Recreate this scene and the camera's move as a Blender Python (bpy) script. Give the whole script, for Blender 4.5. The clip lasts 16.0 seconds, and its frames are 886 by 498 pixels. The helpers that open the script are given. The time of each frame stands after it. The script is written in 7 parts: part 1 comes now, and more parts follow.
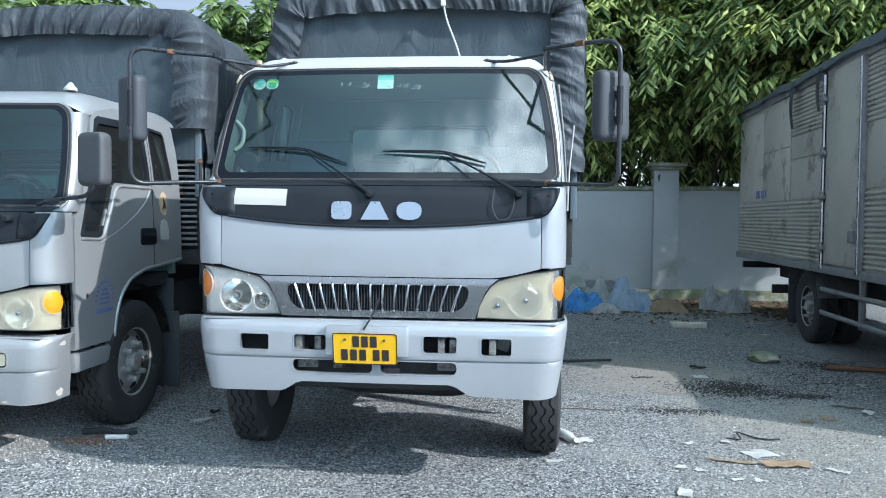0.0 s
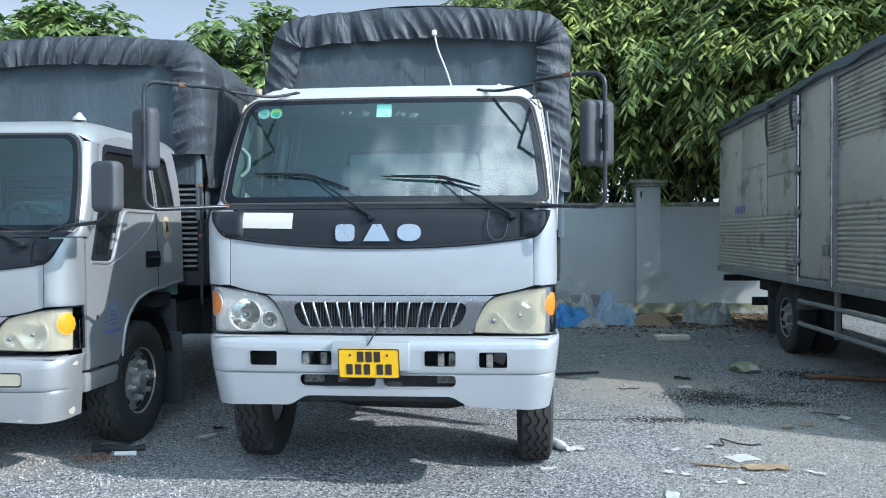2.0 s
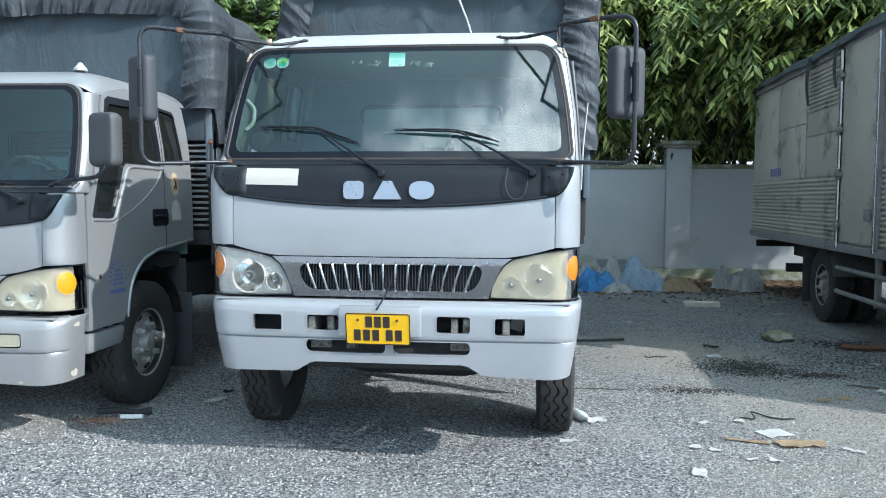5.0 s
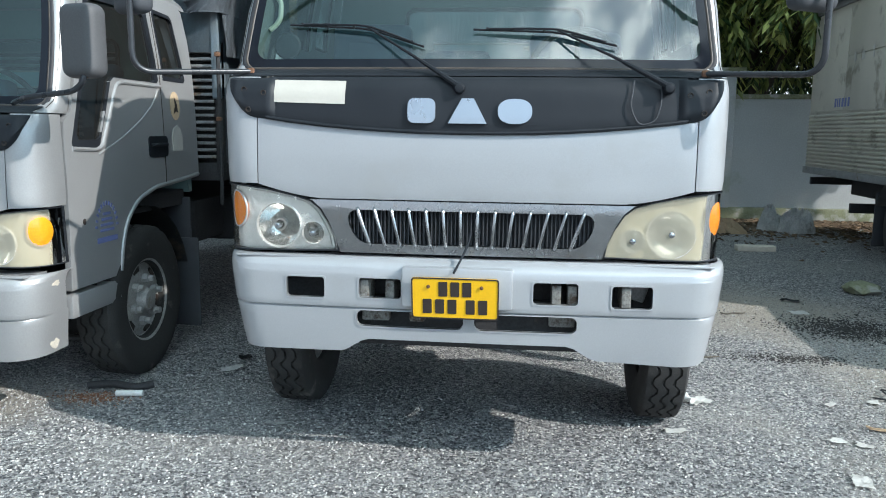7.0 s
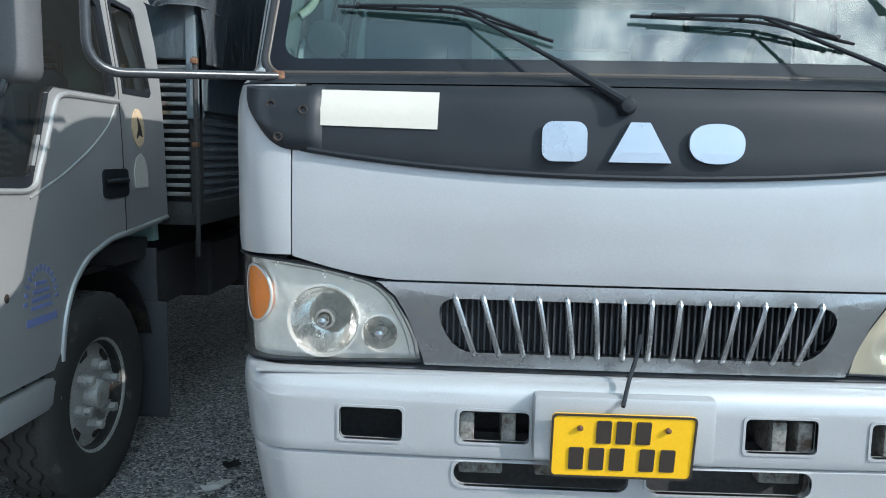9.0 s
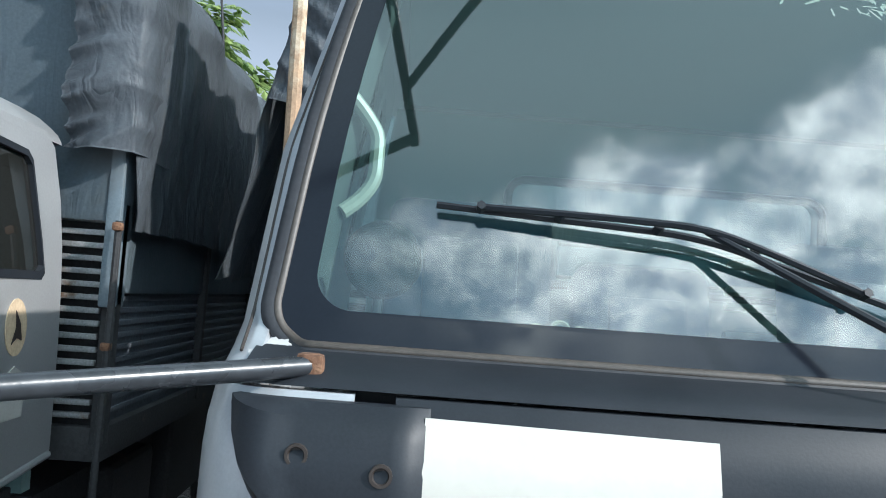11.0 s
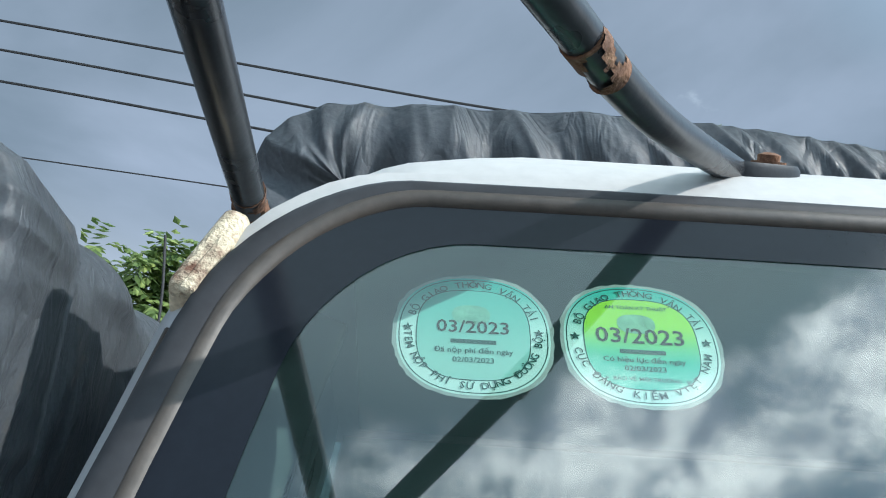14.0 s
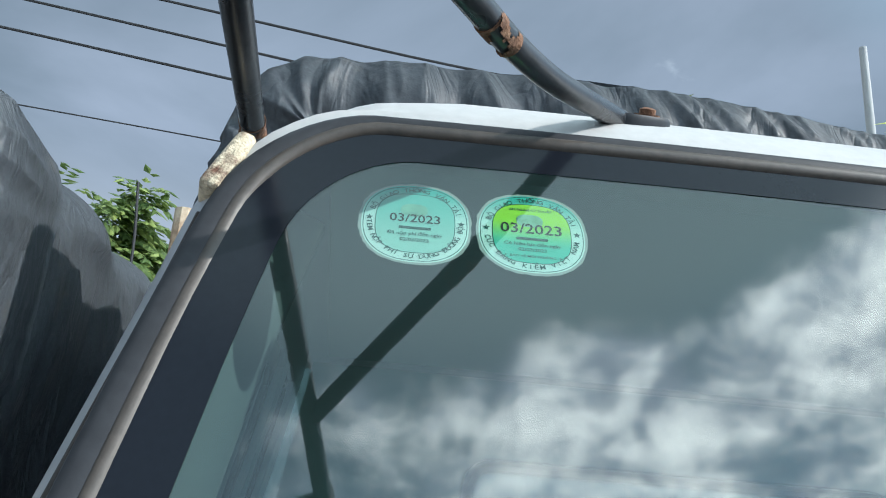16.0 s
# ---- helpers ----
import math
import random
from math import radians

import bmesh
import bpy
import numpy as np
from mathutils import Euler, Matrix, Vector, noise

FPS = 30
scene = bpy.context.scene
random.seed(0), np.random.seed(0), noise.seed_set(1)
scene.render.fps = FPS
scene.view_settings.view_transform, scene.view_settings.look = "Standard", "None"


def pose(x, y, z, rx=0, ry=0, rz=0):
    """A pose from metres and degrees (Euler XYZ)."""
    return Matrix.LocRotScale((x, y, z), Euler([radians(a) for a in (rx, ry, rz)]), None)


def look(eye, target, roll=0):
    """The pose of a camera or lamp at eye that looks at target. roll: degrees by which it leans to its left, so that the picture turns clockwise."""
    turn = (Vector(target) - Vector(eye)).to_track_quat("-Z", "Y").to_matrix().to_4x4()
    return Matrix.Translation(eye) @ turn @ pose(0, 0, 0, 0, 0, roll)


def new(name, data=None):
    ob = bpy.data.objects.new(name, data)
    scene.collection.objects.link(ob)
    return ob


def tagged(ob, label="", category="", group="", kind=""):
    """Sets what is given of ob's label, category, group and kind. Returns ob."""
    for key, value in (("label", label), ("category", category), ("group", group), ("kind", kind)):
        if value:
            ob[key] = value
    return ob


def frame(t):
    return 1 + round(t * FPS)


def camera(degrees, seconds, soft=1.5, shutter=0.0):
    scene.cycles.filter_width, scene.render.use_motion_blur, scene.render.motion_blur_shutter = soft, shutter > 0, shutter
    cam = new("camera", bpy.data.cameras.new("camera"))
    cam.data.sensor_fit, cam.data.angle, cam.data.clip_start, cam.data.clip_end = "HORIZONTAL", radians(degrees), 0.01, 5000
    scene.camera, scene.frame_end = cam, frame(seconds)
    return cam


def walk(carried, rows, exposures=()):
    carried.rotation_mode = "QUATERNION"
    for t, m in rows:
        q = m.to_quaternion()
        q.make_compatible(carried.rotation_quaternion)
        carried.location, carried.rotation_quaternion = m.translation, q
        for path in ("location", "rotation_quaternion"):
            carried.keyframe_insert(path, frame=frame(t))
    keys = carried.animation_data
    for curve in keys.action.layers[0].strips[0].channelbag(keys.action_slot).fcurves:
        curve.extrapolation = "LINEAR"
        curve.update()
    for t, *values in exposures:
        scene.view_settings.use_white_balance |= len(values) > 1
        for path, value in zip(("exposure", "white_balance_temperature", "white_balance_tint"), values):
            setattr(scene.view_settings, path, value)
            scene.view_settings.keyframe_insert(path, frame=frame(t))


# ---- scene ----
cam = camera(60.0, 16.0, soft=1.0)
PATH = [
    (0, (0.767, -3.822, 1.443), (0.57, -1.833, 1.365), 0.5),
    (0.5, (0.777, -3.888, 1.448), (0.577, -1.9, 1.372), 0.4),
    (1, (0.729, -3.975, 1.452), (0.541, -1.985, 1.386), 0.1),
    (1.5, (0.702, -4.053, 1.453), (0.531, -2.061, 1.402), -0.1),
    (2, (0.712, -4.069, 1.464), (0.557, -2.075, 1.43), -0.2),
    (2.5, (0.721, -4.078, 1.463), (0.569, -2.084, 1.443), -0.3),
    (3, (0.768, -4.079, 1.462), (0.603, -2.086, 1.447), -0.3),
    (5.5, (0.735, -3.629, 1.439), (0.507, -1.65, 1.26), 0.3),
    (6, (0.527, -3.427, 1.446), (0.304, -1.453, 1.22), 0.4),
    (6.5, (0.391, -3.18, 1.428), (0.175, -1.209, 1.162), 0.5),
    (7, (0.256, -2.845, 1.407), (0.044, -0.88, 1.104), 0.7),
    (7.5, (0.036, -2.561, 1.373), (-0.178, -0.602, 1.034), 0.5),
    (8, (-0.084, -2.271, 1.371), (-0.285, -0.312, 1.023), 0.4),
    (8.5, (-0.197, -2.01, 1.413), (-0.352, -0.042, 1.088), 0.6),
    (9, (-0.351, -1.752, 1.448), (-0.434, 0.231, 1.203), 1.1),
    (9.5, (-0.474, -1.51, 1.505), (-0.474, 0.486, 1.39), 2.1),
    (10, (-0.587, -1.204, 1.601), (-0.534, 0.795, 1.639), 2.8),
    (10.2, (-0.648, -1.091, 1.61), (-0.582, 0.904, 1.735), 3.4),
    (12.3, (-0.8, -0.037, 1.979), (-0.636, 1.952, 2.11), 3.8),
    (12.5, (-0.802, 0.014, 2.005), (-0.588, 1.996, 2.16), 4.0),
    (13, (-0.775, 0.104, 2.082), (-0.574, 2.052, 2.489), 3.0),
    (13.5, (-0.769, 0.144, 2.122), (-0.615, 2.052, 2.699), 3.7),
    (14, (-0.766, 0.14, 2.118), (-0.62, 2.01, 2.813), 3.4),
    (14.5, (-0.764, 0.13, 2.106), (-0.601, 1.973, 2.865), 3.4),
    (15, (-0.759, 0.124, 2.102), (-0.587, 1.965, 2.863), 3.7),
    (15.5, (-0.748, 0.112, 2.09), (-0.561, 1.969, 2.807), 4.1),
    (16, (-0.761, 0.007, 2.038), (-0.531, 1.9, 2.641), 4.6),
]
walk(cam, [(t, look(eye, target, roll)) for t, eye, target, roll in PATH], [(0, 0.50, 5480, 10), (3, 0.50, 5500, 10), (5.5, 0.46, 5750, 10), (8, 0.42, 5980, 10), (10, 0.50, 5800, 10), (12.5, 0.62, 5800, 10), (13.3, 0.42, 5850, 10), (16, 0.34, 5900, 10)])

# ---- light ----
SUN_TO = Vector((1.0, -0.47, 0.72)).normalized()
CLOUD_TO = Vector((0.95, -0.75, 1.0)).normalized()
sun_data = bpy.data.lights.new("sun", "SUN")
sun_data.energy, sun_data.angle, sun_data.color = 4.1, radians(0.6), (1.0, 0.93, 0.82)
sun = new("sun", sun_data)
sun.matrix_world = look((8, -8, 12), Vector((8, -8, 12)) - SUN_TO)

SKY_FAR, SKY_NEAR, SKY_HIGH = (0.165, 0.215, 0.25), (0.85, 1.24, 1.50), (0.50, 0.70, 0.70)
CLOUD_FAR, CLOUD_NEAR = (0.37, 0.43, 0.51), (5.7, 6.1, 5.6)
CLOUD_SHADE, HORIZON = (1.6, 1.9, 2.1), (0.98, 1.02, 1.04)
OVERHEAD = (0.90, 1.17, 1.19)
SUN_HAZE = (1.45, 2.05, 2.35)
CLOUD_SHIFT = (-0.08, 0.0, 0.0)
world = bpy.data.worlds.new("world")
scene.world = world
world.use_nodes = True
wt = world.node_tree
wt.nodes.clear()


def wnode(kind, **values):
    n = wt.nodes.new(kind)
    for key, value in values.items():
        n.inputs[key].default_value = value
    return n


sky = wnode("ShaderNodeTexSky")
sky.sky_type, sky.sun_disc = "NISHITA", False
sky.sun_elevation, sky.sun_rotation = math.asin(SUN_TO.z), math.atan2(SUN_TO.x, SUN_TO.y)
coord = wnode("ShaderNodeTexCoord")
split = wnode("ShaderNodeSeparateXYZ")
wt.links.new(coord.outputs["Generated"], split.inputs[0])
lift = wnode("ShaderNodeMath")
lift.operation = "ADD"
lift.inputs[1].default_value = 0.22
wt.links.new(split.outputs["Z"], lift.inputs[0])
flatten = wnode("ShaderNodeVectorMath")
flatten.operation = "DIVIDE"
joined = wnode("ShaderNodeCombineXYZ")
for axis in "XYZ":
    wt.links.new(lift.outputs[0], joined.inputs[axis])
wt.links.new(coord.outputs["Generated"], flatten.inputs[0])
wt.links.new(joined.outputs[0], flatten.inputs[1])
drift = wnode("ShaderNodeVectorMath")
drift.inputs[1].default_value = CLOUD_SHIFT
wt.links.new(flatten.outputs[0], drift.inputs[0])
cloud = wnode("ShaderNodeTexNoise", Scale=1.3, Detail=7.0, Roughness=0.5, Distortion=0.3)
wt.links.new(drift.outputs[0], cloud.inputs["Vector"])
cloud_ramp = wnode("ShaderNodeMapRange")
cloud_ramp.inputs["From Min"].default_value, cloud_ramp.inputs["From Max"].default_value = 0.42, 0.80
wt.links.new(cloud.outputs["Fac"], cloud_ramp.inputs["Value"])
toward = wnode("ShaderNodeVectorMath")
toward.operation = "DOT_PRODUCT"
toward.inputs[1].default_value = CLOUD_TO
wt.links.new(coord.outputs["Generated"], toward.inputs[0])
sunward = wnode("ShaderNodeMapRange")
sunward.inputs["From Min"].default_value, sunward.inputs["From Max"].default_value = 0.05, 0.92
wt.links.new(toward.outputs["Value"], sunward.inputs["Value"])

clearing = wnode("ShaderNodeMapRange")
clearing.inputs["From Min"].default_value, clearing.inputs["From Max"].default_value = 0.30, 0.95
wt.links.new(toward.outputs["Value"], clearing.inputs["Value"])


def wmix(fac, a, b):
    n = wt.nodes.new("ShaderNodeMix")
    n.data_type = "RGBA"
    wt.links.new(fac, n.inputs["Factor"])
    for key, value in (("A", a), ("B", b)):
        if isinstance(value, tuple):
            n.inputs[key].default_value = (*value, 1)
        else:
            wt.links.new(value, n.inputs[key])
    return n.outputs["Result"]


height = wnode("ShaderNodeMapRange")
height.inputs["From Min"].default_value, height.inputs["From Max"].default_value = 0.60, 0.92
wt.links.new(split.outputs["Z"], height.inputs["Value"])
# grey cloud away from the sun, thinner blue and brightly lit cloud towards it
veil = wmix(clearing.outputs[0], SKY_FAR, wmix(height.outputs[0], SKY_NEAR, SKY_HIGH))
# a bank of lit cloud with ragged edges, high on the sun's side
billow = wnode("ShaderNodeTexNoise", Scale=4.2, Detail=10.0, Roughness=0.62, Distortion=0.15)
wt.links.new(drift.outputs[0], billow.inputs["Vector"])


def wmath(op, a, b, clamp=False):
    n = wt.nodes.new("ShaderNodeMath")
    n.operation, n.use_clamp = op, clamp
    for key, value in ((0, a), (1, b)):
        if isinstance(value, (int, float)):
            n.inputs[key].default_value = value
        else:
            wt.links.new(value, n.inputs[key])
    return n.outputs[0]


def wstep(value, low, high):
    n = wnode("ShaderNodeMapRange")
    n.interpolation_type = "SMOOTHSTEP"
    n.inputs["From Min"].default_value, n.inputs["From Max"].default_value = low, high
    wt.links.new(value, n.inputs["Value"])
    return n.outputs[0]


bank = wmath("MULTIPLY", wstep(split.outputs["Z"], 0.44, 0.62), wmath("SUBTRACT", 1.0, wstep(split.outputs["Z"], 0.72, 0.80)))
bank = wmath("MULTIPLY", bank, wstep(toward.outputs["Value"], 0.50, 0.90))
dense = wmath("ADD", billow.outputs["Fac"], wmath("MULTIPLY", wmath("SUBTRACT", bank, 0.5), 0.34))
bright = wstep(dense, 0.455, 0.69)
swell = wnode("ShaderNodeTexNoise", Scale=8.0, Detail=8.0, Roughness=0.66, Distortion=0.2)
wt.links.new(drift.outputs[0], swell.inputs["Vector"])
cloud_lit = wmix(wstep(swell.outputs["Fac"], 0.38, 0.66), CLOUD_SHADE, CLOUD_NEAR)
ring = wmath("MULTIPLY", wstep(split.outputs["Z"], 0.70, 0.80), wmath("SUBTRACT", 1.0, wstep(split.outputs["Z"], 0.84, 0.95)))
veil = wmix(ring, veil, OVERHEAD)
veil = wmix(wstep(split.outputs["Z"], 0.06, 0.40), HORIZON, veil)
glow = wmath("MULTIPLY", wmath("SUBTRACT", 1.0, wstep(split.outputs["Z"], 0.40, 0.58)), wstep(toward.outputs["Value"], 0.62, 0.97))
veil = wmix(glow, veil, SUN_HAZE)
cloud_colour = wmix(wmath("MULTIPLY", bright, sunward.outputs[0]), wmix(cloud_ramp.outputs[0], veil, wmix(clearing.outputs[0], CLOUD_FAR, veil)), cloud_lit)
sky_bg = wnode("ShaderNodeBackground", Strength=0.05)
wt.links.new(sky.outputs[0], sky_bg.inputs[0])
cloud_bg = wnode("ShaderNodeBackground", Strength=1.0)
wt.links.new(cloud_colour, cloud_bg.inputs[0])
sky_mix = wt.nodes.new("ShaderNodeMixShader")
sky_mix.inputs[0].default_value = 0.9
wt.links.new(sky_bg.outputs[0], sky_mix.inputs[1])
wt.links.new(cloud_bg.outputs[0], sky_mix.inputs[2])
world_out = wt.nodes.new("ShaderNodeOutputWorld")
wt.links.new(sky_mix.outputs[0], world_out.inputs[0])


# ---- materials ----
def material(name, color, rough=0.6, metal=0.0, vary=0.12, scale=6.0, fine=60.0, bump=0.1, coat=0.0, stain=None, stain_at=0.62, stain_scale=2.5, depth=0.01, spec=0.5, crease=0.0):
    """Principled surface with variation at two scales, an optional stain colour and fine relief."""
    m = bpy.data.materials.new(name)
    m.use_nodes = True
    t = m.node_tree
    p = t.nodes["Principled BSDF"]
    where = t.nodes.new("ShaderNodeTexCoord")

    def noise_at(s, detail=4.0, rough_=0.55):
        n = t.nodes.new("ShaderNodeTexNoise")
        n.inputs["Scale"].default_value, n.inputs["Detail"].default_value, n.inputs["Roughness"].default_value = s, detail, rough_
        t.links.new(where.outputs["Object"], n.inputs["Vector"])
        return n

    big, small = noise_at(scale), noise_at(fine, 3.0)
    add = t.nodes.new("ShaderNodeMath")
    add.operation = "ADD"
    t.links.new(big.outputs["Fac"], add.inputs[0])
    t.links.new(small.outputs["Fac"], add.inputs[1])
    ramp = t.nodes.new("ShaderNodeMapRange")
    ramp.inputs["From Min"].default_value, ramp.inputs["From Max"].default_value = 0.7, 1.3
    ramp.inputs["To Min"].default_value, ramp.inputs["To Max"].default_value = 1 - vary, 1 + vary
    t.links.new(add.outputs[0], ramp.inputs["Value"])
    tint = t.nodes.new("ShaderNodeVectorMath")
    tint.operation = "SCALE"
    tint.inputs[0].default_value = color
    t.links.new(ramp.outputs[0], tint.inputs["Scale"])
    last = tint.outputs[0]
    if stain:
        s = noise_at(stain_scale, 8.0, 0.65)
        cut = t.nodes.new("ShaderNodeMapRange")
        cut.inputs["From Min"].default_value, cut.inputs["From Max"].default_value = stain_at, stain_at + 0.1
        t.links.new(s.outputs["Fac"], cut.inputs["Value"])
        mix = t.nodes.new("ShaderNodeMix")
        mix.data_type = "RGBA"
        t.links.new(cut.outputs[0], mix.inputs["Factor"])
        t.links.new(last, mix.inputs["A"])
        mix.inputs["B"].default_value = (*stain, 1)
        last = mix.outputs["Result"]
    t.links.new(last, p.inputs["Base Color"])
    p.inputs["Metallic"].default_value = metal
    p.inputs["Specular IOR Level"].default_value = spec
    p.inputs["Coat Weight"].default_value = coat
    p.inputs["Coat Roughness"].default_value = 0.12
    rr = t.nodes.new("ShaderNodeMapRange")
    rr.inputs["From Min"].default_value, rr.inputs["From Max"].default_value = 0.3, 0.7
    rr.inputs["To Min"].default_value, rr.inputs["To Max"].default_value = max(rough - 0.08, 0.02), min(rough + 0.08, 1)
    t.links.new(big.outputs["Fac"], rr.inputs["Value"])
    t.links.new(rr.outputs[0], p.inputs["Roughness"])
    if bump:
        b = t.nodes.new("ShaderNodeBump")
        b.inputs["Strength"].default_value, b.inputs["Distance"].default_value = bump, depth
        t.links.new(small.outputs["Fac"], b.inputs["Height"])
        t.links.new(b.outputs[0], p.inputs["Normal"])
    if crease:
        # crisp folds pressed into cloth: ridged noise, drawn out downwards
        long = t.nodes.new("ShaderNodeMapping")
        long.inputs["Scale"].default_value = (1.0, 1.0, 0.35)
        t.links.new(where.outputs["Object"], long.inputs["Vector"])
        fold = t.nodes.new("ShaderNodeTexNoise")
        fold.inputs["Scale"].default_value, fold.inputs["Detail"].default_value, fold.inputs["Distortion"].default_value = 7.0, 3.0, 1.2
        t.links.new(long.outputs[0], fold.inputs["Vector"])
        half = t.nodes.new("ShaderNodeMath")
        half.operation = "SUBTRACT"
        half.inputs[1].default_value = 0.5
        t.links.new(fold.outputs["Fac"], half.inputs[0])
        ridge_ = t.nodes.new("ShaderNodeMath")
        ridge_.operation = "ABSOLUTE"
        t.links.new(half.outputs[0], ridge_.inputs[0])
        b2 = t.nodes.new("ShaderNodeBump")
        b2.inputs["Strength"].default_value, b2.inputs["Distance"].default_value = crease, 0.05
        t.links.new(ridge_.outputs[0], b2.inputs["Height"])
        if bump:
            t.links.new(b.outputs[0], b2.inputs["Normal"])
        t.links.new(b2.outputs[0], p.inputs["Normal"])
    return m


def glass(name, tint, gloss=1.6, haze=0.0, dust=(0.62, 0.60, 0.46)):
    m = bpy.data.materials.new(name)
    m.use_nodes = True
    t = m.node_tree
    t.nodes.clear()
    clear = t.nodes.new("ShaderNodeBsdfTransparent")
    clear.inputs[0].default_value = (*tint, 1)
    shine = t.nodes.new("ShaderNodeBsdfGlossy")
    shine.inputs["Roughness"].default_value = 0.015
    fres = t.nodes.new("ShaderNodeFresnel")
    fres.inputs["IOR"].default_value = gloss
    body = clear
    if haze:
        dull = t.nodes.new("ShaderNodeBsdfDiffuse")
        dull.inputs[0].default_value = (*dust, 1)
        body = t.nodes.new("ShaderNodeMixShader")
        body.inputs[0].default_value = haze
        t.links.new(clear.outputs[0], body.inputs[1])
        t.links.new(dull.outputs[0], body.inputs[2])
    mix = t.nodes.new("ShaderNodeMixShader")
    t.links.new(fres.outputs[0], mix.inputs[0])
    t.links.new(body.outputs[0], mix.inputs[1])
    t.links.new(shine.outputs[0], mix.inputs[2])
    out = t.nodes.new("ShaderNodeOutputMaterial")
    t.links.new(mix.outputs[0], out.inputs[0])
    return m


PAINT = material("silver_paint", (0.39, 0.40, 0.415), 0.36, 0.30, 0.06, 2.2, 240.0, 0.03, coat=0.25, stain=(0.37, 0.375, 0.38), stain_at=0.56, stain_scale=1.8, depth=0.002)
PAINT_OLD = material("worn_silver_paint", (0.355, 0.358, 0.36), 0.40, 0.42, 0.07, 3.0, 160.0, 0.05, coat=0.2, stain=(0.46, 0.45, 0.42), stain_at=0.68, stain_scale=4.0, depth=0.002)
ROOF_WHITE = material("chalky_white_paint", (0.45, 0.445, 0.435), 0.55, 0.0, 0.08, 4.0, 90.0, 0.05, stain=(0.55, 0.42, 0.28), stain_at=0.70, stain_scale=3.0, depth=0.003)
BLACK = material("black_plastic", (0.014, 0.0165, 0.021), 0.50, 0.0, 0.2, 8.0, 300.0, 0.06, depth=0.002, spec=0.30)
BLACK_SOFT = material("faded_black_plastic", (0.045, 0.048, 0.055), 0.62, 0.0, 0.2, 6.0, 200.0, 0.08, depth=0.002)
TUBE = material("black_tube_paint", (0.026, 0.028, 0.032), 0.30, 0.0, 0.25, 14.0, 90.0, 0.08, stain=(0.20, 0.085, 0.035), stain_at=0.70, stain_scale=9.0, depth=0.003)
RUST = material("rust", (0.15, 0.075, 0.042), 0.85, 0.1, 0.4, 40.0, 160.0, 0.6, stain=(0.27, 0.155, 0.09), stain_at=0.55, stain_scale=60.0, depth=0.004)
GASKET = material("weathered_rubber", (0.031, 0.032, 0.036), 0.55, 0.0, 0.25, 10.0, 120.0, 0.06, stain=(0.06, 0.052, 0.045), stain_at=0.66, stain_scale=6.0, depth=0.002, spec=0.3)
LIP = material("brown_lip_rubber", (0.058, 0.048, 0.040), 0.50, 0.0, 0.25, 14.0, 160.0, 0.1, stain=(0.09, 0.07, 0.055), stain_at=0.60, stain_scale=9.0, depth=0.002)
FRIT = material("black_glass_edge", (0.010, 0.012, 0.017), 0.12, 0.0, 0.1, 5.0, 200.0, 0.0, spec=0.28)
CHROME = material("dull_chrome", (0.39, 0.40, 0.41), 0.25, 1.0, 0.10, 12.0, 150.0, 0.05, stain=(0.36, 0.34, 0.30), stain_at=0.60, stain_scale=10.0, depth=0.002)
BRIGHT = material("bright_silver", (0.40, 0.45, 0.52), 0.32, 0.6, 0.02, 12.0, 150.0, 0.02)
TARP = material("dark_tarpaulin", (0.108, 0.122, 0.138), 0.50, 0.0, 0.20, 2.5, 70.0, 0.16, stain=(0.15, 0.148, 0.14), stain_at=0.60, stain_scale=3.5, depth=0.006, crease=0.55)
TARP_DARK = material("slate_tarpaulin_panel", (0.125, 0.16, 0.185), 0.62, 0.0, 0.16, 1.6, 90.0, 0.06, stain=(0.12, 0.14, 0.15), stain_at=0.58, stain_scale=1.4, depth=0.004, crease=0.22)
RUBBER = material("tyre_rubber", (0.030, 0.029, 0.028), 0.78, 0.0, 0.35, 12.0, 140.0, 0.2, stain=(0.11, 0.10, 0.09), stain_at=0.60, stain_scale=5.0, depth=0.004)
STEEL = material("dusty_steel", (0.28, 0.28, 0.28), 0.6, 0.5, 0.3, 9.0, 120.0, 0.15, stain=(0.17, 0.11, 0.07), stain_at=0.60, stain_scale=6.0, depth=0.004)
RIM_STEEL = material("dusty_rim", (0.34, 0.335, 0.32), 0.62, 0.2, 0.25, 9.0, 120.0, 0.12, stain=(0.20, 0.15, 0.10), stain_at=0.62, stain_scale=7.0, depth=0.004)
CHASSIS = material("grimy_chassis", (0.035, 0.035, 0.037), 0.8, 0.1, 0.35, 6.0, 80.0, 0.25, stain=(0.10, 0.08, 0.06), stain_at=0.62, stain_scale=4.0, depth=0.006)
GRIMY = material("grimy_bracket_steel", (0.20, 0.195, 0.18), 0.75, 0.2, 0.5, 40.0, 120.0, 0.4, stain=(0.08, 0.055, 0.04), stain_at=0.52, stain_scale=25.0, depth=0.005)
BED_PAINT = material("dull_slate_bed_paint", (0.10, 0.112, 0.13), 0.7, 0.1, 0.3, 6.0, 80.0, 0.2, stain=(0.07, 0.06, 0.05), stain_at=0.62, stain_scale=4.0, depth=0.004)
WHITE_TAPE = material("white_tape", (0.54, 0.51, 0.45), 0.55, 0.0, 0.03, 8.0, 90.0, 0.03, depth=0.002)
YELLOW = material("yellow_plate", (0.83, 0.47, 0.005), 0.42, 0.0, 0.05, 10.0, 120.0, 0.03, depth=0.002)
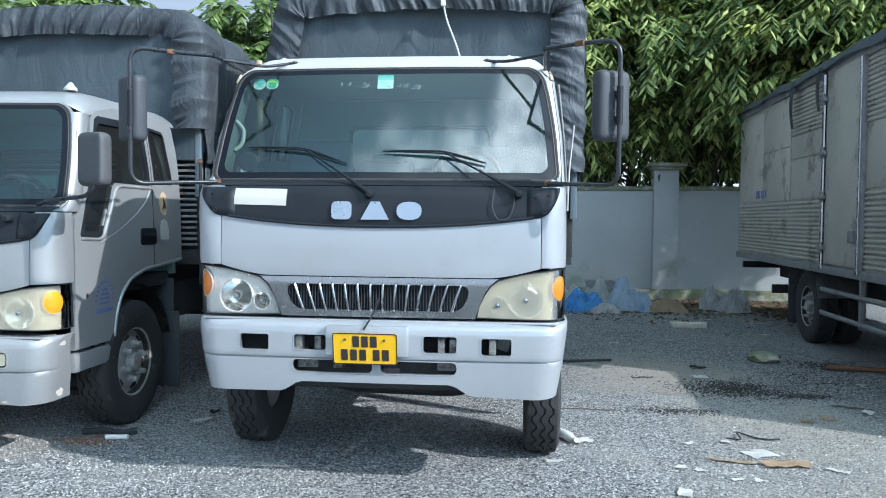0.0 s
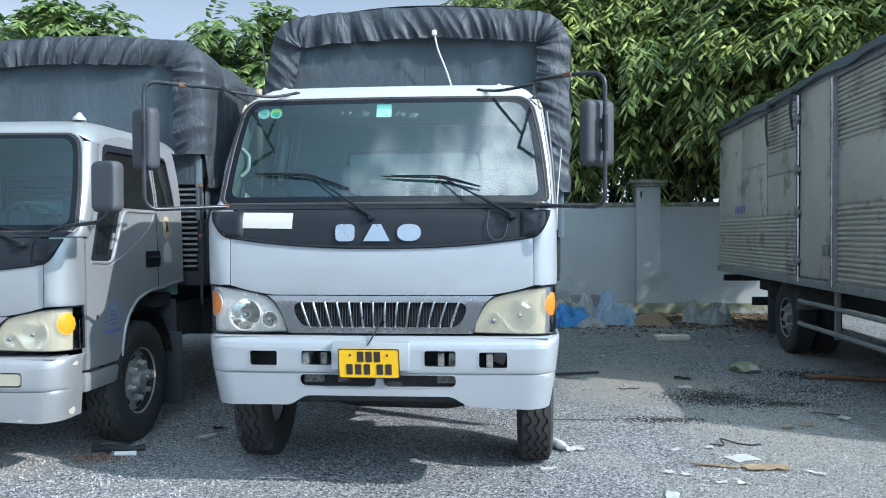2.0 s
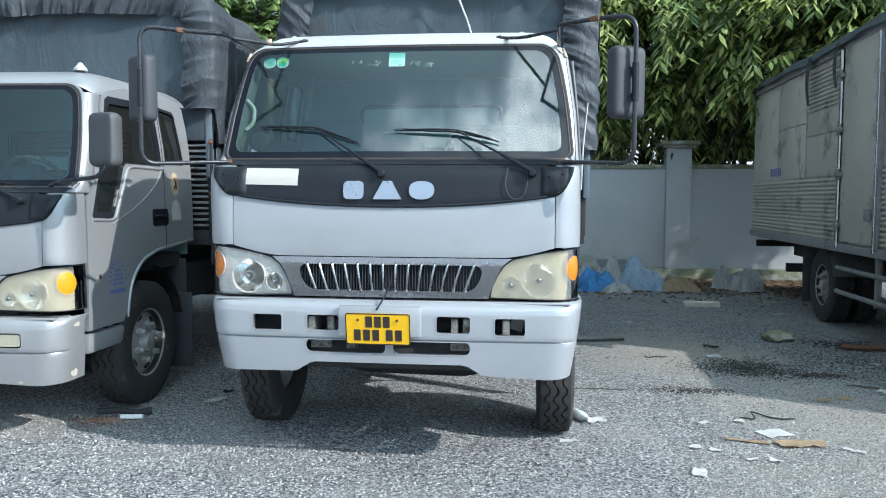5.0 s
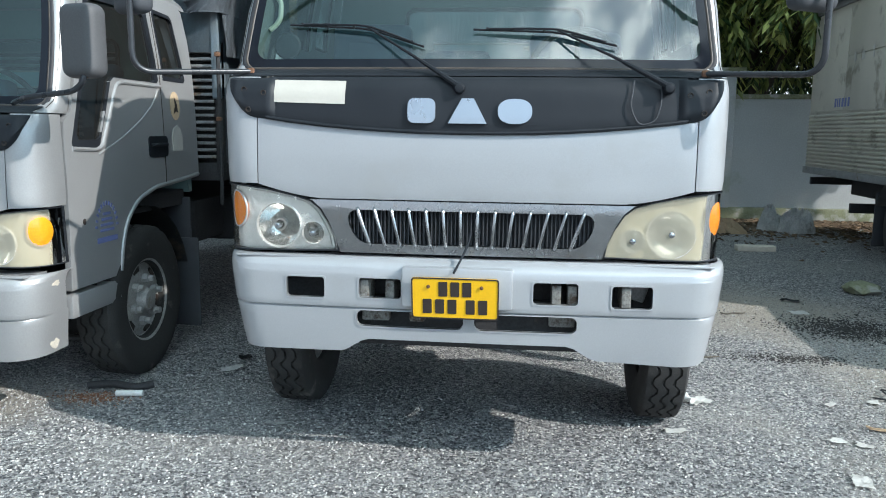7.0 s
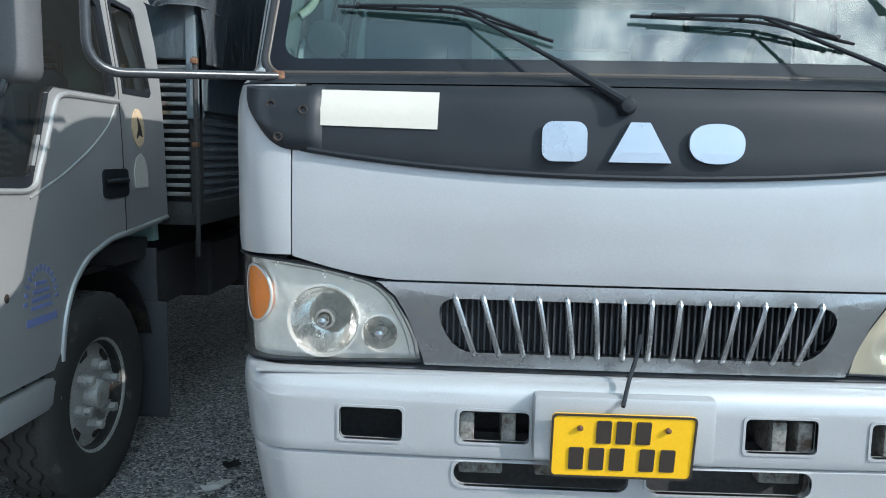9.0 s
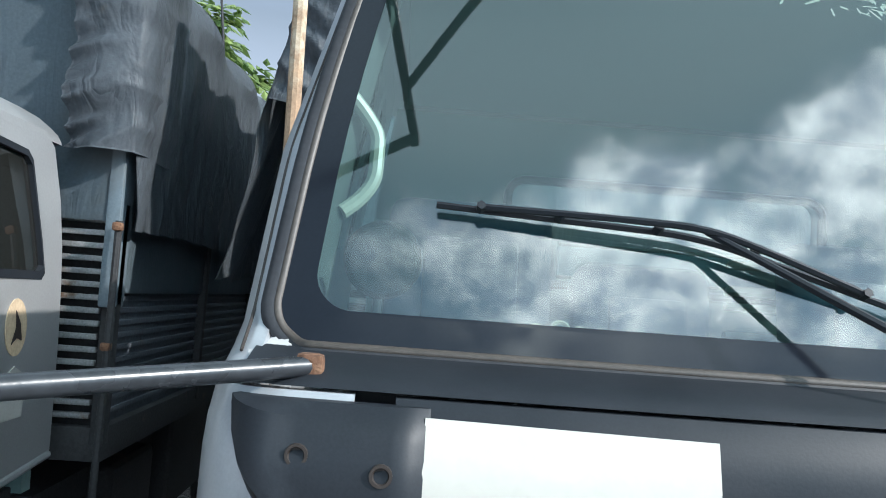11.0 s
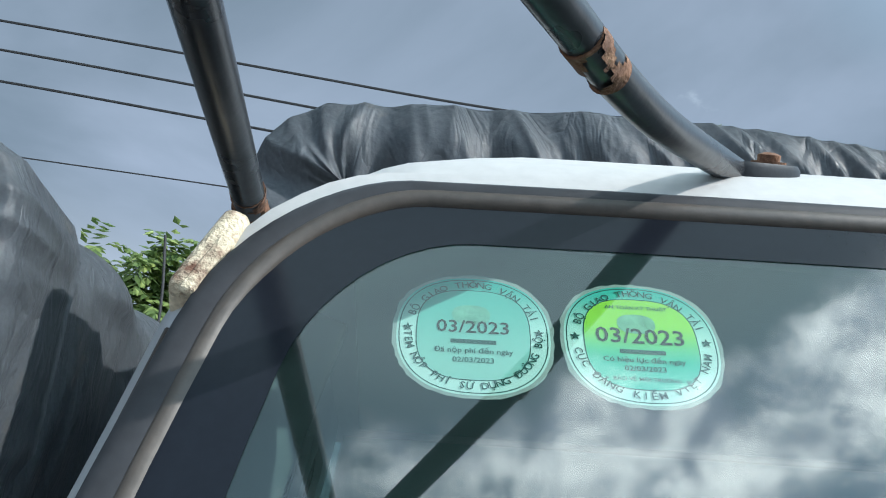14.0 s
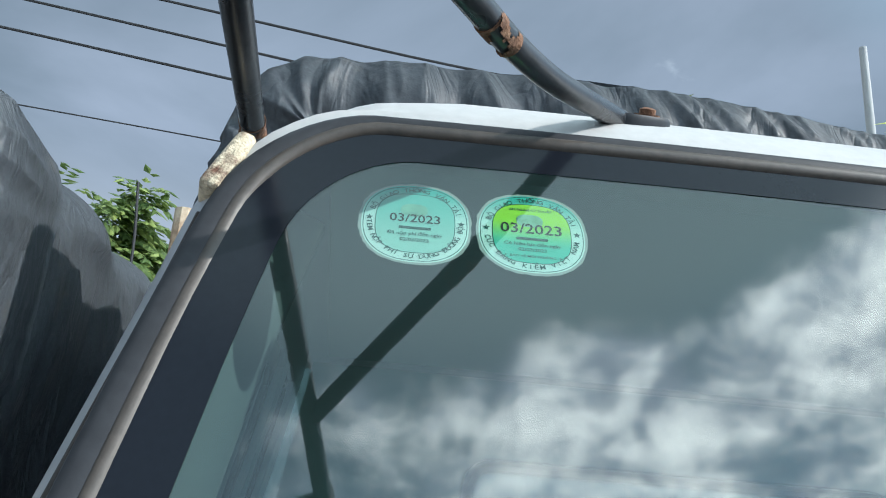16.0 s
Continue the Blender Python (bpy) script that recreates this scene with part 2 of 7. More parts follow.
INK = material("black_ink", (0.03, 0.022, 0.018), 0.6, 0.0, 0.15, 30.0, 200.0, 0.0)
INK_BLUE = material("blue_ink", (0.15, 0.18, 0.38), 0.6, 0.0, 0.2, 20.0, 120.0, 0.0)
AMBER = material("amber_lens", (0.70, 0.21, 0.014), 0.18, 0.0, 0.12, 30.0, 150.0, 0.1, coat=0.6, depth=0.003)
AMBER_Y = material("yellow_amber_lens", (0.74, 0.32, 0.012), 0.2, 0.0, 0.12, 30.0, 150.0, 0.1, coat=0.5, depth=0.003)
REFLECT = material("lamp_reflector", (0.80, 0.80, 0.78), 0.09, 0.95, 0.05, 20.0, 60.0, 0.30, depth=0.003)
HOUSING = material("lamp_housing", (0.87, 0.87, 0.86), 0.20, 0.60, 0.10, 22.0, 40.0, 0.35, depth=0.003)
HOUSING_OLD = material("yellowed_lamp_housing", (0.38, 0.35, 0.26), 0.45, 0.0, 0.10, 9.0, 90.0, 0.05, depth=0.003)
SEAT = material("blue_grey_vinyl", (0.075, 0.125, 0.19), 0.55, 0.0, 0.12, 5.0, 140.0, 0.08, depth=0.003)
DASH = material("grey_cab_lining", (0.16, 0.17, 0.17), 0.7, 0.0, 0.12, 5.0, 140.0, 0.08, depth=0.003)
TRIM = material("pillar_lining", (0.05, 0.062, 0.060), 0.6, 0.0, 0.12, 5.0, 140.0, 0.06, depth=0.003)
LINING = material("pale_cab_lining", (0.19, 0.29, 0.28), 0.7, 0.0, 0.10, 3.0, 120.0, 0.05, depth=0.003)
# the next two pale colours stand in for light in the rear window
PALE_BAND = material("pale_blue_band", (0.42, 0.55, 0.58), 0.4, 0.0, 0.10, 5.0, 120.0, 0.04, depth=0.002)
LIT_STRIP = material("sunlit_strip", (0.80, 0.77, 0.66), 0.35, 0.0, 0.08, 9.0, 120.0, 0.03, depth=0.002)
HANDLE_GREEN = material("pale_green_plastic", (0.40, 0.40, 0.34), 0.4, 0.0, 0.10, 9.0, 120.0, 0.03, depth=0.002)
WINDSCREEN = glass("windscreen_glass", (0.52, 0.79, 0.76), 2.10, 0.026, (0.36, 0.62, 0.58))
SIDE_GLASS = glass("tinted_side_glass", (0.34, 0.37, 0.37), 1.75, 0.03, (0.45, 0.44, 0.40))
LENS = glass("clear_lamp_lens", (0.98, 0.98, 0.96), 1.35, 0.03)
LENS_OLD = glass("hazed_lamp_lens", (0.90, 0.87, 0.76), 1.5, 0.40, (0.58, 0.54, 0.43))
CONCRETE = material("grey_wall_render", (0.40, 0.41, 0.41), 0.9, 0.0, 0.10, 1.2, 40.0, 0.15, stain=(0.30, 0.32, 0.27), stain_at=0.60, stain_scale=0.9, depth=0.01)
MOSS = material("mossy_concrete", (0.20, 0.21, 0.13), 0.95, 0.0, 0.3, 3.0, 50.0, 0.3, stain=(0.34, 0.34, 0.30), stain_at=0.50, stain_scale=4.0, depth=0.01)
BOX_PANEL = material("grey_box_sheet", (0.50, 0.475, 0.41), 0.55, 0.25, 0.16, 1.4, 70.0, 0.08, stain=(0.25, 0.225, 0.18), stain_at=0.55, stain_scale=2.0, depth=0.004)
BARK = material("tree_bark", (0.10, 0.085, 0.065), 0.95, 0.0, 0.35, 8.0, 60.0, 0.5, depth=0.02)
PAPER = material("litter_paper", (0.75, 0.74, 0.71), 0.85, 0.0, 0.10, 20.0, 90.0, 0.2, depth=0.004)
CARD = material("torn_cardboard", (0.50, 0.38, 0.25), 0.9, 0.0, 0.2, 9.0, 80.0, 0.3, depth=0.004)
PALE_SHEET = material("pale_plastic_sheet", (0.64, 0.64, 0.62), 0.6, 0.0, 0.25, 4.0, 40.0, 0.2, stain=(0.30, 0.28, 0.25), stain_at=0.56, stain_scale=3.0, depth=0.01)
WOOD = material("weathered_wood", (0.36, 0.24, 0.15), 0.85, 0.0, 0.3, 12.0, 90.0, 0.3, stain=(0.52, 0.42, 0.30), stain_at=0.55, stain_scale=8.0, depth=0.005)
CABLE = material("black_cable", (0.02, 0.02, 0.022), 0.6, 0.0, 0.1, 3.0, 40.0, 0.0)
ROPE = material("white_rope", (0.68, 0.67, 0.62), 0.9, 0.0, 0.1, 40.0, 200.0, 0.2, depth=0.002)
LAMP_WHITE = material("roof_lamp_shell", (0.46, 0.45, 0.42), 0.4, 0.0, 0.08, 20.0, 120.0, 0.05, depth=0.002)
CHIPPED = material("cream_filler", (0.55, 0.50, 0.42), 0.8, 0.0, 0.2, 30.0, 160.0, 0.3, stain=(0.25, 0.13, 0.07), stain_at=0.62, stain_scale=25.0, depth=0.003)
PEEL = material("peeling_cream_paint", (0.58, 0.50, 0.36), 0.7, 0.0, 0.25, 60.0, 260.0, 0.8, stain=(0.13, 0.06, 0.035), stain_at=0.53, stain_scale=26.0, depth=0.004)


def leaf_material(name, color, dark):
    m = bpy.data.materials.new(name)
    m.use_nodes = True
    t = m.node_tree
    p = t.nodes["Principled BSDF"]
    geo = t.nodes.new("ShaderNodeNewGeometry")
    ramp = t.nodes.new("ShaderNodeValToRGB")
    ramp.color_ramp.elements[0].color, ramp.color_ramp.elements[1].color = (*dark, 1), (*color, 1)
    ramp.color_ramp.elements.new(0.60).color = tuple(0.64 * a + 0.36 * b for a, b in zip(dark, color)) + (1,)
    t.links.new(geo.outputs["Random Per Island"], ramp.inputs[0])
    t.links.new(ramp.outputs[0], p.inputs["Base Color"])
    p.inputs["Roughness"].default_value = 0.36
    thin = t.nodes.new("ShaderNodeBsdfTranslucent")
    t.links.new(ramp.outputs[0], thin.inputs[0])
    mix = t.nodes.new("ShaderNodeMixShader")
    mix.inputs[0].default_value = 0.42
    t.links.new(p.outputs[0], mix.inputs[1])
    t.links.new(thin.outputs[0], mix.inputs[2])
    t.links.new(mix.outputs[0], t.nodes["Material Output"].inputs[0])
    return m


LEAF = leaf_material("tree_leaf", (0.78, 0.86, 0.30), (0.035, 0.085, 0.03))
# darker copy of the leaf colours, with the shade of the back crown painted in
LEAF_SHADED = leaf_material("shaded_leaf", (0.13, 0.20, 0.07), (0.03, 0.07, 0.035))
LEAF_FAR = leaf_material("far_leaf", (0.36, 0.45, 0.15), (0.08, 0.14, 0.045))


def ground_material():
    m = bpy.data.materials.new("grey_gravel")
    m.use_nodes = True
    t = m.node_tree
    p = t.nodes["Principled BSDF"]
    where = t.nodes.new("ShaderNodeTexCoord")

    def tex(kind, **values):
        n = t.nodes.new(kind)
        for key, value in values.items():
            n.inputs[key].default_value = value
        t.links.new(where.outputs["Object"], n.inputs["Vector"])
        return n

    chips = tex("ShaderNodeTexVoronoi", Scale=80.0)
    chips_b = tex("ShaderNodeTexVoronoi", Scale=190.0)
    grit = tex("ShaderNodeTexNoise", Scale=260.0, Detail=3.0)
    patch_ = tex("ShaderNodeTexNoise", Scale=0.8, Detail=6.0, Roughness=0.62)
    oil = tex("ShaderNodeTexNoise", Scale=1.3, Detail=7.0, Roughness=0.7)
    grey = t.nodes.new("ShaderNodeSeparateColor")
    t.links.new(chips.outputs["Color"], grey.inputs[0])
    tone = t.nodes.new("ShaderNodeValToRGB")
    tone.color_ramp.elements[0].color, tone.color_ramp.elements[1].color = (0.060, 0.063, 0.069, 1), (0.86, 0.85, 0.81, 1)
    tone.color_ramp.elements.new(0.82).color = (0.50, 0.502, 0.505, 1)
    t.links.new(grey.outputs[0], tone.inputs[0])
    dust = t.nodes.new("ShaderNodeMix")
    dust.data_type = "RGBA"
    dust.inputs["B"].default_value = (0.54, 0.53, 0.50, 1)
    dr = t.nodes.new("ShaderNodeMapRange")
    dr.inputs["From Min"].default_value, dr.inputs["From Max"].default_value, dr.inputs["To Max"].default_value = 0.48, 0.70, 0.55
    t.links.new(patch_.outputs["Fac"], dr.inputs["Value"])
    t.links.new(dr.outputs[0], dust.inputs["Factor"])
    t.links.new(tone.outputs[0], dust.inputs["A"])
    black = t.nodes.new("ShaderNodeMix")
    black.data_type = "RGBA"
    black.inputs["B"].default_value = (0.035, 0.035, 0.037, 1)
    orr = t.nodes.new("ShaderNodeMapRange")
    orr.inputs["From Min"].default_value, orr.inputs["From Max"].default_value, orr.inputs["To Max"].default_value = 0.62, 0.72, 0.55
    t.links.new(oil.outputs["Fac"], orr.inputs["Value"])
    t.links.new(orr.outputs[0], black.inputs["Factor"])
    ground_now = dust.outputs["Result"]
    # sandy patches worn into the stone
    for cx, cy, near, far_, strength in ((2.25, 3.55, 0.35, 1.25, 0.80), (-2.55, 0.72, 0.10, 0.55, 0.75), (3.3, 0.6, 0.4, 1.9, 0.6), (2.9, 1.9, 0.3, 1.2, 0.6)):
        gap = t.nodes.new("ShaderNodeVectorMath")
        gap.operation = "DISTANCE"
        gap.inputs[1].default_value = (cx, cy, 0)
        t.links.new(where.outputs["Object"], gap.inputs[0])
        ragged = t.nodes.new("ShaderNodeMath")
        ragged.operation = "MULTIPLY_ADD"
        ragged.inputs[1].default_value = -1.6 * far_
        t.links.new(patch_.outputs["Fac"], ragged.inputs[0])
        t.links.new(gap.outputs["Value"], ragged.inputs[2])
        fade = t.nodes.new("ShaderNodeMapRange")
        fade.inputs["From Min"].default_value, fade.inputs["From Max"].default_value = near - 0.8 * far_, far_ - 0.8 * far_
        fade.inputs["To Min"].default_value, fade.inputs["To Max"].default_value = strength, 0.0
        t.links.new(ragged.outputs[0], fade.inputs["Value"])
        sand = t.nodes.new("ShaderNodeMix")
        sand.data_type = "RGBA"
        sand.inputs["B"].default_value = (0.55, 0.50, 0.42, 1)
        t.links.new(fade.outputs[0], sand.inputs["Factor"])
        t.links.new(ground_now, sand.inputs["A"])
        ground_now = sand.outputs["Result"]
    t.links.new(ground_now, black.inputs["A"])
    t.links.new(black.outputs["Result"], p.inputs["Base Color"])
    p.inputs["Roughness"].default_value = 0.92
    high = t.nodes.new("ShaderNodeMath")
    high.operation = "ADD"
    t.links.new(chips.outputs["Distance"], high.inputs[0])
    t.links.new(chips_b.outputs["Distance"], high.inputs[1])
    high2 = t.nodes.new("ShaderNodeMath")
    high2.operation = "ADD"
    t.links.new(high.outputs[0], high2.inputs[0])
    t.links.new(grit.outputs["Fac"], high2.inputs[1])
    b = t.nodes.new("ShaderNodeBump")
    b.inputs["Strength"].default_value, b.inputs["Distance"].default_value = 1.0, 0.024
    b.invert = True
    t.links.new(high2.outputs[0], b.inputs["Height"])
    t.links.new(b.outputs[0], p.inputs["Normal"])
    return m


GRAVEL = ground_material()


# ---- building tools ----
def part(name, bm, mat, parent=None, label="", smooth=35):
    """One bmesh as one mesh object, under a thing or a part."""
    bmesh.ops.recalc_face_normals(bm, faces=bm.faces)
    me = bpy.data.meshes.new(name)
    bm.to_mesh(me)
    bm.free()
    me.materials.append(mat)
    if smooth:
        me.polygons.foreach_set("use_smooth", [True] * len(me.polygons))
        me.set_sharp_from_angle(angle=radians(smooth))
    ob = new(name, me)
    if parent:
        ob.parent = parent
    if label:
        ob["label"] = label
    return ob


def thing(name, place, label, category, group="", kind=""):
    ob = new(name)
    ob.location = place
    ob.empty_display_size = 0.1
    return tagged(ob, label, category, group, kind)


def box(bm, cx, cy, cz, sx, sy, sz, bevel=0.0, turn=None, seg=2):
    m = Matrix.Translation((cx, cy, cz)) @ (turn or Matrix()) @ Matrix.Diagonal((sx, sy, sz, 1))
    made = bmesh.ops.create_cube(bm, size=1, matrix=m)["verts"]
    if bevel:
        edges = list({e for v in made for e in v.link_edges})
        bmesh.ops.bevel(bm, geom=edges, offset=bevel, segments=seg, affect="EDGES", profile=0.6)
    return bm


def boxed(*a, **k):
    return box(bmesh.new(), *a, **k)


def rod(bm, a, b, r, r2=None, n=14):
    a, b = Vector(a), Vector(b)
    m = Matrix.Translation((a + b) / 2) @ (b - a).to_track_quat("Z", "Y").to_matrix().to_4x4()
    bmesh.ops.create_cone(bm, cap_ends=True, segments=n, radius1=r, radius2=r if r2 is None else r2, depth=(b - a).length, matrix=m)
    return bm


def pipe(bm, points, r, n=12, bend=0.06, steps=6):
    """A tube along a polyline with rounded bends."""
    pts = [Vector(p) for p in points]
    line = [pts[0]]
    for i in range(1, len(pts) - 1):
        before, here, after = pts[i - 1], pts[i], pts[i + 1]
        cut = min(bend, (here - before).length * 0.45, (after - here).length * 0.45)
        p0, p2 = here + (before - here).normalized() * cut, here + (after - here).normalized() * cut
        for k in range(steps + 1):
            t = k / steps
            line.append(p0 * (1 - t) ** 2 + here * 2 * t * (1 - t) + p2 * t * t)
    line.append(pts[-1])
    rings, side = [], None
    for i, p in enumerate(line):
        way = (line[min(i + 1, len(line) - 1)] - line[max(i - 1, 0)]).normalized()
        if side is None:
            side = way.orthogonal().normalized()
        side = (side - way * side.dot(way)).normalized()
        up = way.cross(side)
        rings.append([bm.verts.new(p + (side * math.cos(2 * math.pi * k / n) + up * math.sin(2 * math.pi * k / n)) * r) for k in range(n)])
    for a, b in zip(rings, rings[1:]):
        for k in range(n):
            bm.faces.new((a[k], a[(k + 1) % n], b[(k + 1) % n], b[k]))
    bm.faces.new(rings[0][::-1])
    bm.faces.new(rings[-1])
    return bm


def lathe(bm, profile, n, m=None, closed=False, caps=True):
    """Profile of (radius, along) turned round the local x axis."""
    rings = []
    for r, a in profile:
        rings.append([bm.verts.new(Vector((a, r * math.cos(2 * math.pi * k / n), r * math.sin(2 * math.pi * k / n)))) for k in range(n)])
    for a, b in zip(rings, rings[1:] + (rings[:1] if closed else [])):
        for k in range(n):
            bm.faces.new((a[k], a[(k + 1) % n], b[(k + 1) % n], b[k]))
    if caps and not closed:
        for ring in (rings[0], rings[-1]):
            bm.faces.new(ring)
    if m:
        bmesh.ops.transform(bm, matrix=m, verts=[v for ring in rings for v in ring])
    return bm


def grid(bm, nu, nv, fn, rim=None):
    """Quads over u, v in 0..1; fn(u, v, d) gives the place at depth d; rim: depth of the folded edge."""
    rows = [[bm.verts.new(fn(i / nu, j / nv, 0.003 if rim and (i in (0, nu) or j in (0, nv)) else 0.0)) for i in range(nu + 1)] for j in range(nv + 1)]
    for j in range(nv):
        for i in range(nu):
            bm.faces.new((rows[j][i], rows[j][i + 1], rows[j + 1][i + 1], rows[j + 1][i]))
    if rim:
        edge = [(i, 0) for i in range(nu)] + [(nu, j) for j in range(nv)] + [(i, nv) for i in range(nu, 0, -1)] + [(0, j) for j in range(nv, 0, -1)]
        inner = [bm.verts.new(fn(i / nu, j / nv, rim)) for i, j in edge]
        for k in range(len(edge)):
            (i, j), (i2, j2) = edge[k], edge[(k + 1) % len(edge)]
            bm.faces.new((rows[j][i], rows[j2][i2], inner[(k + 1) % len(edge)], inner[k]))
    return bm


def sheet(outline, holes, fn, thick, us=(), vs=()):
    """A plate with holes, cut from a flat outline, bent by fn(u, v, depth)."""
    bm = bmesh.new()
    for loop in [outline, *holes]:
        vs_ = [bm.verts.new((u, v, 0)) for u, v in loop]
        for k in range(len(vs_)):
            bm.edges.new((vs_[k], vs_[(k + 1) % len(vs_)]))
    bmesh.ops.triangle_fill(bm, use_beauty=True, use_dissolve=False, edges=bm.edges[:], normal=(0, 0, 1))
    for u in us:
        bmesh.ops.bisect_plane(bm, geom=bm.verts[:] + bm.edges[:] + bm.faces[:], plane_co=(u, 0, 0), plane_no=(1, 0, 0))
    for v in vs:
        bmesh.ops.bisect_plane(bm, geom=bm.verts[:] + bm.edges[:] + bm.faces[:], plane_co=(0, v, 0), plane_no=(0, 1, 0))
    if thick:
        bmesh.ops.solidify(bm, geom=bm.faces[:], thickness=1.0)
    for v in bm.verts:
        v.co = Vector(fn(v.co.x, v.co.y, thick if abs(v.co.z) > 0.5 else 0.0))
    return bm


def outline_band(outer, inner, fn, thick, across=2, longest=0.05):
    """A band between two outlines with the same count of points."""
    bm = bmesh.new()
    po, pi = [], []
    for k in range(len(outer)):
        (a0, b0), (a1, b1) = outer[k], outer[(k + 1) % len(outer)]
        (c0, d0), (c1, d1) = inner[k], inner[(k + 1) % len(inner)]
        n = max(1, math.ceil(math.hypot(a1 - a0, b1 - b0) / longest))
        po += [(a0 + (a1 - a0) * i / n, b0 + (b1 - b0) * i / n) for i in range(n)]
        pi += [(c0 + (c1 - c0) * i / n, d0 + (d1 - d0) * i / n) for i in range(n)]
    rows = []
    for j in range(across + 1):
        f = j / across
        rows.append([bm.verts.new(fn(a[0] + (b[0] - a[0]) * f, a[1] + (b[1] - a[1]) * f, 0.0)) for a, b in zip(po, pi)])
    rows += [[bm.verts.new(fn(*p, thick)) for p in pi], [bm.verts.new(fn(*p, thick)) for p in po]]
    for r0, r1 in zip(rows, rows[1:] + rows[:1]):
        for k in range(len(r0)):
            bm.faces.new((r0[k], r0[(k + 1) % len(r0)], r1[(k + 1) % len(r0)], r1[k]))
    return bm


def rounded(u0, v0, u1, v1, r, n=4, low=None):
    """Rectangle with round corners; low: another radius for the lower two."""
    pts, q = [], r
    b = r if low is None else low
    for cx, cy, a0, r in ((u1 - q, v1 - q, 0, q), (u0 + q, v1 - q, 90, q), (u0 + b, v0 + b, 180, b), (u1 - b, v0 + b, 270, b)):
        pts += [(cx + r * math.cos(radians(a0 + 90 * k / n)), cy + r * math.sin(radians(a0 + 90 * k / n))) for k in range(n + 1)]
    return pts


def oval(cu, cv, ru, rv, n=32, power=2.0):
    out = []
    for k in range(n):
        c, s = math.cos(2 * math.pi * k / n), math.sin(2 * math.pi * k / n)
        out.append((cu + ru * math.copysign(abs(c) ** (2 / power), c), cv + rv * math.copysign(abs(s) ** (2 / power), s)))
    return out


def lerp_table(table, v):
    for (a, fa), (b, fb) in zip(table, table[1:]):
        if v <= b:
            t = min(max((v - a) / (b - a), 0), 1)
            return fa + (fb - fa) * t
    return table[-1][1]


def letters(text, size):
    """Outline of one piece of writing in the built-in font, as a mesh centred on its middle."""
    curve = bpy.data.curves.new("writing", "FONT")
    curve.body, curve.size, curve.align_x, curve.align_y, curve.resolution_u = text, size, "CENTER", "CENTER", 2
    curve.offset = size * 0.012
    ob = bpy.data.objects.new("writing", curve)
    scene.collection.objects.link(ob)
    me = bpy.data.meshes.new_from_object(ob.evaluated_get(bpy.context.evaluated_depsgraph_get()))
    bpy.data.objects.remove(ob)
    bpy.data.curves.remove(curve)
    return me


# ---- truck cab ----
FRONT = [(0.50, 0.11), (0.93, 0.085), (1.0, 0.078), (1.15, 0.072), (1.3, 0.072), (1.45, 0.08), (1.55, 0.093), (1.605, 0.108), (1.63, 0.15), (1.652, 0.244), (2.28, 0.468), (2.295, 0.474), (2.315, 0.490), (2.5, 0.60)]
HALF = [(0.5, 0.955), (0.95, 0.972), (1.3, 0.975), (1.62, 0.968), (1.9, 0.955), (2.15, 0.922), (2.30, 0.902), (2.5, 0.88)]
ROUND = [(1.3, 0.14), (1.6, 0.09), (1.66, 0.05), (2.5, 0.05)]
BOWS = [(1.55, 0.03), (1.66, 0.06), (2.5, 0.06)]
WIDER = [(1.62, 0.035), (1.9, 0.028), (2.05, 0.016), (2.15, 0.008), (2.3, 0.0)]
GLASS_HALF = [(1.65, 0.936), (1.79, 0.924), (1.87, 0.917), (1.94, 0.909), (2.02, 0.897), (2.10, 0.883), (2.15, 0.873), (2.20, 0.861), (2.28, 0.841)]
GLASS_MID = -0.017


def half_width(z, s):
    """Half the cab's width at height z; the shell sits a little to the passenger's side of the grille."""
    return lerp_table(HALF, z) + (lerp_table(WIDER, z) if s < 0 else 0.0)


def plan(s, z, d):
    """The cab's skin: s runs from the middle of the front round the corner, z is the height, d the depth under the skin."""
    y0, w, r, BOW = lerp_table(FRONT, z), half_width(z, s), lerp_table(ROUND, z), lerp_table(BOWS, z)
    flat, side, a = w - r, math.copysign(1, s), abs(s)
    if a <= flat:
        return Vector((s, y0 + BOW * s * s + d, z))
    turn = (a - flat) / r
    if turn <= math.pi / 2:
        return Vector((side * (flat + (r - d) * math.sin(turn)), y0 + BOW * flat * flat + 1.2 * (r - (r - d) * math.cos(turn)), z))
    return Vector((side * (w - d), y0 + BOW * flat * flat + 1.2 * r + a - flat - r * math.pi / 2, z))


def reach(z, y, side=1):
    """The s at which the skin has gone back to y."""
    y0, w, r, BOW = lerp_table(FRONT, z), half_width(z, side), lerp_table(ROUND, z), lerp_table(BOWS, z)
    flat = w - r
    return flat + r * math.pi / 2 + y - y0 - BOW * flat * flat - 1.2 * r


def strip(s0, s1, z0, z1, nu, nv, rim=0.02, lift=0.0):
    """Skin between two side lines and two height lines, each a number or a function."""
    def val(f, x):
        return f(x) if callable(f) else f

    def fn(u, v, d):
        zl, zh = z0, z1
        if not callable(z0) and not callable(z1):
            z = zl + (zh - zl) * v
            s = val(s0, z) + (val(s1, z) - val(s0, z)) * u
        else:
            s = s0 + (s1 - s0) * u
            z = val(z0, s) + (val(z1, s) - val(z0, s)) * v
        return plan(s, z, d - lift)
    return grid(bmesh.new(), nu, nv, fn, rim)


def hood_low(s):
    a = abs(s)
    return 1.143 if a < 0.58 else 1.143 + 0.052 * min((a - 0.58) / 0.26, 1) ** 1.5


def panel_low(s):
    return 1.398 + 0.052 * (abs(s) / 0.8) ** 2.2


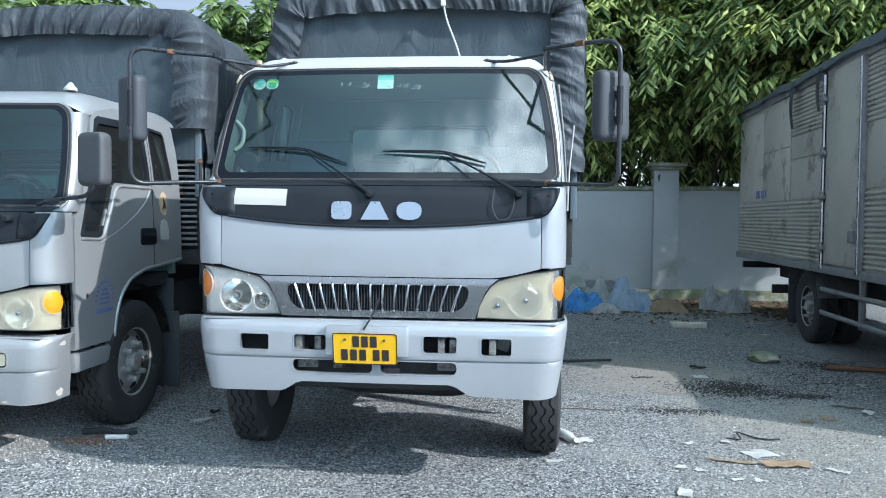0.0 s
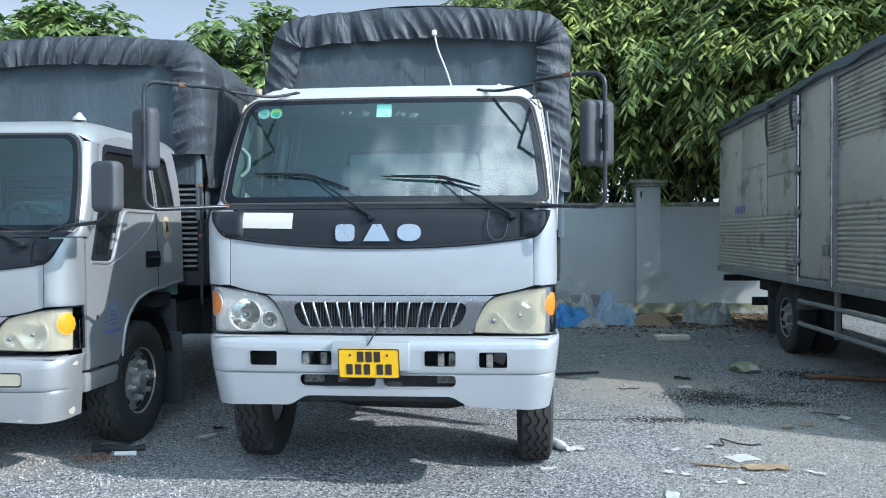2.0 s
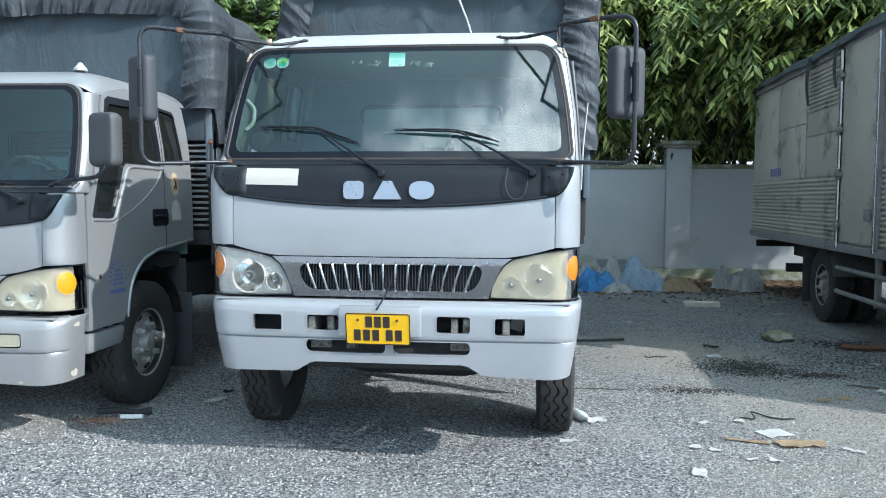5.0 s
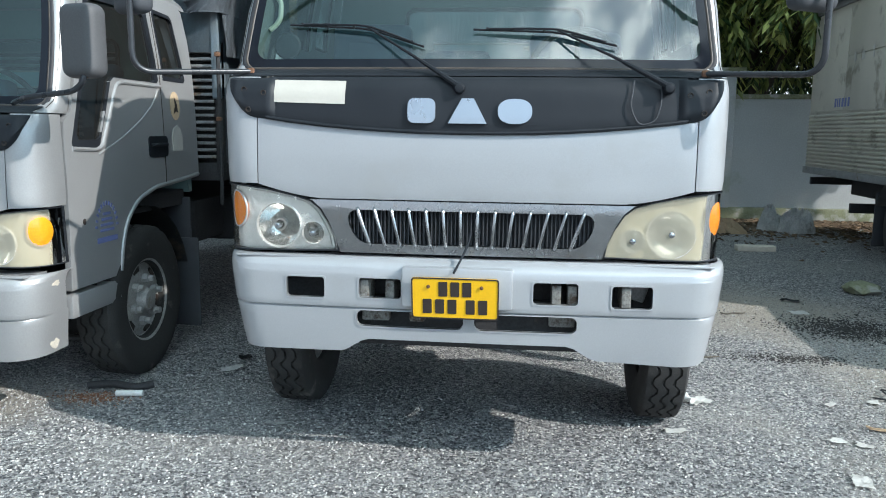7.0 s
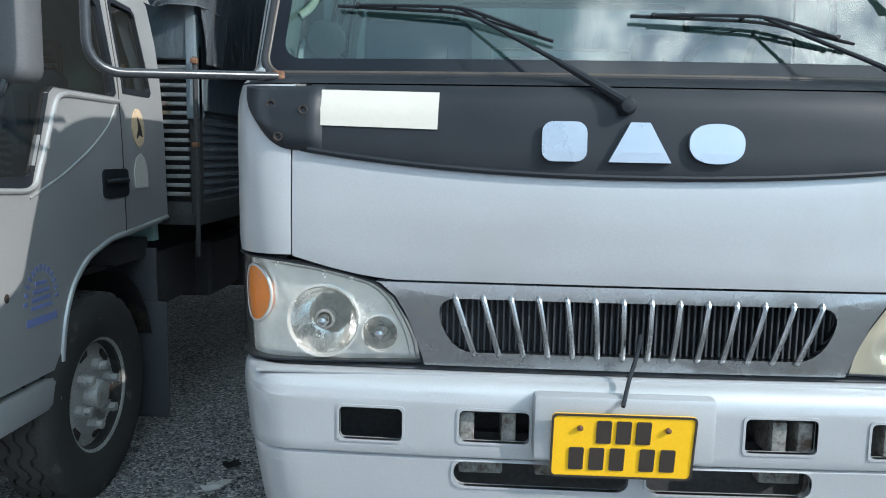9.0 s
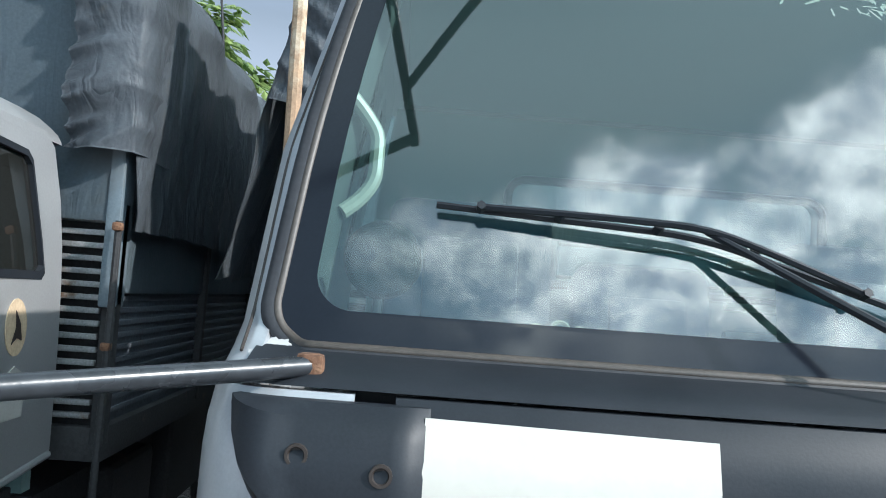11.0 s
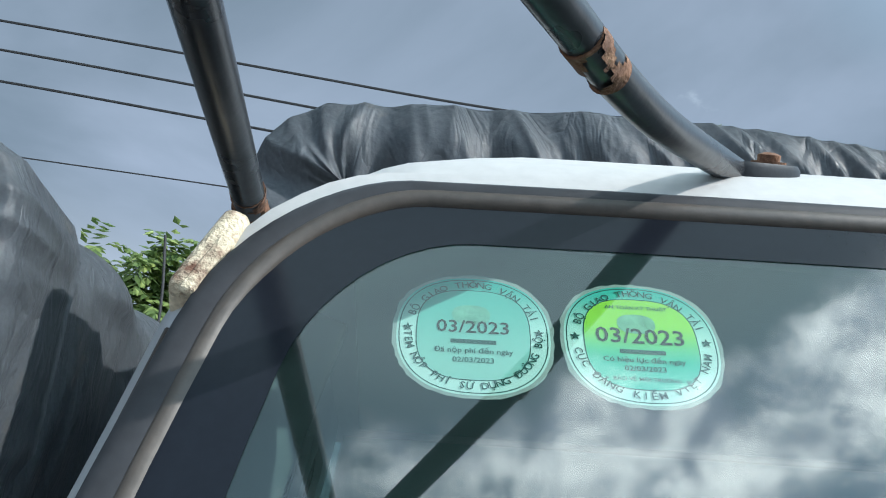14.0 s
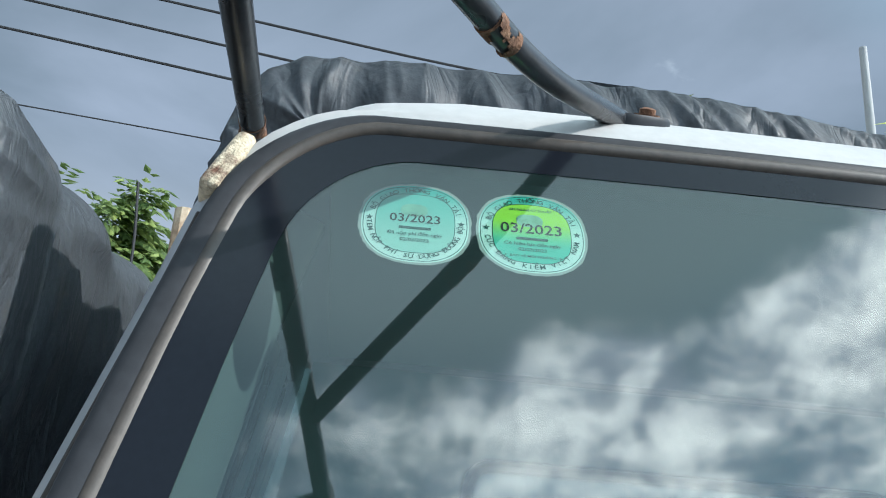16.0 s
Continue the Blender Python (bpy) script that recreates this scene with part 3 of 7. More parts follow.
def side_skin(side):
    return lambda y, z, d: Vector((side * (half_width(z, side) - d), y, z))


SIDE_OUT = [(0.335, 0.78), (0.78, 0.78), (0.80, 0.94), (0.86, 1.06), (0.98, 1.15), (1.2, 1.205), (1.5, 1.225), (1.79, 1.25), (1.79, 2.10), (1.76, 2.27), (1.70, 2.315), (0.90, 2.315), (0.70, 2.27), (0.62, 2.22), (0.415, 1.64), (0.345, 1.58), (0.335, 1.50)]
DOOR_WIN = [(0.405, 1.49), (0.42, 1.462), (0.60, 1.462), (0.64, 1.48), (0.78, 1.79), (0.82, 1.815), (1.28, 1.815), (1.30, 1.83), (1.27, 2.21), (1.24, 2.235), (0.70, 2.225), (0.66, 2.20)]
SLEEP_WIN = [(1.375, 1.84), (1.64, 1.84), (1.66, 1.86), (1.60, 2.20), (1.57, 2.225), (1.375, 2.235), (1.355, 2.21)]
HEAD_OUT = [(0.515, 0.936), (0.525, 0.99), (0.55, 1.045), (0.585, 1.101), (0.625, 1.133), (0.70, 1.154), (0.80, 1.175), (0.90, 1.187), (1.0, 1.192), (1.095, 1.192), (1.10, 1.05), (1.095, 0.926), (0.75, 0.929)]


def head_skin(side):
    return lambda s, z, d: plan(side * s, z, d)


def headlight(truck, side, clear):
    lens_mat, house = (LENS, HOUSING) if clear else (LENS_OLD, HOUSING_OLD)
    skin = head_skin(side)
    lamp = part("headlight", sheet(HEAD_OUT, [oval(0.765, 1.030, 0.088, 0.086, 36), oval(0.622, 1.003, 0.045, 0.045, 24)], lambda s, z, d: skin(s, z, d + 0.026), 0.006, [0.55 + 0.03 * k for k in range(19)], [0.98, 1.02, 1.06, 1.10, 1.14]), house, truck,
                "headlight with a clear lens" if clear else "headlight with a yellowed hazy lens")
    part("rim", sheet(HEAD_OUT, [[(0.78 + (u - 0.78) * 0.988, 1.055 + (v - 1.055) * 0.972) for u, v in HEAD_OUT]], skin, 0.036, [0.55 + 0.03 * k for k in range(19)], [0.98, 1.02, 1.06, 1.10, 1.14]), BLACK, lamp)
    lens = part("lens", sheet([(0.78 + (u - 0.78) * 0.985, 1.055 + (v - 1.055) * 0.97) for u, v in HEAD_OUT], [], lambda s, z, d: skin(s, z, 0.006 + d), 0, [0.55 + 0.03 * k for k in range(19)], [0.98, 1.02, 1.06, 1.10, 1.14]), lens_mat, lamp)
    lens.visible_shadow = False

    def bowl(name, s, z, r, deep, mat, bulb=True):
        c = skin(s, z, 0.024)
        aim = Matrix.Translation(c) @ Matrix.Rotation(radians(-90), 4, "Z")
        bm = bmesh.new()
        lathe(bm, [(r * 1.06, -0.004), (r * 1.06, 0.010), (r * 1.01, 0.010), (r * 0.97, 0.0), (r * 0.97, -0.006)], 40, aim, True)
        ring_ob = part(name, bm, HOUSING, lamp)
        dish = bmesh.new()
        rings = []
        for q in (0.98, 0.84, 0.66, 0.48, 0.30):
            ring = []
            for k in range(44):
                a = 2 * math.pi * k / 44
                deep_ = deep * (1 - q * q) + (0.007 * r * q if k % 2 else 0.0) + 0.004 * r * math.sin(q * 40)
                ring.append(dish.verts.new(aim @ Vector((-deep_ - 0.001, r * q * math.cos(a), r * q * math.sin(a)))))
            rings.append(ring)
        for a, b in zip(rings, rings[1:]):
            for k in range(44):
                dish.faces.new((a[k], a[(k + 1) % 44], b[(k + 1) % 44], b[k]))
        dish.faces.new(rings[-1])
        part("facets", dish, mat, ring_ob, smooth=40)
        socket = bmesh.new()
        lathe(socket, [(r * 0.30, -deep * 0.9), (r * 0.30, -deep * 0.35), (r * 0.22, -deep * 0.30), (r * 0.20, -deep * 0.8)], 20, aim)
        part("socket", socket, STEEL, ring_ob)
        if bulb:
            bm = bmesh.new()
            lathe(bm, [(0.002, 0.034), (0.010, 0.030), (0.014, 0.018), (0.014, -0.01)], 16, Matrix.Translation(skin(s, z, 0.030)) @ Matrix.Rotation(radians(-90), 4, "Z"))
            part("bulb", bm, CHROME, lamp)
    bowl("reflector", 0.765, 1.030, 0.087, 0.045, REFLECT)
    bowl("small_reflector", 0.622, 1.003, 0.044, 0.022, REFLECT)
    bulge = lambda s, z, d: skin(s, z, 0.010 + d + 0.006 * (((s - 0.965) / 0.060) ** 2 + ((z - 1.09) / 0.070) ** 2)) if clear else skin(s, z, -0.002 + d + 0.010 * (((s - 0.965) / 0.060) ** 2 + ((z - 1.09) / 0.070) ** 2))
    bm = sheet(oval(0.965, 1.09, 0.060, 0.070, 28), [], bulge, 0.014, [0.93, 0.945, 0.96, 0.975, 0.99, 1.005, 1.02], [1.05, 1.07, 1.09, 1.108, 1.125, 1.145])
    surround = bmesh.new()
    pipe(surround, [skin(u, v, 0.018) for u, v in oval(0.965, 1.09, 0.063, 0.073, 28) + [(1.028, 1.09)]], 0.0045, 8, 0.004, 1)
    part("signal_surround", surround, HOUSING if clear else HOUSING_OLD, lamp)
    for q in (0.93, 0.87):
        ridge = bmesh.new()
        pipe(ridge, [skin(0.78 + (u - 0.78) * q, 1.055 + (v - 1.055) * q, 0.024) for u, v in HEAD_OUT[:9]], 0.003, 6, 0.02, 3)
        part("housing_ridge", ridge, HOUSING if clear else HOUSING_OLD, lamp)
    part("turn_signal", bm, AMBER if clear or truck.name.startswith("silver") else AMBER_Y, lamp, "amber turn signal lens")
    return lamp


def tyre_mesh(width, radius, n=96):
    """Tyre with shoulder, side wall and zigzag tread grooves."""
    bm = bmesh.new()
    half = width / 2
    prof = [(radius * 0.50, -half * 0.70), (radius * 0.56, -half * 0.88), (radius * 0.80, -half * 1.0), (radius * 0.90, -half * 0.97), (radius * 0.965, -half * 0.86)]
    cols = [(-0.80, 0), (-0.52, 0), (-0.50, 1), (-0.42, 1), (-0.40, 0), (-0.06, 0), (-0.045, 1), (0.045, 1), (0.06, 0), (0.40, 0), (0.42, 1), (0.50, 1), (0.52, 0), (0.80, 0)]
    prof += [(radius * (1 - 0.012 * abs(c) ** 2) - (0.012 if g else 0), half * c) for c, g in cols]
    prof += [(r, -a) for r, a in reversed(prof[:5])]
    rings = []
    for idx, (r, a) in enumerate(prof):
        ring = []
        for k in range(n):
            t = 2 * math.pi * k / n
            zig = 0.012 * (1 if (k // 2) % 2 else -1) if 6 <= idx <= 17 else 0.0
            notch = 0.010 if idx in (5, 18) and k % 4 < 1 else 0.0
            ring.append(bm.verts.new((a + zig * half / 0.11, (r - notch) * math.cos(t), (r - notch) * math.sin(t))))
        rings.append(ring)
    for a, b in zip(rings, rings[1:] + rings[:1]):
        for k in range(n):
            bm.faces.new((a[k], a[(k + 1) % n], b[(k + 1) % n], b[k]))
    return bm


def wheel(truck, x, y, radius, side, width=0.215, rim_mat=RIM_STEEL):
    """Wheel whose outer face looks to side (+1 or -1 along x)."""
    turn = Matrix.Translation((x, y, radius)) @ (Matrix() if side > 0 else Matrix.Rotation(math.pi, 4, "Z"))
    bm = tyre_mesh(width, radius)
    bmesh.ops.transform(bm, matrix=turn @ Matrix.Rotation(0.3, 4, "X"), verts=bm.verts)
    tyre = part("wheel", bm, RUBBER, truck, "worn black tyre on a steel disc wheel", 30)
    h, r = width / 2, radius * 0.85
    prof = [(r * 0.66, h * 0.72), (r * 0.655, h * 0.86), (r * 0.62, h * 0.82), (r * 0.60, h * 0.60), (r * 0.585, h * 0.34), (r * 0.54, h * 0.36), (r * 0.46, h * 0.50), (r * 0.42, h * 0.54), (r * 0.30, h * 0.54), (r * 0.14, h * 0.52)]
    bm = bmesh.new()
    lathe(bm, prof, 48, turn, caps=False)
    lathe(bm, [(r * 0.6, -h * 0.7), (r * 0.62, -h * 0.6), (r * 0.58, -h * 0.5), (r * 0.5, h * 0.1), (r * 0.3, h * 0.2)], 32, turn, caps=False)
    rim = part("rim", bm, rim_mat, tyre)
    bm = bmesh.new()
    lathe(bm, [(r * 0.185, h * 0.45), (r * 0.18, h * 0.80), (r * 0.15, h * 1.00), (r * 0.05, h * 1.04)], 24, turn)
    part("hub", bm, rim_mat, tyre)
    for k in range(6):
        t = 2 * math.pi * k / 6 + 0.3
        c = Vector((0, math.cos(t), math.sin(t))) * r * 0.335
        nut = bmesh.new()
        lathe(nut, [(r * 0.072, h * 0.50), (r * 0.072, h * 0.82), (r * 0.052, h * 0.86), (r * 0.052, h * 1.10), (r * 0.015, h * 1.13)], 6, turn @ Matrix.Translation(c))
        part("wheel_nut", nut, rim_mat, tyre)
        vent = bmesh.new()
        c2 = Vector((0, math.cos(t + 0.5), math.sin(t + 0.5))) * r * 0.49
        m = turn @ Matrix.Translation(c2 + Vector((h * 0.45, 0, 0))) @ Matrix.Rotation(t + 0.5, 4, "X")
        bmesh.ops.create_cube(vent, size=1, matrix=m @ Matrix.Diagonal((0.016, r * 0.11, r * 0.19, 1)))
        bmesh.ops.bevel(vent, geom=vent.edges[:], offset=0.005, segments=2, affect="EDGES")
        part("vent_hole", vent, INK, tyre)
    return tyre


def wiper(truck, pivot, tip, knee, tip2):
    """Wiper: pivot cap, arm to the knee, and a bowed blade from tip over the knee to tip2, just in front of the glass."""
    pivot, tip, knee, tip2 = Vector(pivot), Vector(tip), Vector(knee), Vector(tip2)
    out = Vector((0, -0.016, 0.006))
    bm = bmesh.new()
    lathe(bm, [(0.020, -0.02), (0.022, 0.014), (0.015, 0.026), (0.004, 0.028)], 18, Matrix.Translation(pivot) @ Matrix.Rotation(radians(-90), 4, "Z"))
    way = knee - pivot
    rod(bm, pivot + out, pivot + way * 0.40 + out * 1.6, 0.012, 0.008, 8)
    rod(bm, pivot + way * 0.40 + out * 1.6, knee + out, 0.006, 0.0045, 8)
    arm = part("wiper", bm, BLACK, truck, "black wiper arm with a worn blade")

    def along(f):
        return tip.lerp(knee, f / 0.6) if f < 0.6 else knee.lerp(tip2, (f - 0.6) / 0.4)
    bm = bmesh.new()
    pipe(bm, [along(f) for f in (0, 0.3, 0.6, 0.8, 1.0)], 0.0045, 6, 0.12, 5)
    part("rubber", bm, BLACK, arm)
    bm = bmesh.new()
    pipe(bm, [along(0.10) + out * 0.5, along(0.35) + out * 1.2, along(0.6) + out * 1.5, along(0.75) + out * 1.2, along(0.92) + out * 0.5], 0.0045, 6, 0.1, 4)
    for f in (0.10, 0.28, 0.5, 0.7, 0.92):
        rod(bm, along(f), along(f) + out * 0.9, 0.006, None, 6)
    part("blade", bm, BLACK, arm)
    return arm


def make_cab(truck, paint, clear_side=-1, far=False):
    """All fixed panels of the cab, in the cab's own axes, as parts of the truck."""
    part("hood", strip(-0.838, 0.838, hood_low, lambda s: panel_low(s) - 0.004, 40, 10), paint, truck)
    part("front_panel", strip(-0.80, 0.80, panel_low, 1.612, 40, 8, 0.02, 0.004), BLACK, truck, "black front panel under the windscreen")
    bm = bmesh.new()
    pipe(bm, [plan(-0.80 + 0.04 * k, panel_low(-0.80 + 0.04 * k) + 0.004, -0.008) for k in range(41)], 0.007, 8, 0.01, 1)
    part("panel_trim", bm, BLACK, truck)
    part("cowl", strip(-0.965, 0.93, 1.616, 1.648, 40, 6, 0.03, 0.006), BLACK, truck)
    for side in (-1, 1):
        a, b = (0.842, lambda z: reach(z, 0.325)) if side > 0 else (lambda z: -reach(z, 0.325, -1), -0.842)
        part("corner_panel", strip(a, b, 1.197, 1.612, 16, 12), paint, truck)

        def plate(u, v, d, side=side):
            s = 0.765 + (0.17 if side > 0 else 0.20) * u
            low = 1.452 + 0.145 * max(0.0, (u - 0.30) / 0.70) ** 2.6
            z = low + (1.606 - low) * v
            bulge = 0.014 * min(u * 8, 1) * min((1 - u) * 6, 1) * min(v * 6, 1) * min((1 - v) * 6 + 0.4, 1)
            return plan(side * s, z, d - 0.007 - bulge)
        bracket = part("mirror_bracket", grid(bmesh.new(), 16, 10, plate, 0.02), BLACK, truck, "black moulded plate with screw holes")
        for u, v in ((0.22, 0.62), (0.62, 0.66), (0.52, 0.16)):
            hole = bmesh.new()
            c = plate(u, v, -0.001)
            lathe(hole, [(0.011, -0.003), (0.011, 0.002), (0.008, 0.002), (0.006, -0.004)], 14, Matrix.Translation(c) @ Matrix.Rotation(radians(-90), 4, "Z"))
            part("screw_hole", hole, INK, bracket)

        edge_in = lambda z, k=side: k * (lerp_table(GLASS_HALF, z) + 0.006) + GLASS_MID
        edge_out = lambda z, k=side: k * reach(z, 0.385 + (z - 1.62) * 0.36, k)
        lo, hi = (edge_in, edge_out) if side > 0 else (edge_out, edge_in)
        pillar = part("windscreen_pillar", strip(lo, hi, 1.618, 2.236, 10, 24), paint, truck)
        gap = bmesh.new()
        turn_at = lambda z, k=side: k * (half_width(z, k) - lerp_table(ROUND, z) * 0.28)
        pipe(gap, [plan(turn_at(1.64 + 0.04 * i), 1.64 + 0.04 * i, 0.0) for i in range(15)], 0.0020, 6, 0.01, 1)
        part("door_gap", gap, INK, pillar)
        us, vs = [0.5, 0.7, 0.9, 1.1, 1.3, 1.5], [0.95, 1.1, 1.3, 1.45, 1.62, 1.8, 1.95, 2.1, 2.22]
        part("side_panel", sheet(SIDE_OUT, [DOOR_WIN, SLEEP_WIN], side_skin(side), 0.03, us, vs), paint, truck)
        skin = side_skin(side)
        for name, win in (("door_window", DOOR_WIN), ("sleeper_window", SLEEP_WIN)):
            cu, cv = sum(p[0] for p in win) / len(win), sum(p[1] for p in win) / len(win)
            grown = [(cu + (u - cu) * 1.02, cv + (v - cv) * 1.03) for u, v in win]
            shrunk = [(cu + (u - cu) * 0.93, cv + (v - cv) * 0.91) for u, v in win]
            seal = part(name, sheet(grown, [shrunk], lambda y, z, d: skin(y, z, d - 0.003), 0.02, us, vs), BLACK, truck, "side window in a black rubber seal")
            pane = part("pane", sheet(grown, [], lambda y, z, d: skin(y, z, d + 0.012), 0, us, vs), SIDE_GLASS, seal)
        seam = bmesh.new()
        pipe(seam, [skin(1.335, 0.1 * k + 1.215, 0.001) for k in range(12)], 0.004, 6, 0.01, 1)
        part("door_seam", seam, INK, truck)
        ridge = bmesh.new()
        pipe(ridge, [skin(y, z, 0.0) for y, z in ((0.40, 1.455), (0.60, 1.445), (0.66, 1.46), (0.84, 1.78), (0.90, 1.795), (1.33, 1.795))], 0.011, 8, 0.05, 4)
        part("window_ledge", ridge, paint, truck)
        sweep = bmesh.new()
        pipe(sweep, [skin(y, z, 0.001) for y, z in ((0.62, 1.42), (0.86, 1.50), (1.08, 1.60), (1.24, 1.70), (1.32, 1.80))], 0.006, 8, 0.08, 5)
        part("door_crease", sweep, paint, truck)
        arch = bmesh.new()
        pipe(arch, [skin(y, z, 0.0) for y, z in ((0.79, 0.80), (0.81, 0.95), (0.87, 1.07), (0.99, 1.165), (1.2, 1.22), (1.5, 1.24), (1.78, 1.265))], 0.012, 8, 0.06, 4)
        part("wheel_arch_lip", arch, paint, truck)
        handle = part("door_handle", sheet(rounded(1.14, 1.39, 1.37, 1.51, 0.025), [], lambda y, z, d: skin(y, z, d - 0.006), 0.02, [1.2, 1.26, 1.32], [1.45]), BLACK, truck, "recessed black door handle")
        grip = bmesh.new()
        pipe(grip, [skin(1.16, 1.458, -0.008), skin(1.19, 1.462, -0.026), skin(1.32, 1.462, -0.026), skin(1.35, 1.458, -0.008)], 0.010, 8, 0.02, 3)
        part("grip", grip, BLACK, handle)
        step = bmesh.new()
        box(step, side * 0.90, 0.56, 0.70, 0.14, 0.46, 0.12, 0.02)
        part("step", step, paint, truck)
        liner = bmesh.new()
        grid(liner, 1, 10, lambda u, v, d, side=side: Vector((side * (0.62 + 0.325 * u), 1.10 + 0.56 * math.cos(radians(15 + 150 * v)), 0.56 + 0.56 * math.sin(radians(15 + 150 * v)))))
        bmesh.ops.solidify(liner, geom=liner.faces[:], thickness=0.012)
        part("wheel_liner", liner, CHASSIS, truck)
        flap_ = boxed(side * 0.80, 1.70, 0.82, 0.30, 0.02, 0.60, 0.006)
        part("mud_flap", flap_, BLACK_SOFT, truck)
        headlight(truck, side, side == clear_side)

    # roof shell
    bm = bmesh.new()
    rings = []
    for z, y0, w, r in ((2.288, 0.476, 0.904, 0.10), (2.300, 0.480, 0.901, 0.10), (2.318, 0.497, 0.893, 0.11), (2.338, 0.540, 0.876, 0.12), (2.366, 0.605, 0.845, 0.13), (2.390, 0.69, 0.80, 0.14), (2.408, 0.82, 0.70, 0.18), (2.415, 0.95, 0.58, 0.2)):
        ring, flat = [], w - r
        half_ring = [(flat * k / 24, y0 + 0.06 * (flat * k / 24) ** 2) for k in range(25)]
        half_ring += [(flat + r * math.sin(radians(90 * k / 12)), y0 + 0.06 * flat * flat + r * 1.2 * (1 - math.cos(radians(90 * k / 12)))) for k in range(1, 13)]
        back = 1.80 - (0.892 - w) * 0.9
        half_ring += [(w, y0 + 0.14 + r * 1.2 + (back - y0 - 0.14 - r * 1.2) * k / 4) for k in range(1, 5)]
        half_ring += [(w * 0.95, back + 0.02), (w * 0.5, back + 0.025), (0, back + 0.025)]
        pts = half_ring + [(-x_, y_) for x_, y_ in reversed(half_ring[1:-1])]
        rings.append([bm.verts.new((x_, y_, z - 0.060 * max(0.0, (abs(x_) - 0.77) / 0.13) ** 2 * min(1.0, max(0.0, 1 - (y_ - 0.55) / 0.6)) + (0.007 * min(max((0.785 - abs(x_)) / 0.045, 0), 1) if z > 2.32 else 0))) for x_, y_ in pts])
    for a, b in zip(rings, rings[1:]):
        for k in range(len(a)):
            bm.faces.new((a[k], a[(k + 1) % len(a)], b[(k + 1) % len(a)], b[k]))
    bm.faces.new(rings[-1])
    part("roof", bm, ROOF_WHITE if clear_side else paint, truck, "chalky white cab roof with rusty spots" if clear_side else "silver cab roof", 50)

    # windscreen: glass, dark edge band behind it, rubber seal round it
    def screen(s, z, d):
        return plan(s * lerp_table(GLASS_HALF, z) / 0.9 + GLASS_MID, z, d)
    us, vs = [-0.8 + 0.05 * k for k in range(33)] + [k * (0.81 + 0.01 * j) for k in (-1, 1) for j in range(9)], [1.66 + 0.02 * k for k in range(31)]
    outer = rounded(-0.9, 1.652, 0.9, 2.280, 0.078, 10, 0.05)
    pane = part("windscreen", sheet(outer, [], screen, 0, us, vs), WINDSCREEN, truck, "raked windscreen reflecting cloudy sky", 60)
    pane.visible_shadow = False
    part("edge_band", outline_band(outer, rounded(-0.864, 1.692, 0.864, 2.253, 0.072, 10, 0.05), lambda s, z, d: screen(s, z, d - 0.0006), 0.0001, 6, 0.02), FRIT, pane)
    part("windscreen_frame", outline_band(rounded(-0.940, 1.63, 0.940, 2.302, 0.110, 10, 0.05), rounded(-0.899, 1.653, 0.899, 2.279, 0.077, 10, 0.049), lambda s, z, d: screen(s, z, d + 0.002), 0.012), ROOF_WHITE if clear_side else paint, truck)
    seal = bmesh.new()
    track = rounded(-0.9085, 1.6455, 0.9085, 2.2855, 0.0865, 12, 0.0565)
    loop = []
    for (u0, v0), (u1, v1) in zip(track, track[1:] + track[:1]):
        n = max(1, int(math.hypot(u1 - u0, v1 - v0) / 0.03))
        loop += [screen(u0 + (u1 - u0) * k / n, v0 + (v1 - v0) * k / n, 0.0) for k in range(n)]
    rows = []
    mid_p = Vector((0, 0.33, 1.98))
    for i, c in enumerate(loop):
        way = (loop[(i + 1) % len(loop)] - loop[i - 1]).normalized()
        out = way.cross(Vector((0, -0.942, 0.335))).normalized()
        if out.dot(c - mid_p) < 0:
            out = -out
        n_ = Vector((0, -0.942, 0.335))
        wide = 0.45 + 0.55 * abs(out.x)
        rows.append([seal.verts.new(c + out * a * (wide if a > 0 else 1) + n_ * b) for a, b in ((-0.0085, -0.003), (-0.0082, 0.0012), (-0.005, 0.003), (0.001, 0.0040), (0.007, 0.0042), (0.0125, 0.0024), (0.0155, -0.004))])
    for i in range(len(rows)):
        a, b = rows[i], rows[(i + 1) % len(rows)]
        for k in range(6):
            seal.faces.new((a[k], a[k + 1], b[k + 1], b[k]))
    seal_ob = part("windscreen_seal", seal, GASKET, truck, "weathered rubber windscreen seal", 60)
    lip = bmesh.new()
    lip_rows = []
    for i, c in enumerate(loop):
        way = (loop[(i + 1) % len(loop)] - loop[i - 1]).normalized()
        n_ = Vector((0, -0.942, 0.335))
        out = way.cross(n_).normalized()
        if out.dot(c - mid_p) < 0:
            out = -out
        lip_rows.append([lip.verts.new(c + out * a + n_ * b) for a, b in ((-0.0115, -0.002), (-0.0112, 0.0008), (-0.0090, 0.0034), (-0.0060, 0.0048), (-0.0030, 0.0048), (-0.0015, 0.0035))])
    for i in range(len(lip_rows)):
        a, b = lip_rows[i], lip_rows[(i + 1) % len(lip_rows)]
        for k in range(5):
            lip.faces.new((a[k], a[k + 1], b[k + 1], b[k]))
    part("seal_lip", lip, LIP, seal_ob, "brownish inner lip, lighter than the seal", 60)

    # grille
    low, high = 0.932, 1.138
    outline = [(-0.508, low), (0.508, low), (0.53, 1.0), (0.555, 1.06), (0.582, 1.104), (0.618, 1.134), (0.63, high), (-0.63, high), (-0.618, 1.134), (-0.582, 1.104), (-0.555, 1.06), (-0.53, 1.0)]
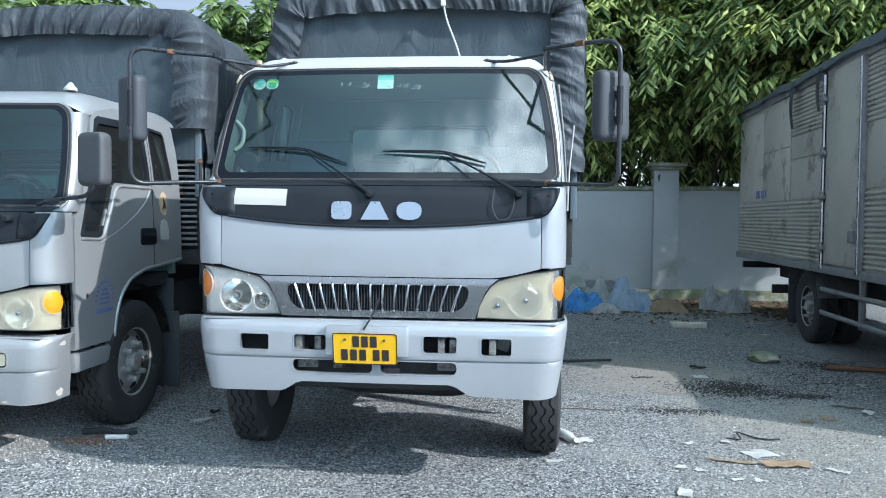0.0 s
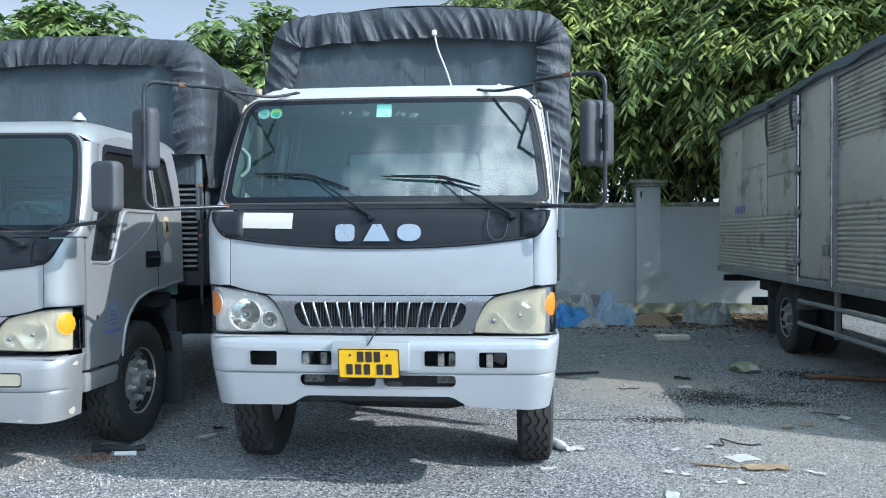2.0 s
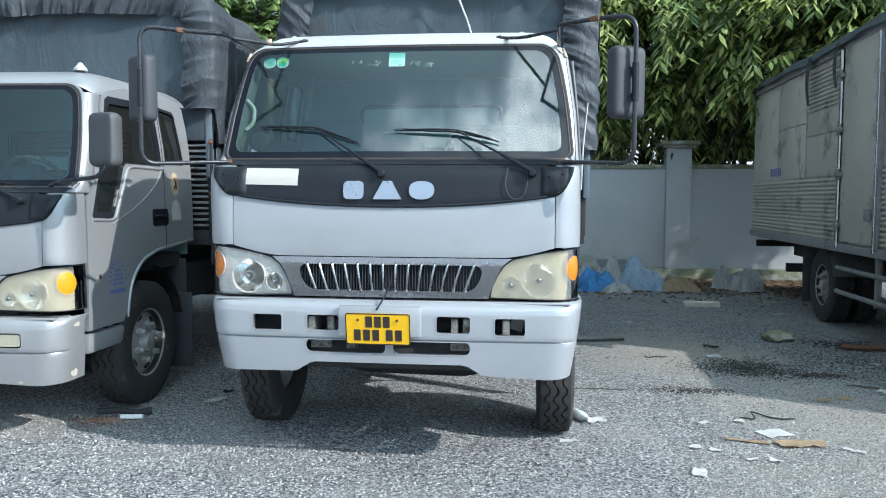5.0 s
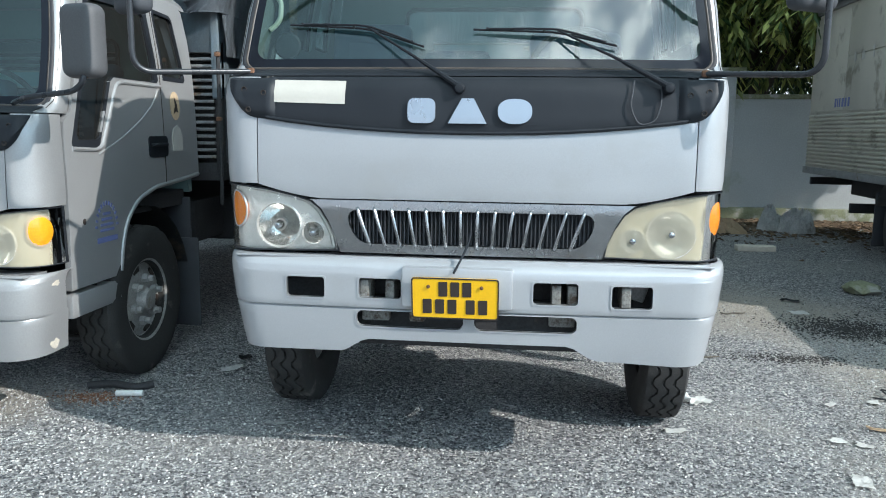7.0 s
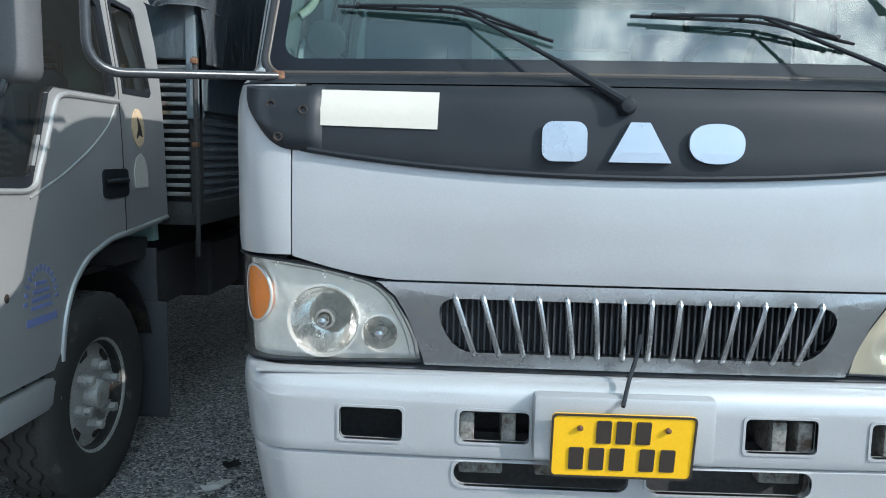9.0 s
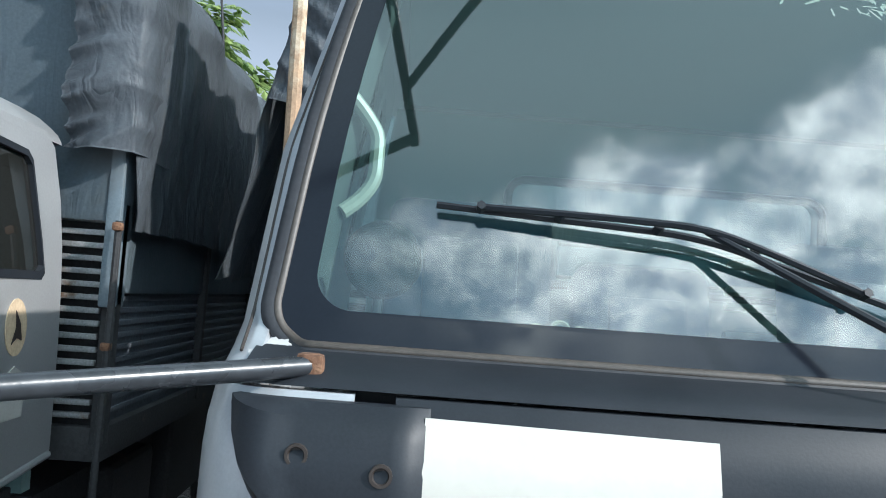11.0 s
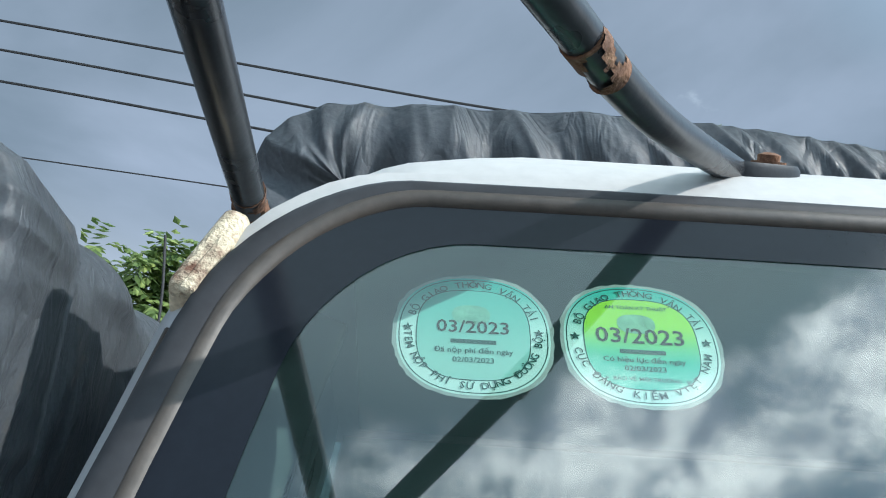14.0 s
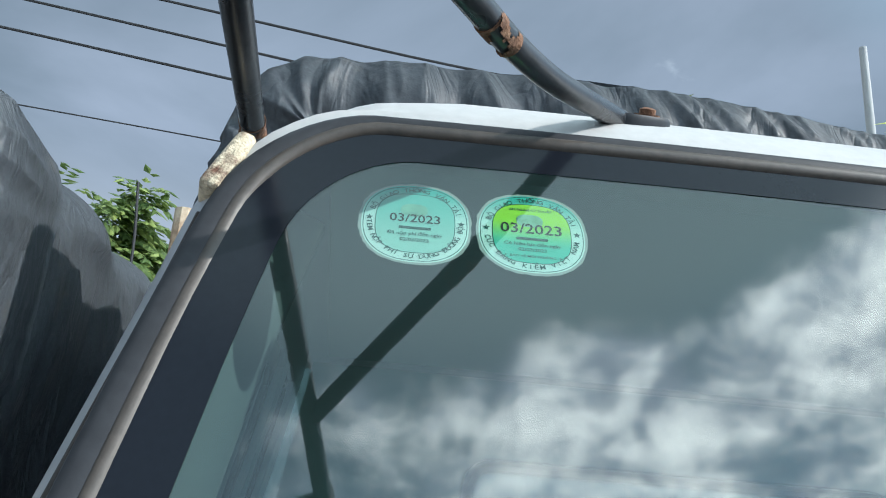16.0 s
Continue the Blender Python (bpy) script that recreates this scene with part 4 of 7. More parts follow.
    curve = [(0.385, 0.968), (0.405, 0.970), (0.425, 0.978), (0.443, 0.993), (0.457, 1.013), (0.468, 1.037), (0.474, 1.062), (0.473, 1.077), (0.466, 1.090), (0.454, 1.098), (0.440, 1.102)]
    mouth = curve + [(-u, v) for u, v in reversed(curve)]
    grille = part("grille", sheet(outline, [mouth], lambda s, z, d: plan(s, z, d - 0.004 + 0.005 * max(0, (z - 1.11) / 0.03)), 0.03, [-0.6 + 0.05 * k for k in range(25)], [1.0, 1.05, 1.1]), CHROME, truck, "dull chrome grille with slanted fins")
    for k in range(14):
        f = (k - 6.5) / 6.5
        top, bottom = 0.437 * f, 0.385 * f
        bm = bmesh.new()
        pipe(bm, [plan(top, 1.110, 0.008), plan(top * 0.995, 1.104, -0.010), plan((top + bottom) / 2, 1.035, -0.016), plan(bottom * 1.005, 0.966, -0.012), plan(bottom, 0.960, 0.008)], 0.0074, 8, 0.012, 3)
        part("grille_fin", bm, CHROME, grille)
    part("grille_back", boxed(0, 0.135, 1.035, 1.0, 0.01, 0.16), BLACK_SOFT, grille)
    bm = bmesh.new()
    for k in range(62):
        x_ = -0.47 + 0.94 * k / 61
        box(bm, x_, 0.112 + 0.03 * x_ * x_, 1.035, 0.004, 0.03, 0.13)
    slats = part("grille_slats", bm, BLACK_SOFT, grille)
    slats["kind"] = "stuff"
    cable_ = bmesh.new()
    pipe(cable_, [(0.01, 0.06, 1.03), (0.0, 0.045, 0.98), (-0.02, 0.02, 0.935), (-0.045, -0.045, 0.885)], 0.005, 6, 0.03, 4)
    part("bonnet_cord", cable_, BLACK, truck)

    # inside
    part("cab_floor", boxed(0, 1.0, 1.12, 1.80, 1.45, 0.10, 0.01), CHASSIS, truck)
    part("under_tray", boxed(0, 0.55, 0.98, 1.2, 0.7, 0.25, 0.02), CHASSIS, truck)
    back_win = rounded(-0.50, 1.78, 0.50, 2.10, 0.05)
    wall_out = [(-0.93, 1.15), (0.93, 1.15), (0.90, 2.0), (0.86, 2.29), (-0.86, 2.29), (-0.90, 2.0)]
    part("rear_wall", sheet(wall_out, [back_win], lambda u, v, d: Vector((u, 1.72 + d, v)), 0.06), LINING, truck)
    bm = bmesh.new()
    pipe(bm, [(u, 1.712, v) for u, v in back_win + back_win[:1]], 0.014, 8, 0.01, 1)
    part("rear_window_seal", bm, BLACK_SOFT, truck)
    # added pale band with two highlight lines, imitating light in the rear window
    lit_band = part("rear_light_band", boxed(0.06, 1.685, 1.855, 0.80, 0.03, 0.10, 0.008), PALE_BAND, truck, "pale band standing in for light in the rear window")
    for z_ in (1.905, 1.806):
        part("band_highlight", boxed(0.06, 1.672, z_, 0.80, 0.02, 0.010, 0.004), LAMP_WHITE, lit_band)
    # added pale strips imitating sunlit slots behind the rear window
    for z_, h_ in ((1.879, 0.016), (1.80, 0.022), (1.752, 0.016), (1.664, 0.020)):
        part("sunlit_slot", boxed(0.29, 1.655, z_, 0.23, 0.03, h_, 0.005, Matrix.Rotation(radians(-25), 4, "X")), LIT_STRIP, lit_band, "pale strip standing in for a sunlit slot")
    part("dashboard", boxed(0, 0.46, 1.52, 1.74, 0.40, 0.22, 0.05), DASH, truck)
    bm = bmesh.new()
    box(bm, 0, 0.40, 1.635, 1.60, 0.22, 0.05, 0.02)
    for k in range(6):
        box(bm, -0.6 + 0.24 * k, 0.33, 1.662, 0.14, 0.05, 0.01, 0.003)
    part("dash_top", bm, DASH, truck)
    bm = bmesh.new()
    ringm = Matrix.Translation((0.42, 0.70, 1.68)) @ Matrix.Rotation(radians(-55), 4, "X")
    for k in range(32):
        a0, a1 = 2 * math.pi * k / 32, 2 * math.pi * (k + 1) / 32
        rod(bm, ringm @ Vector((0.2 * math.cos(a0), 0.2 * math.sin(a0), 0)), ringm @ Vector((0.2 * math.cos(a1), 0.2 * math.sin(a1), 0)), 0.014, None, 8)
    for a0 in (0.2, 2.9, 4.7):
        rod(bm, ringm @ Vector((0, 0, 0)), ringm @ Vector((0.2 * math.cos(a0), 0.2 * math.sin(a0), 0)), 0.012, None, 8)
    rod(bm, ringm @ Vector((0, 0, 0.01)), ringm @ Vector((0, 0, -0.3)), 0.03, None, 12)
    part("steering_wheel", bm, BLACK_SOFT, truck)
    for x_, w_, top_ in ((-0.635, 0.43, 1.975), (0.45, 0.48, 1.93), (-0.175, 0.36, 1.835)):
        seat = part("seat", boxed(x_, 1.15, 1.40, w_, 0.46, 0.14, 0.05), SEAT, truck, "blue-grey vinyl cab seat")
        tilt = Matrix.Rotation(radians(-10), 4, "X")
        mid_z, tall = (1.40 + top_) / 2, top_ - 1.40
        part("backrest", boxed(x_, 1.36, mid_z, w_, 0.13, tall, 0.055, tilt, 4), SEAT, seat)
        part("backrest_panel", boxed(x_, 1.288, mid_z - 0.02, w_ * 0.56, 0.03, tall * 0.72, 0.014, tilt, 2), SEAT, seat)
    part("headliner", boxed(0, 1.18, 2.315, 1.66, 1.1, 0.02, 0.005), LINING, truck)
    for k in (-1, 1):
        grab = bmesh.new()
        pts = [(k * 0.895, 0.46, 1.995), (k * 0.875, 0.47, 1.975), (k * 0.853, 0.475, 1.945), (k * 0.853, 0.46, 1.875), (k * 0.872, 0.45, 1.845), (k * 0.895, 0.44, 1.825)]
        pipe(grab, pts, 0.011, 10, 0.03, 4)
        part("grab_handle", grab, HANDLE_GREEN, truck, "pale green grab handle on the windscreen pillar")

        def trim(u, v, d, k=k):
            z = 1.67 + 0.56 * v
            return plan(k * (lerp_table(GLASS_HALF, z) - 0.005 - 0.04 * u) + GLASS_MID, z, 0.028 + 0.06 * u + d)
        part("pillar_trim", grid(bmesh.new(), 4, 12, trim, 0.02), TRIM, truck)
    bm = bmesh.new()
    lathe(bm, [(0.048, 0.0), (0.056, 0.004), (0.058, 0.012), (0.050, 0.02), (0.02, 0.024)], 28, Matrix.Translation((-0.835, 0.50, 1.765)) @ Matrix.Rotation(radians(-80), 4, "Z"))
    rod(bm, (-0.835, 0.51, 1.765), (-0.84, 0.48, 1.62), 0.008)
    part("dash_mirror", bm, BLACK, truck, "small round mirror on the dashboard")


    curl = bmesh.new()
    for cx, r in ((-0.60, 0.012), (-0.575, 0.009), (-0.63, 0.009)):
        pipe(curl, [(cx + r * math.cos(radians(24 * k)), 0.335, 1.672 + r + r * math.sin(radians(24 * k))) for k in range(16)], 0.003, 6, 0.003, 1)
    part("dash_ornament", curl, HOUSING_OLD, truck, "small curled yellowish ornament on the dashboard")


def bumper(truck, paint, fog=False):
    def skin(s, z, d):
        top = [(0.50, 0.030), (0.60, 0.016), (0.716, 0.010), (0.722, 0.016), (0.728, 0.004), (0.74, 0.0), (0.86, 0.0), (0.885, 0.006), (0.903, 0.018), (0.914, 0.036), (0.92, 0.07)]
        y0 = lerp_table(top, z) + 0.006
        w, r = lerp_table([(0.5, 0.925), (0.72, 0.962), (0.92, 0.985)], z), 0.13
        flat, side, a = w - r, math.copysign(1, s), abs(s)
        bow = 0.035
        if a <= flat:
            return Vector((s, y0 + bow * s * s + d, z))
        turn = (a - flat) / r
        if turn <= math.pi / 2:
            return Vector((side * (flat + (r - d) * math.sin(turn)), y0 + bow * flat * flat + 1.2 * (r - (r - d) * math.cos(turn)), z))
        return Vector((side * (w - d), y0 + bow * flat * flat + 1.2 * r + a - flat - r * math.pi / 2, z))
    e = 1.13 if fog else 1.25
    outline = [(-e, 0.535), (-0.50, 0.545), (-0.475, 0.552), (-0.41, 0.592), (-0.38, 0.60), (0.38, 0.60), (0.41, 0.592), (0.475, 0.552), (0.50, 0.545), (0.80, 0.53), (e, 0.535), (e + 0.015, 0.72), (e, 0.92), (-e, 0.92), (-e - 0.015, 0.72)]
    holes = [rounded(-0.708, 0.762, -0.555, 0.842, 0.012), rounded(-0.418, 0.768, -0.252, 0.845, 0.012), rounded(0.252, 0.765, 0.42, 0.848, 0.012), rounded(0.545, 0.758, 0.695, 0.842, 0.012)]
    if fog:
        holes[0], holes[3] = rounded(-0.745, 0.752, -0.545, 0.838, 0.022), rounded(0.545, 0.752, 0.745, 0.838, 0.022)
    if not fog:
        holes += [rounded(-0.43, 0.652, -0.012, 0.716, 0.026), rounded(0.03, 0.652, 0.42, 0.716, 0.026)]
    us = [-1.2 + 0.04 * k for k in range(61)]
    vs = [0.57, 0.63, 0.69, 0.716, 0.722, 0.728, 0.735, 0.75, 0.79, 0.83, 0.862, 0.874, 0.885, 0.894, 0.903, 0.909, 0.914]
    b = part("bumper", sheet(outline, holes, skin, 0.012, us, vs), paint, truck, "silver steel bumper with square openings", 40)
    for hole in holes:
        cu, cv = sum(p[0] for p in hole) / len(hole), sum(p[1] for p in hole) / len(hole)
        wide = [(cu + (u - cu) * 1.0 + math.copysign(0.006, u - cu), cv + (v - cv) + math.copysign(0.006, v - cv)) for u, v in hole]
        part("opening_lip", sheet(wide, [hole], lambda s, z, d: skin(s, z, d - 0.003), 0.02, us, vs), paint, b)
    part("bumper_shelf", boxed(0, 0.14, 0.916, 1.84, 0.17, 0.008, 0.002), paint, b)
    part("cross_member", boxed(0, 0.20, 0.74, 1.5, 0.08, 0.16, 0.01), CHASSIS, b, "grimy steel beam behind the bumper")
    for x_ in (-0.40, -0.30, 0.34, 0.40, 0.60):
        part("bracket", boxed(x_, 0.10, 0.79, 0.035, 0.14, 0.09, 0.006), GRIMY, b)
    part("mesh_plate", boxed(0.655, 0.14, 0.80, 0.07, 0.02, 0.07, 0.008, Matrix.Rotation(0.3, 4, "Y")), STEEL, b)
    part("lower_beam", boxed(0, 0.15, 0.65, 0.90, 0.04, 0.20, 0.006), CHASSIS, b, "grimy steel strip behind the slots")
    for x_, w_ in ((-0.365, 0.11), (-0.20, 0.06), (0.365, 0.10)):
        part("bracket", boxed(x_, 0.10, 0.690, w_, 0.05, 0.055, 0.008), GRIMY, b)
    part("chassis_beam", boxed(0, 0.45, 0.66, 0.95, 0.25, 0.12, 0.02), CHASSIS, truck)
    # big dark box added to hide bright ground under the bed
    part("under_bed_blocker", boxed(0, 4.2, 0.92, 1.7, 4.4, 0.30, 0.03), CHASSIS, truck)
    bm = bmesh.new()
    pipe(bm, [(-0.78, 1.03, 0.45), (-0.52, 1.03, 0.44), (-0.34, 1.03, 0.385), (0.34, 1.03, 0.375), (0.52, 1.03, 0.44), (0.78, 1.03, 0.45)], 0.065, 12, 0.12, 5)
    part("axle", bm, CHASSIS, truck, "grimy drop-centre front axle")
    bm = bmesh.new()
    rod(bm, (-0.72, 0.86, 0.40), (0.72, 0.86, 0.40), 0.018, None, 10)
    part("tie_rod", bm, CHASSIS, truck)
    part("engine_sump", boxed(-0.04, 1.30, 0.56, 0.52, 0.62, 0.34, 0.06, None, 3), CHASSIS, truck)
    for x_ in (-0.40, 0.40):
        bm = bmesh.new()
        for k in range(4):
            box(bm, x_, 1.03, 0.50 + 0.022 * k, 0.07, 0.60 + 0.16 * k, 0.018, 0.003)
        part("leaf_spring", bm, CHASSIS, truck)
    for x_ in (-0.88, 0.88):
        part("mud_flap", boxed(x_, 1.66, 0.57, 0.27, 0.012, 0.58, 0.004), BLACK_SOFT, truck, "black rubber mud flap")
    for x_ in (-0.38, 0.38):
        part("chassis_rail", boxed(x_, 3.2, 0.80, 0.10, 6.0, 0.20, 0.01), CHASSIS, truck)
    if fog:
        for x_ in (-0.645, 0.645):
            f = part("fog_light", sheet(rounded(x_ - 0.092, 0.760, x_ + 0.092, 0.830, 0.02), [], lambda s, z, d: skin(s, z, d + 0.004), 0.03, us, vs), HOUSING_OLD, b, "yellowed fog light")
        for s_, z_, w_, h_, q in ((1.03, 0.575, 0.045, 0.035, 1), (1.06, 0.87, 0.03, 0.02, 2), (0.93, 0.895, 0.03, 0.012, 3), (0.72, 0.55, 0.03, 0.010, 4)):
            rng = random.Random(q)
            chip = [(s_ + w_ * rng.uniform(0.5, 1) * math.cos(a), z_ + h_ * rng.uniform(0.45, 1) * math.sin(a)) for a in [2 * math.pi * k / 14 for k in range(14)]]
            part("paint_chip", sheet(chip, [], lambda s, z, d: skin(s, z, d - 0.0015), 0.001, us, vs), CHIPPED, b, "chipped patch showing cream filler")
    return b, skin


# ---- covers, bodies, trees and other builders ----
def arch_path(half, top, low, r, n=14):
    """Cross-section of a covered load bed from the left hem over the top to the right hem."""
    pts = [(-half, low + (top - r - low) * k / 8) for k in range(9)]
    pts += [(-half + r - r * math.cos(radians(90 * k / n)), top - r + r * math.sin(radians(90 * k / n))) for k in range(1, n + 1)]
    pts += [(-half + r + (2 * half - 2 * r) * k / 16, top + 0.05 * math.sin(math.pi * k / 16)) for k in range(1, 16)]
    return pts + [(-x, z) for x, z in reversed(pts[:9 + n])]


def dense_path(path, step):
    out = []
    for (x0, z0), (x1, z1) in zip(path, path[1:]):
        n = max(1, round(math.hypot(x1 - x0, z1 - z0) / step))
        out += [(x0 + (x1 - x0) * k / n, z0 + (z1 - z0) * k / n) for k in range(n)]
    return out + [path[-1]]


def cover(truck, half, y0, y1, top, low, r, seed, hood_low_left, hood_low_right, lap=0.24, flare=0.0):
    """Tarpaulin over a load bed: main sheet, front sheet and a gathered hood round the front edge."""
    off = Vector((seed * 7.3, 0, seed * 3.1))
    def flared(pts):
        return [(x - flare * max(0.0, top - r - z) / 0.6 if x < -0.9 * half else x, z) for x, z in pts]
    path = flared(dense_path(arch_path(half, top, low, r), 0.06))
    cx, cz = 0.0, (top + low) / 2
    bm = bmesh.new()
    ny, rows = 110, []
    for j in range(ny + 1):
        y, row = y0 + 0.02 + (y1 - y0 - 0.02) * j / ny, []
        for i, (x, z) in enumerate(path):
            out = Vector((x - cx, 0, (z - cz) * 1.2)).normalized()
            bow = 0.03 * math.cos(2 * math.pi * (y - y0) / 0.95) if z > top - r else 0.0
            hang = min(max((top - z) / 0.6, 0.15), 1.0)
            drape = 0.04 * noise.noise(Vector((x * 0.6, y * 1.6, z * 0.5)) + off) + hang * 0.075 * (0.5 - abs(noise.noise(Vector((x * 0.8, (y - y0) * 3.4 + (top - z) * 1.1, z * 0.35)) + off))) + hang * 0.050 * (0.5 - abs(noise.noise(Vector((x, (y - y0) * 8.0 + (top - z) * 2.0, z * 0.8)) + off)))
            row.append(bm.verts.new(Vector((x, y, z)) + out * (drape + bow)))
        rows.append(row)
    for a, b in zip(rows, rows[1:]):
        for k in range(len(path) - 1):
            bm.faces.new((a[k], a[k + 1], b[k + 1], b[k]))
    bmesh.ops.solidify(bm, geom=bm.faces[:], thickness=0.006)
    sheet_ = part("tarpaulin", bm, TARP, truck, "dark tarpaulin stretched over the load bed", 60)
    # front sheet
    bm = bmesh.new()

    def front(u, v, d):
        x, z = -half + 0.03 + (2 * half - 0.06) * u, low + (top - 0.02 - low) * v
        wave = 0.03 * noise.noise(Vector((x * 1.2, 3.0, z * 0.9)) + off) + 0.012 * noise.noise(Vector((x * 6, 1.0, z * 1.5)) + off)
        corner = max(0.0, abs(x) - (half - r))
        z = min(z, top - 0.03 - (r - math.sqrt(max(r * r - corner * corner, 0.0))))
        return Vector((x, y0 + 0.03 + wave + d, z))
    grid(bm, 60, 40, front)
    bmesh.ops.solidify(bm, geom=bm.faces[:], thickness=0.006)
    part("front_sheet", bm, TARP_DARK, sheet_, "slate front sheet of the cover", 60)
    for side in (-1, 1):
        part("corner_flap", boxed(side * (half - 0.03), y0 + 0.08, low + 0.20, 0.05, 0.12, 1.0, 0.01), TARP_DARK, sheet_)
    # hood: drawn tight over the edge, gathered into fine folds towards the drawstring hem
    bm = bmesh.new()
    step = 0.008
    line = flared(dense_path(arch_path(half + 0.02, top + 0.02, low, r), step))
    line = [p for i, p in enumerate(line) if p[1] > (hood_low_left if p[0] < 0 else hood_low_right)]
    nq, rows = 30, []

    def ridge(x, y, w):
        return 1.0 - 2.6 * abs(noise.noise(Vector((x, y, w))))
    for i, (x, z) in enumerate(line):
        a, b = line[max(i - 4, 0)], line[min(i + 4, len(line) - 1)]
        t = Vector((b[0] - a[0], 0, b[1] - a[1])).normalized()
        inward = Vector((t.z, 0, -t.x))
        row = []
        along = i * step
        for k in range(nq + 1):
            q = k / nq
            skew = 0.16 * q * math.sin(along * 1.7 + seed)
            big = ridge((along + skew) * 3.6, q * 0.6, seed)
            mid = ridge((along + skew * 1.4) * 9.0, q * 0.7, seed + 5)
            fine = ridge((along + skew) * 19.0, q * 0.6, seed + 9)
            if q < 0.3:
                p = Vector((x, y0 + 0.45 * (0.3 - q) / 0.3, z)) - inward * (0.012 + (0.020 * big + 0.016 * mid) * (0.35 + 0.65 * q / 0.3))
            else:
                g = (q - 0.3) / 0.7
                puff = math.sin(math.pi * min(g * 1.02, 1)) * 0.034
                gather = max(0.0, g - 0.35) / 0.65
                out = 0.012 + puff + (0.024 * big + 0.030 * mid) * (0.5 + 0.5 * g) + 0.022 * fine * gather
                p = Vector((x, y0 - out, z)) + inward * (lap * g * (1 + 0.05 * big) - 0.012 + 0.010 * fine * gather)
            row.append(bm.verts.new(p))
        rows.append(row)
    for a, b in zip(rows, rows[1:]):
        for k in range(nq):
            bm.faces.new((a[k], a[k + 1], b[k + 1], b[k]))
    bmesh.ops.solidify(bm, geom=bm.faces[:], thickness=0.004)
    part("cover_hood", bm, TARP, sheet_, "gathered hood of the tarpaulin", 100)
    return sheet_


def load_bed(truck, half, y0, y1, floor, top, slats):
    """Steel load bed under the cover: floor beam, posts and slatted sides."""
    part("bed_floor", boxed(0, (y0 + y1) / 2, floor, 2 * half, y1 - y0, 0.12, 0.01), CHASSIS, truck)
    for side in (-1, 1):
        for y in [y0 + 0.02] + [y0 + 0.02 + (y1 - y0 - 0.04) * k / 4 for k in range(1, 5)]:
            part("bed_post", boxed(side * (half - 0.02), y, (floor + top) / 2, 0.05, 0.05, top - floor, 0.006), CHASSIS, truck)
        part("bed_side", boxed(side * (half - 0.045), (y0 + y1) / 2, (floor + top) / 2, 0.02, y1 - y0 - 0.06, top - floor, 0.003), BED_PAINT, truck)
        for k in range(slats):
            z = floor + 0.10 + (top - floor - 0.12) * k / (slats - 1)
            part("bed_slat", boxed(side * (half - 0.034), (y0 + y1) / 2, z, 0.012, y1 - y0 - 0.06, 0.022, 0.003), BED_PAINT, truck)
        inner = bmesh.new()
        grid(inner, 60, 8, lambda u, v, d, side=side: Vector((side * (half - 0.012 - 0.02 * noise.noise(Vector((u * 30, v * 1.5, side)))), y0 + 0.01 + (y1 - y0) * u, top - 0.32 + (0.75) * v)))
        bmesh.ops.solidify(inner, geom=inner.faces[:], thickness=0.005)
        part("inner_sheet", inner, TARP_DARK, truck, "inner tarpaulin along the bed side")
    for k in range(slats):
        z = floor + 0.10 + (top - floor - 0.12) * k / (slats - 1)
        part("front_slat", boxed(0, y0, z, 2 * half - 0.10, 0.025, 0.020, 0.004), STEEL, truck)
    part("bed_front", boxed(0, y0 + 0.05, (floor + top) / 2, 2 * half - 0.06, 0.02, top - floor, 0.003), CHASSIS, truck)


def leaf_quad(verts, faces, base, way, up, length, width):
    side = way.cross(up)
    if side.length < 1e-4:
        side = way.orthogonal()
    side.normalize()
    n = side.cross(way).normalized()
    i = len(verts)
    m = base + way * length * 0.45
    verts += [base, m + side * width * 0.5 - n * width * 0.15, base + way * length - n * length * 0.08, m - side * width * 0.5 - n * width * 0.15, m + n * width * 0.08]
    faces += [(i, i + 1, i + 4), (i + 1, i + 2, i + 4), (i + 2, i + 3, i + 4), (i + 3, i, i + 4)]


def spray(verts, faces, rng, start, way, length, leaflets, size, broad=1.0):
    """A drooping twig with leaflets in pairs."""
    p, d = start.copy(), way.normalized()
    for k in range(leaflets):
        d = (d + Vector((0, 0, -0.13))).normalized()
        p = p + d * (length / leaflets)
        up = Vector((rng.uniform(-0.3, 0.3), rng.uniform(-0.3, 0.3), 1))
        side = d.cross(up).normalized()
        for sgn in (-1, 1):
            w = (d * 0.75 + side * sgn * rng.uniform(0.5, 0.9) + Vector((0, 0, rng.uniform(-0.55, -0.1)))).normalized()
            leaf_quad(verts, faces, p, w, up, size * rng.uniform(0.75, 1.15), size * broad * rng.uniform(0.22, 0.32))


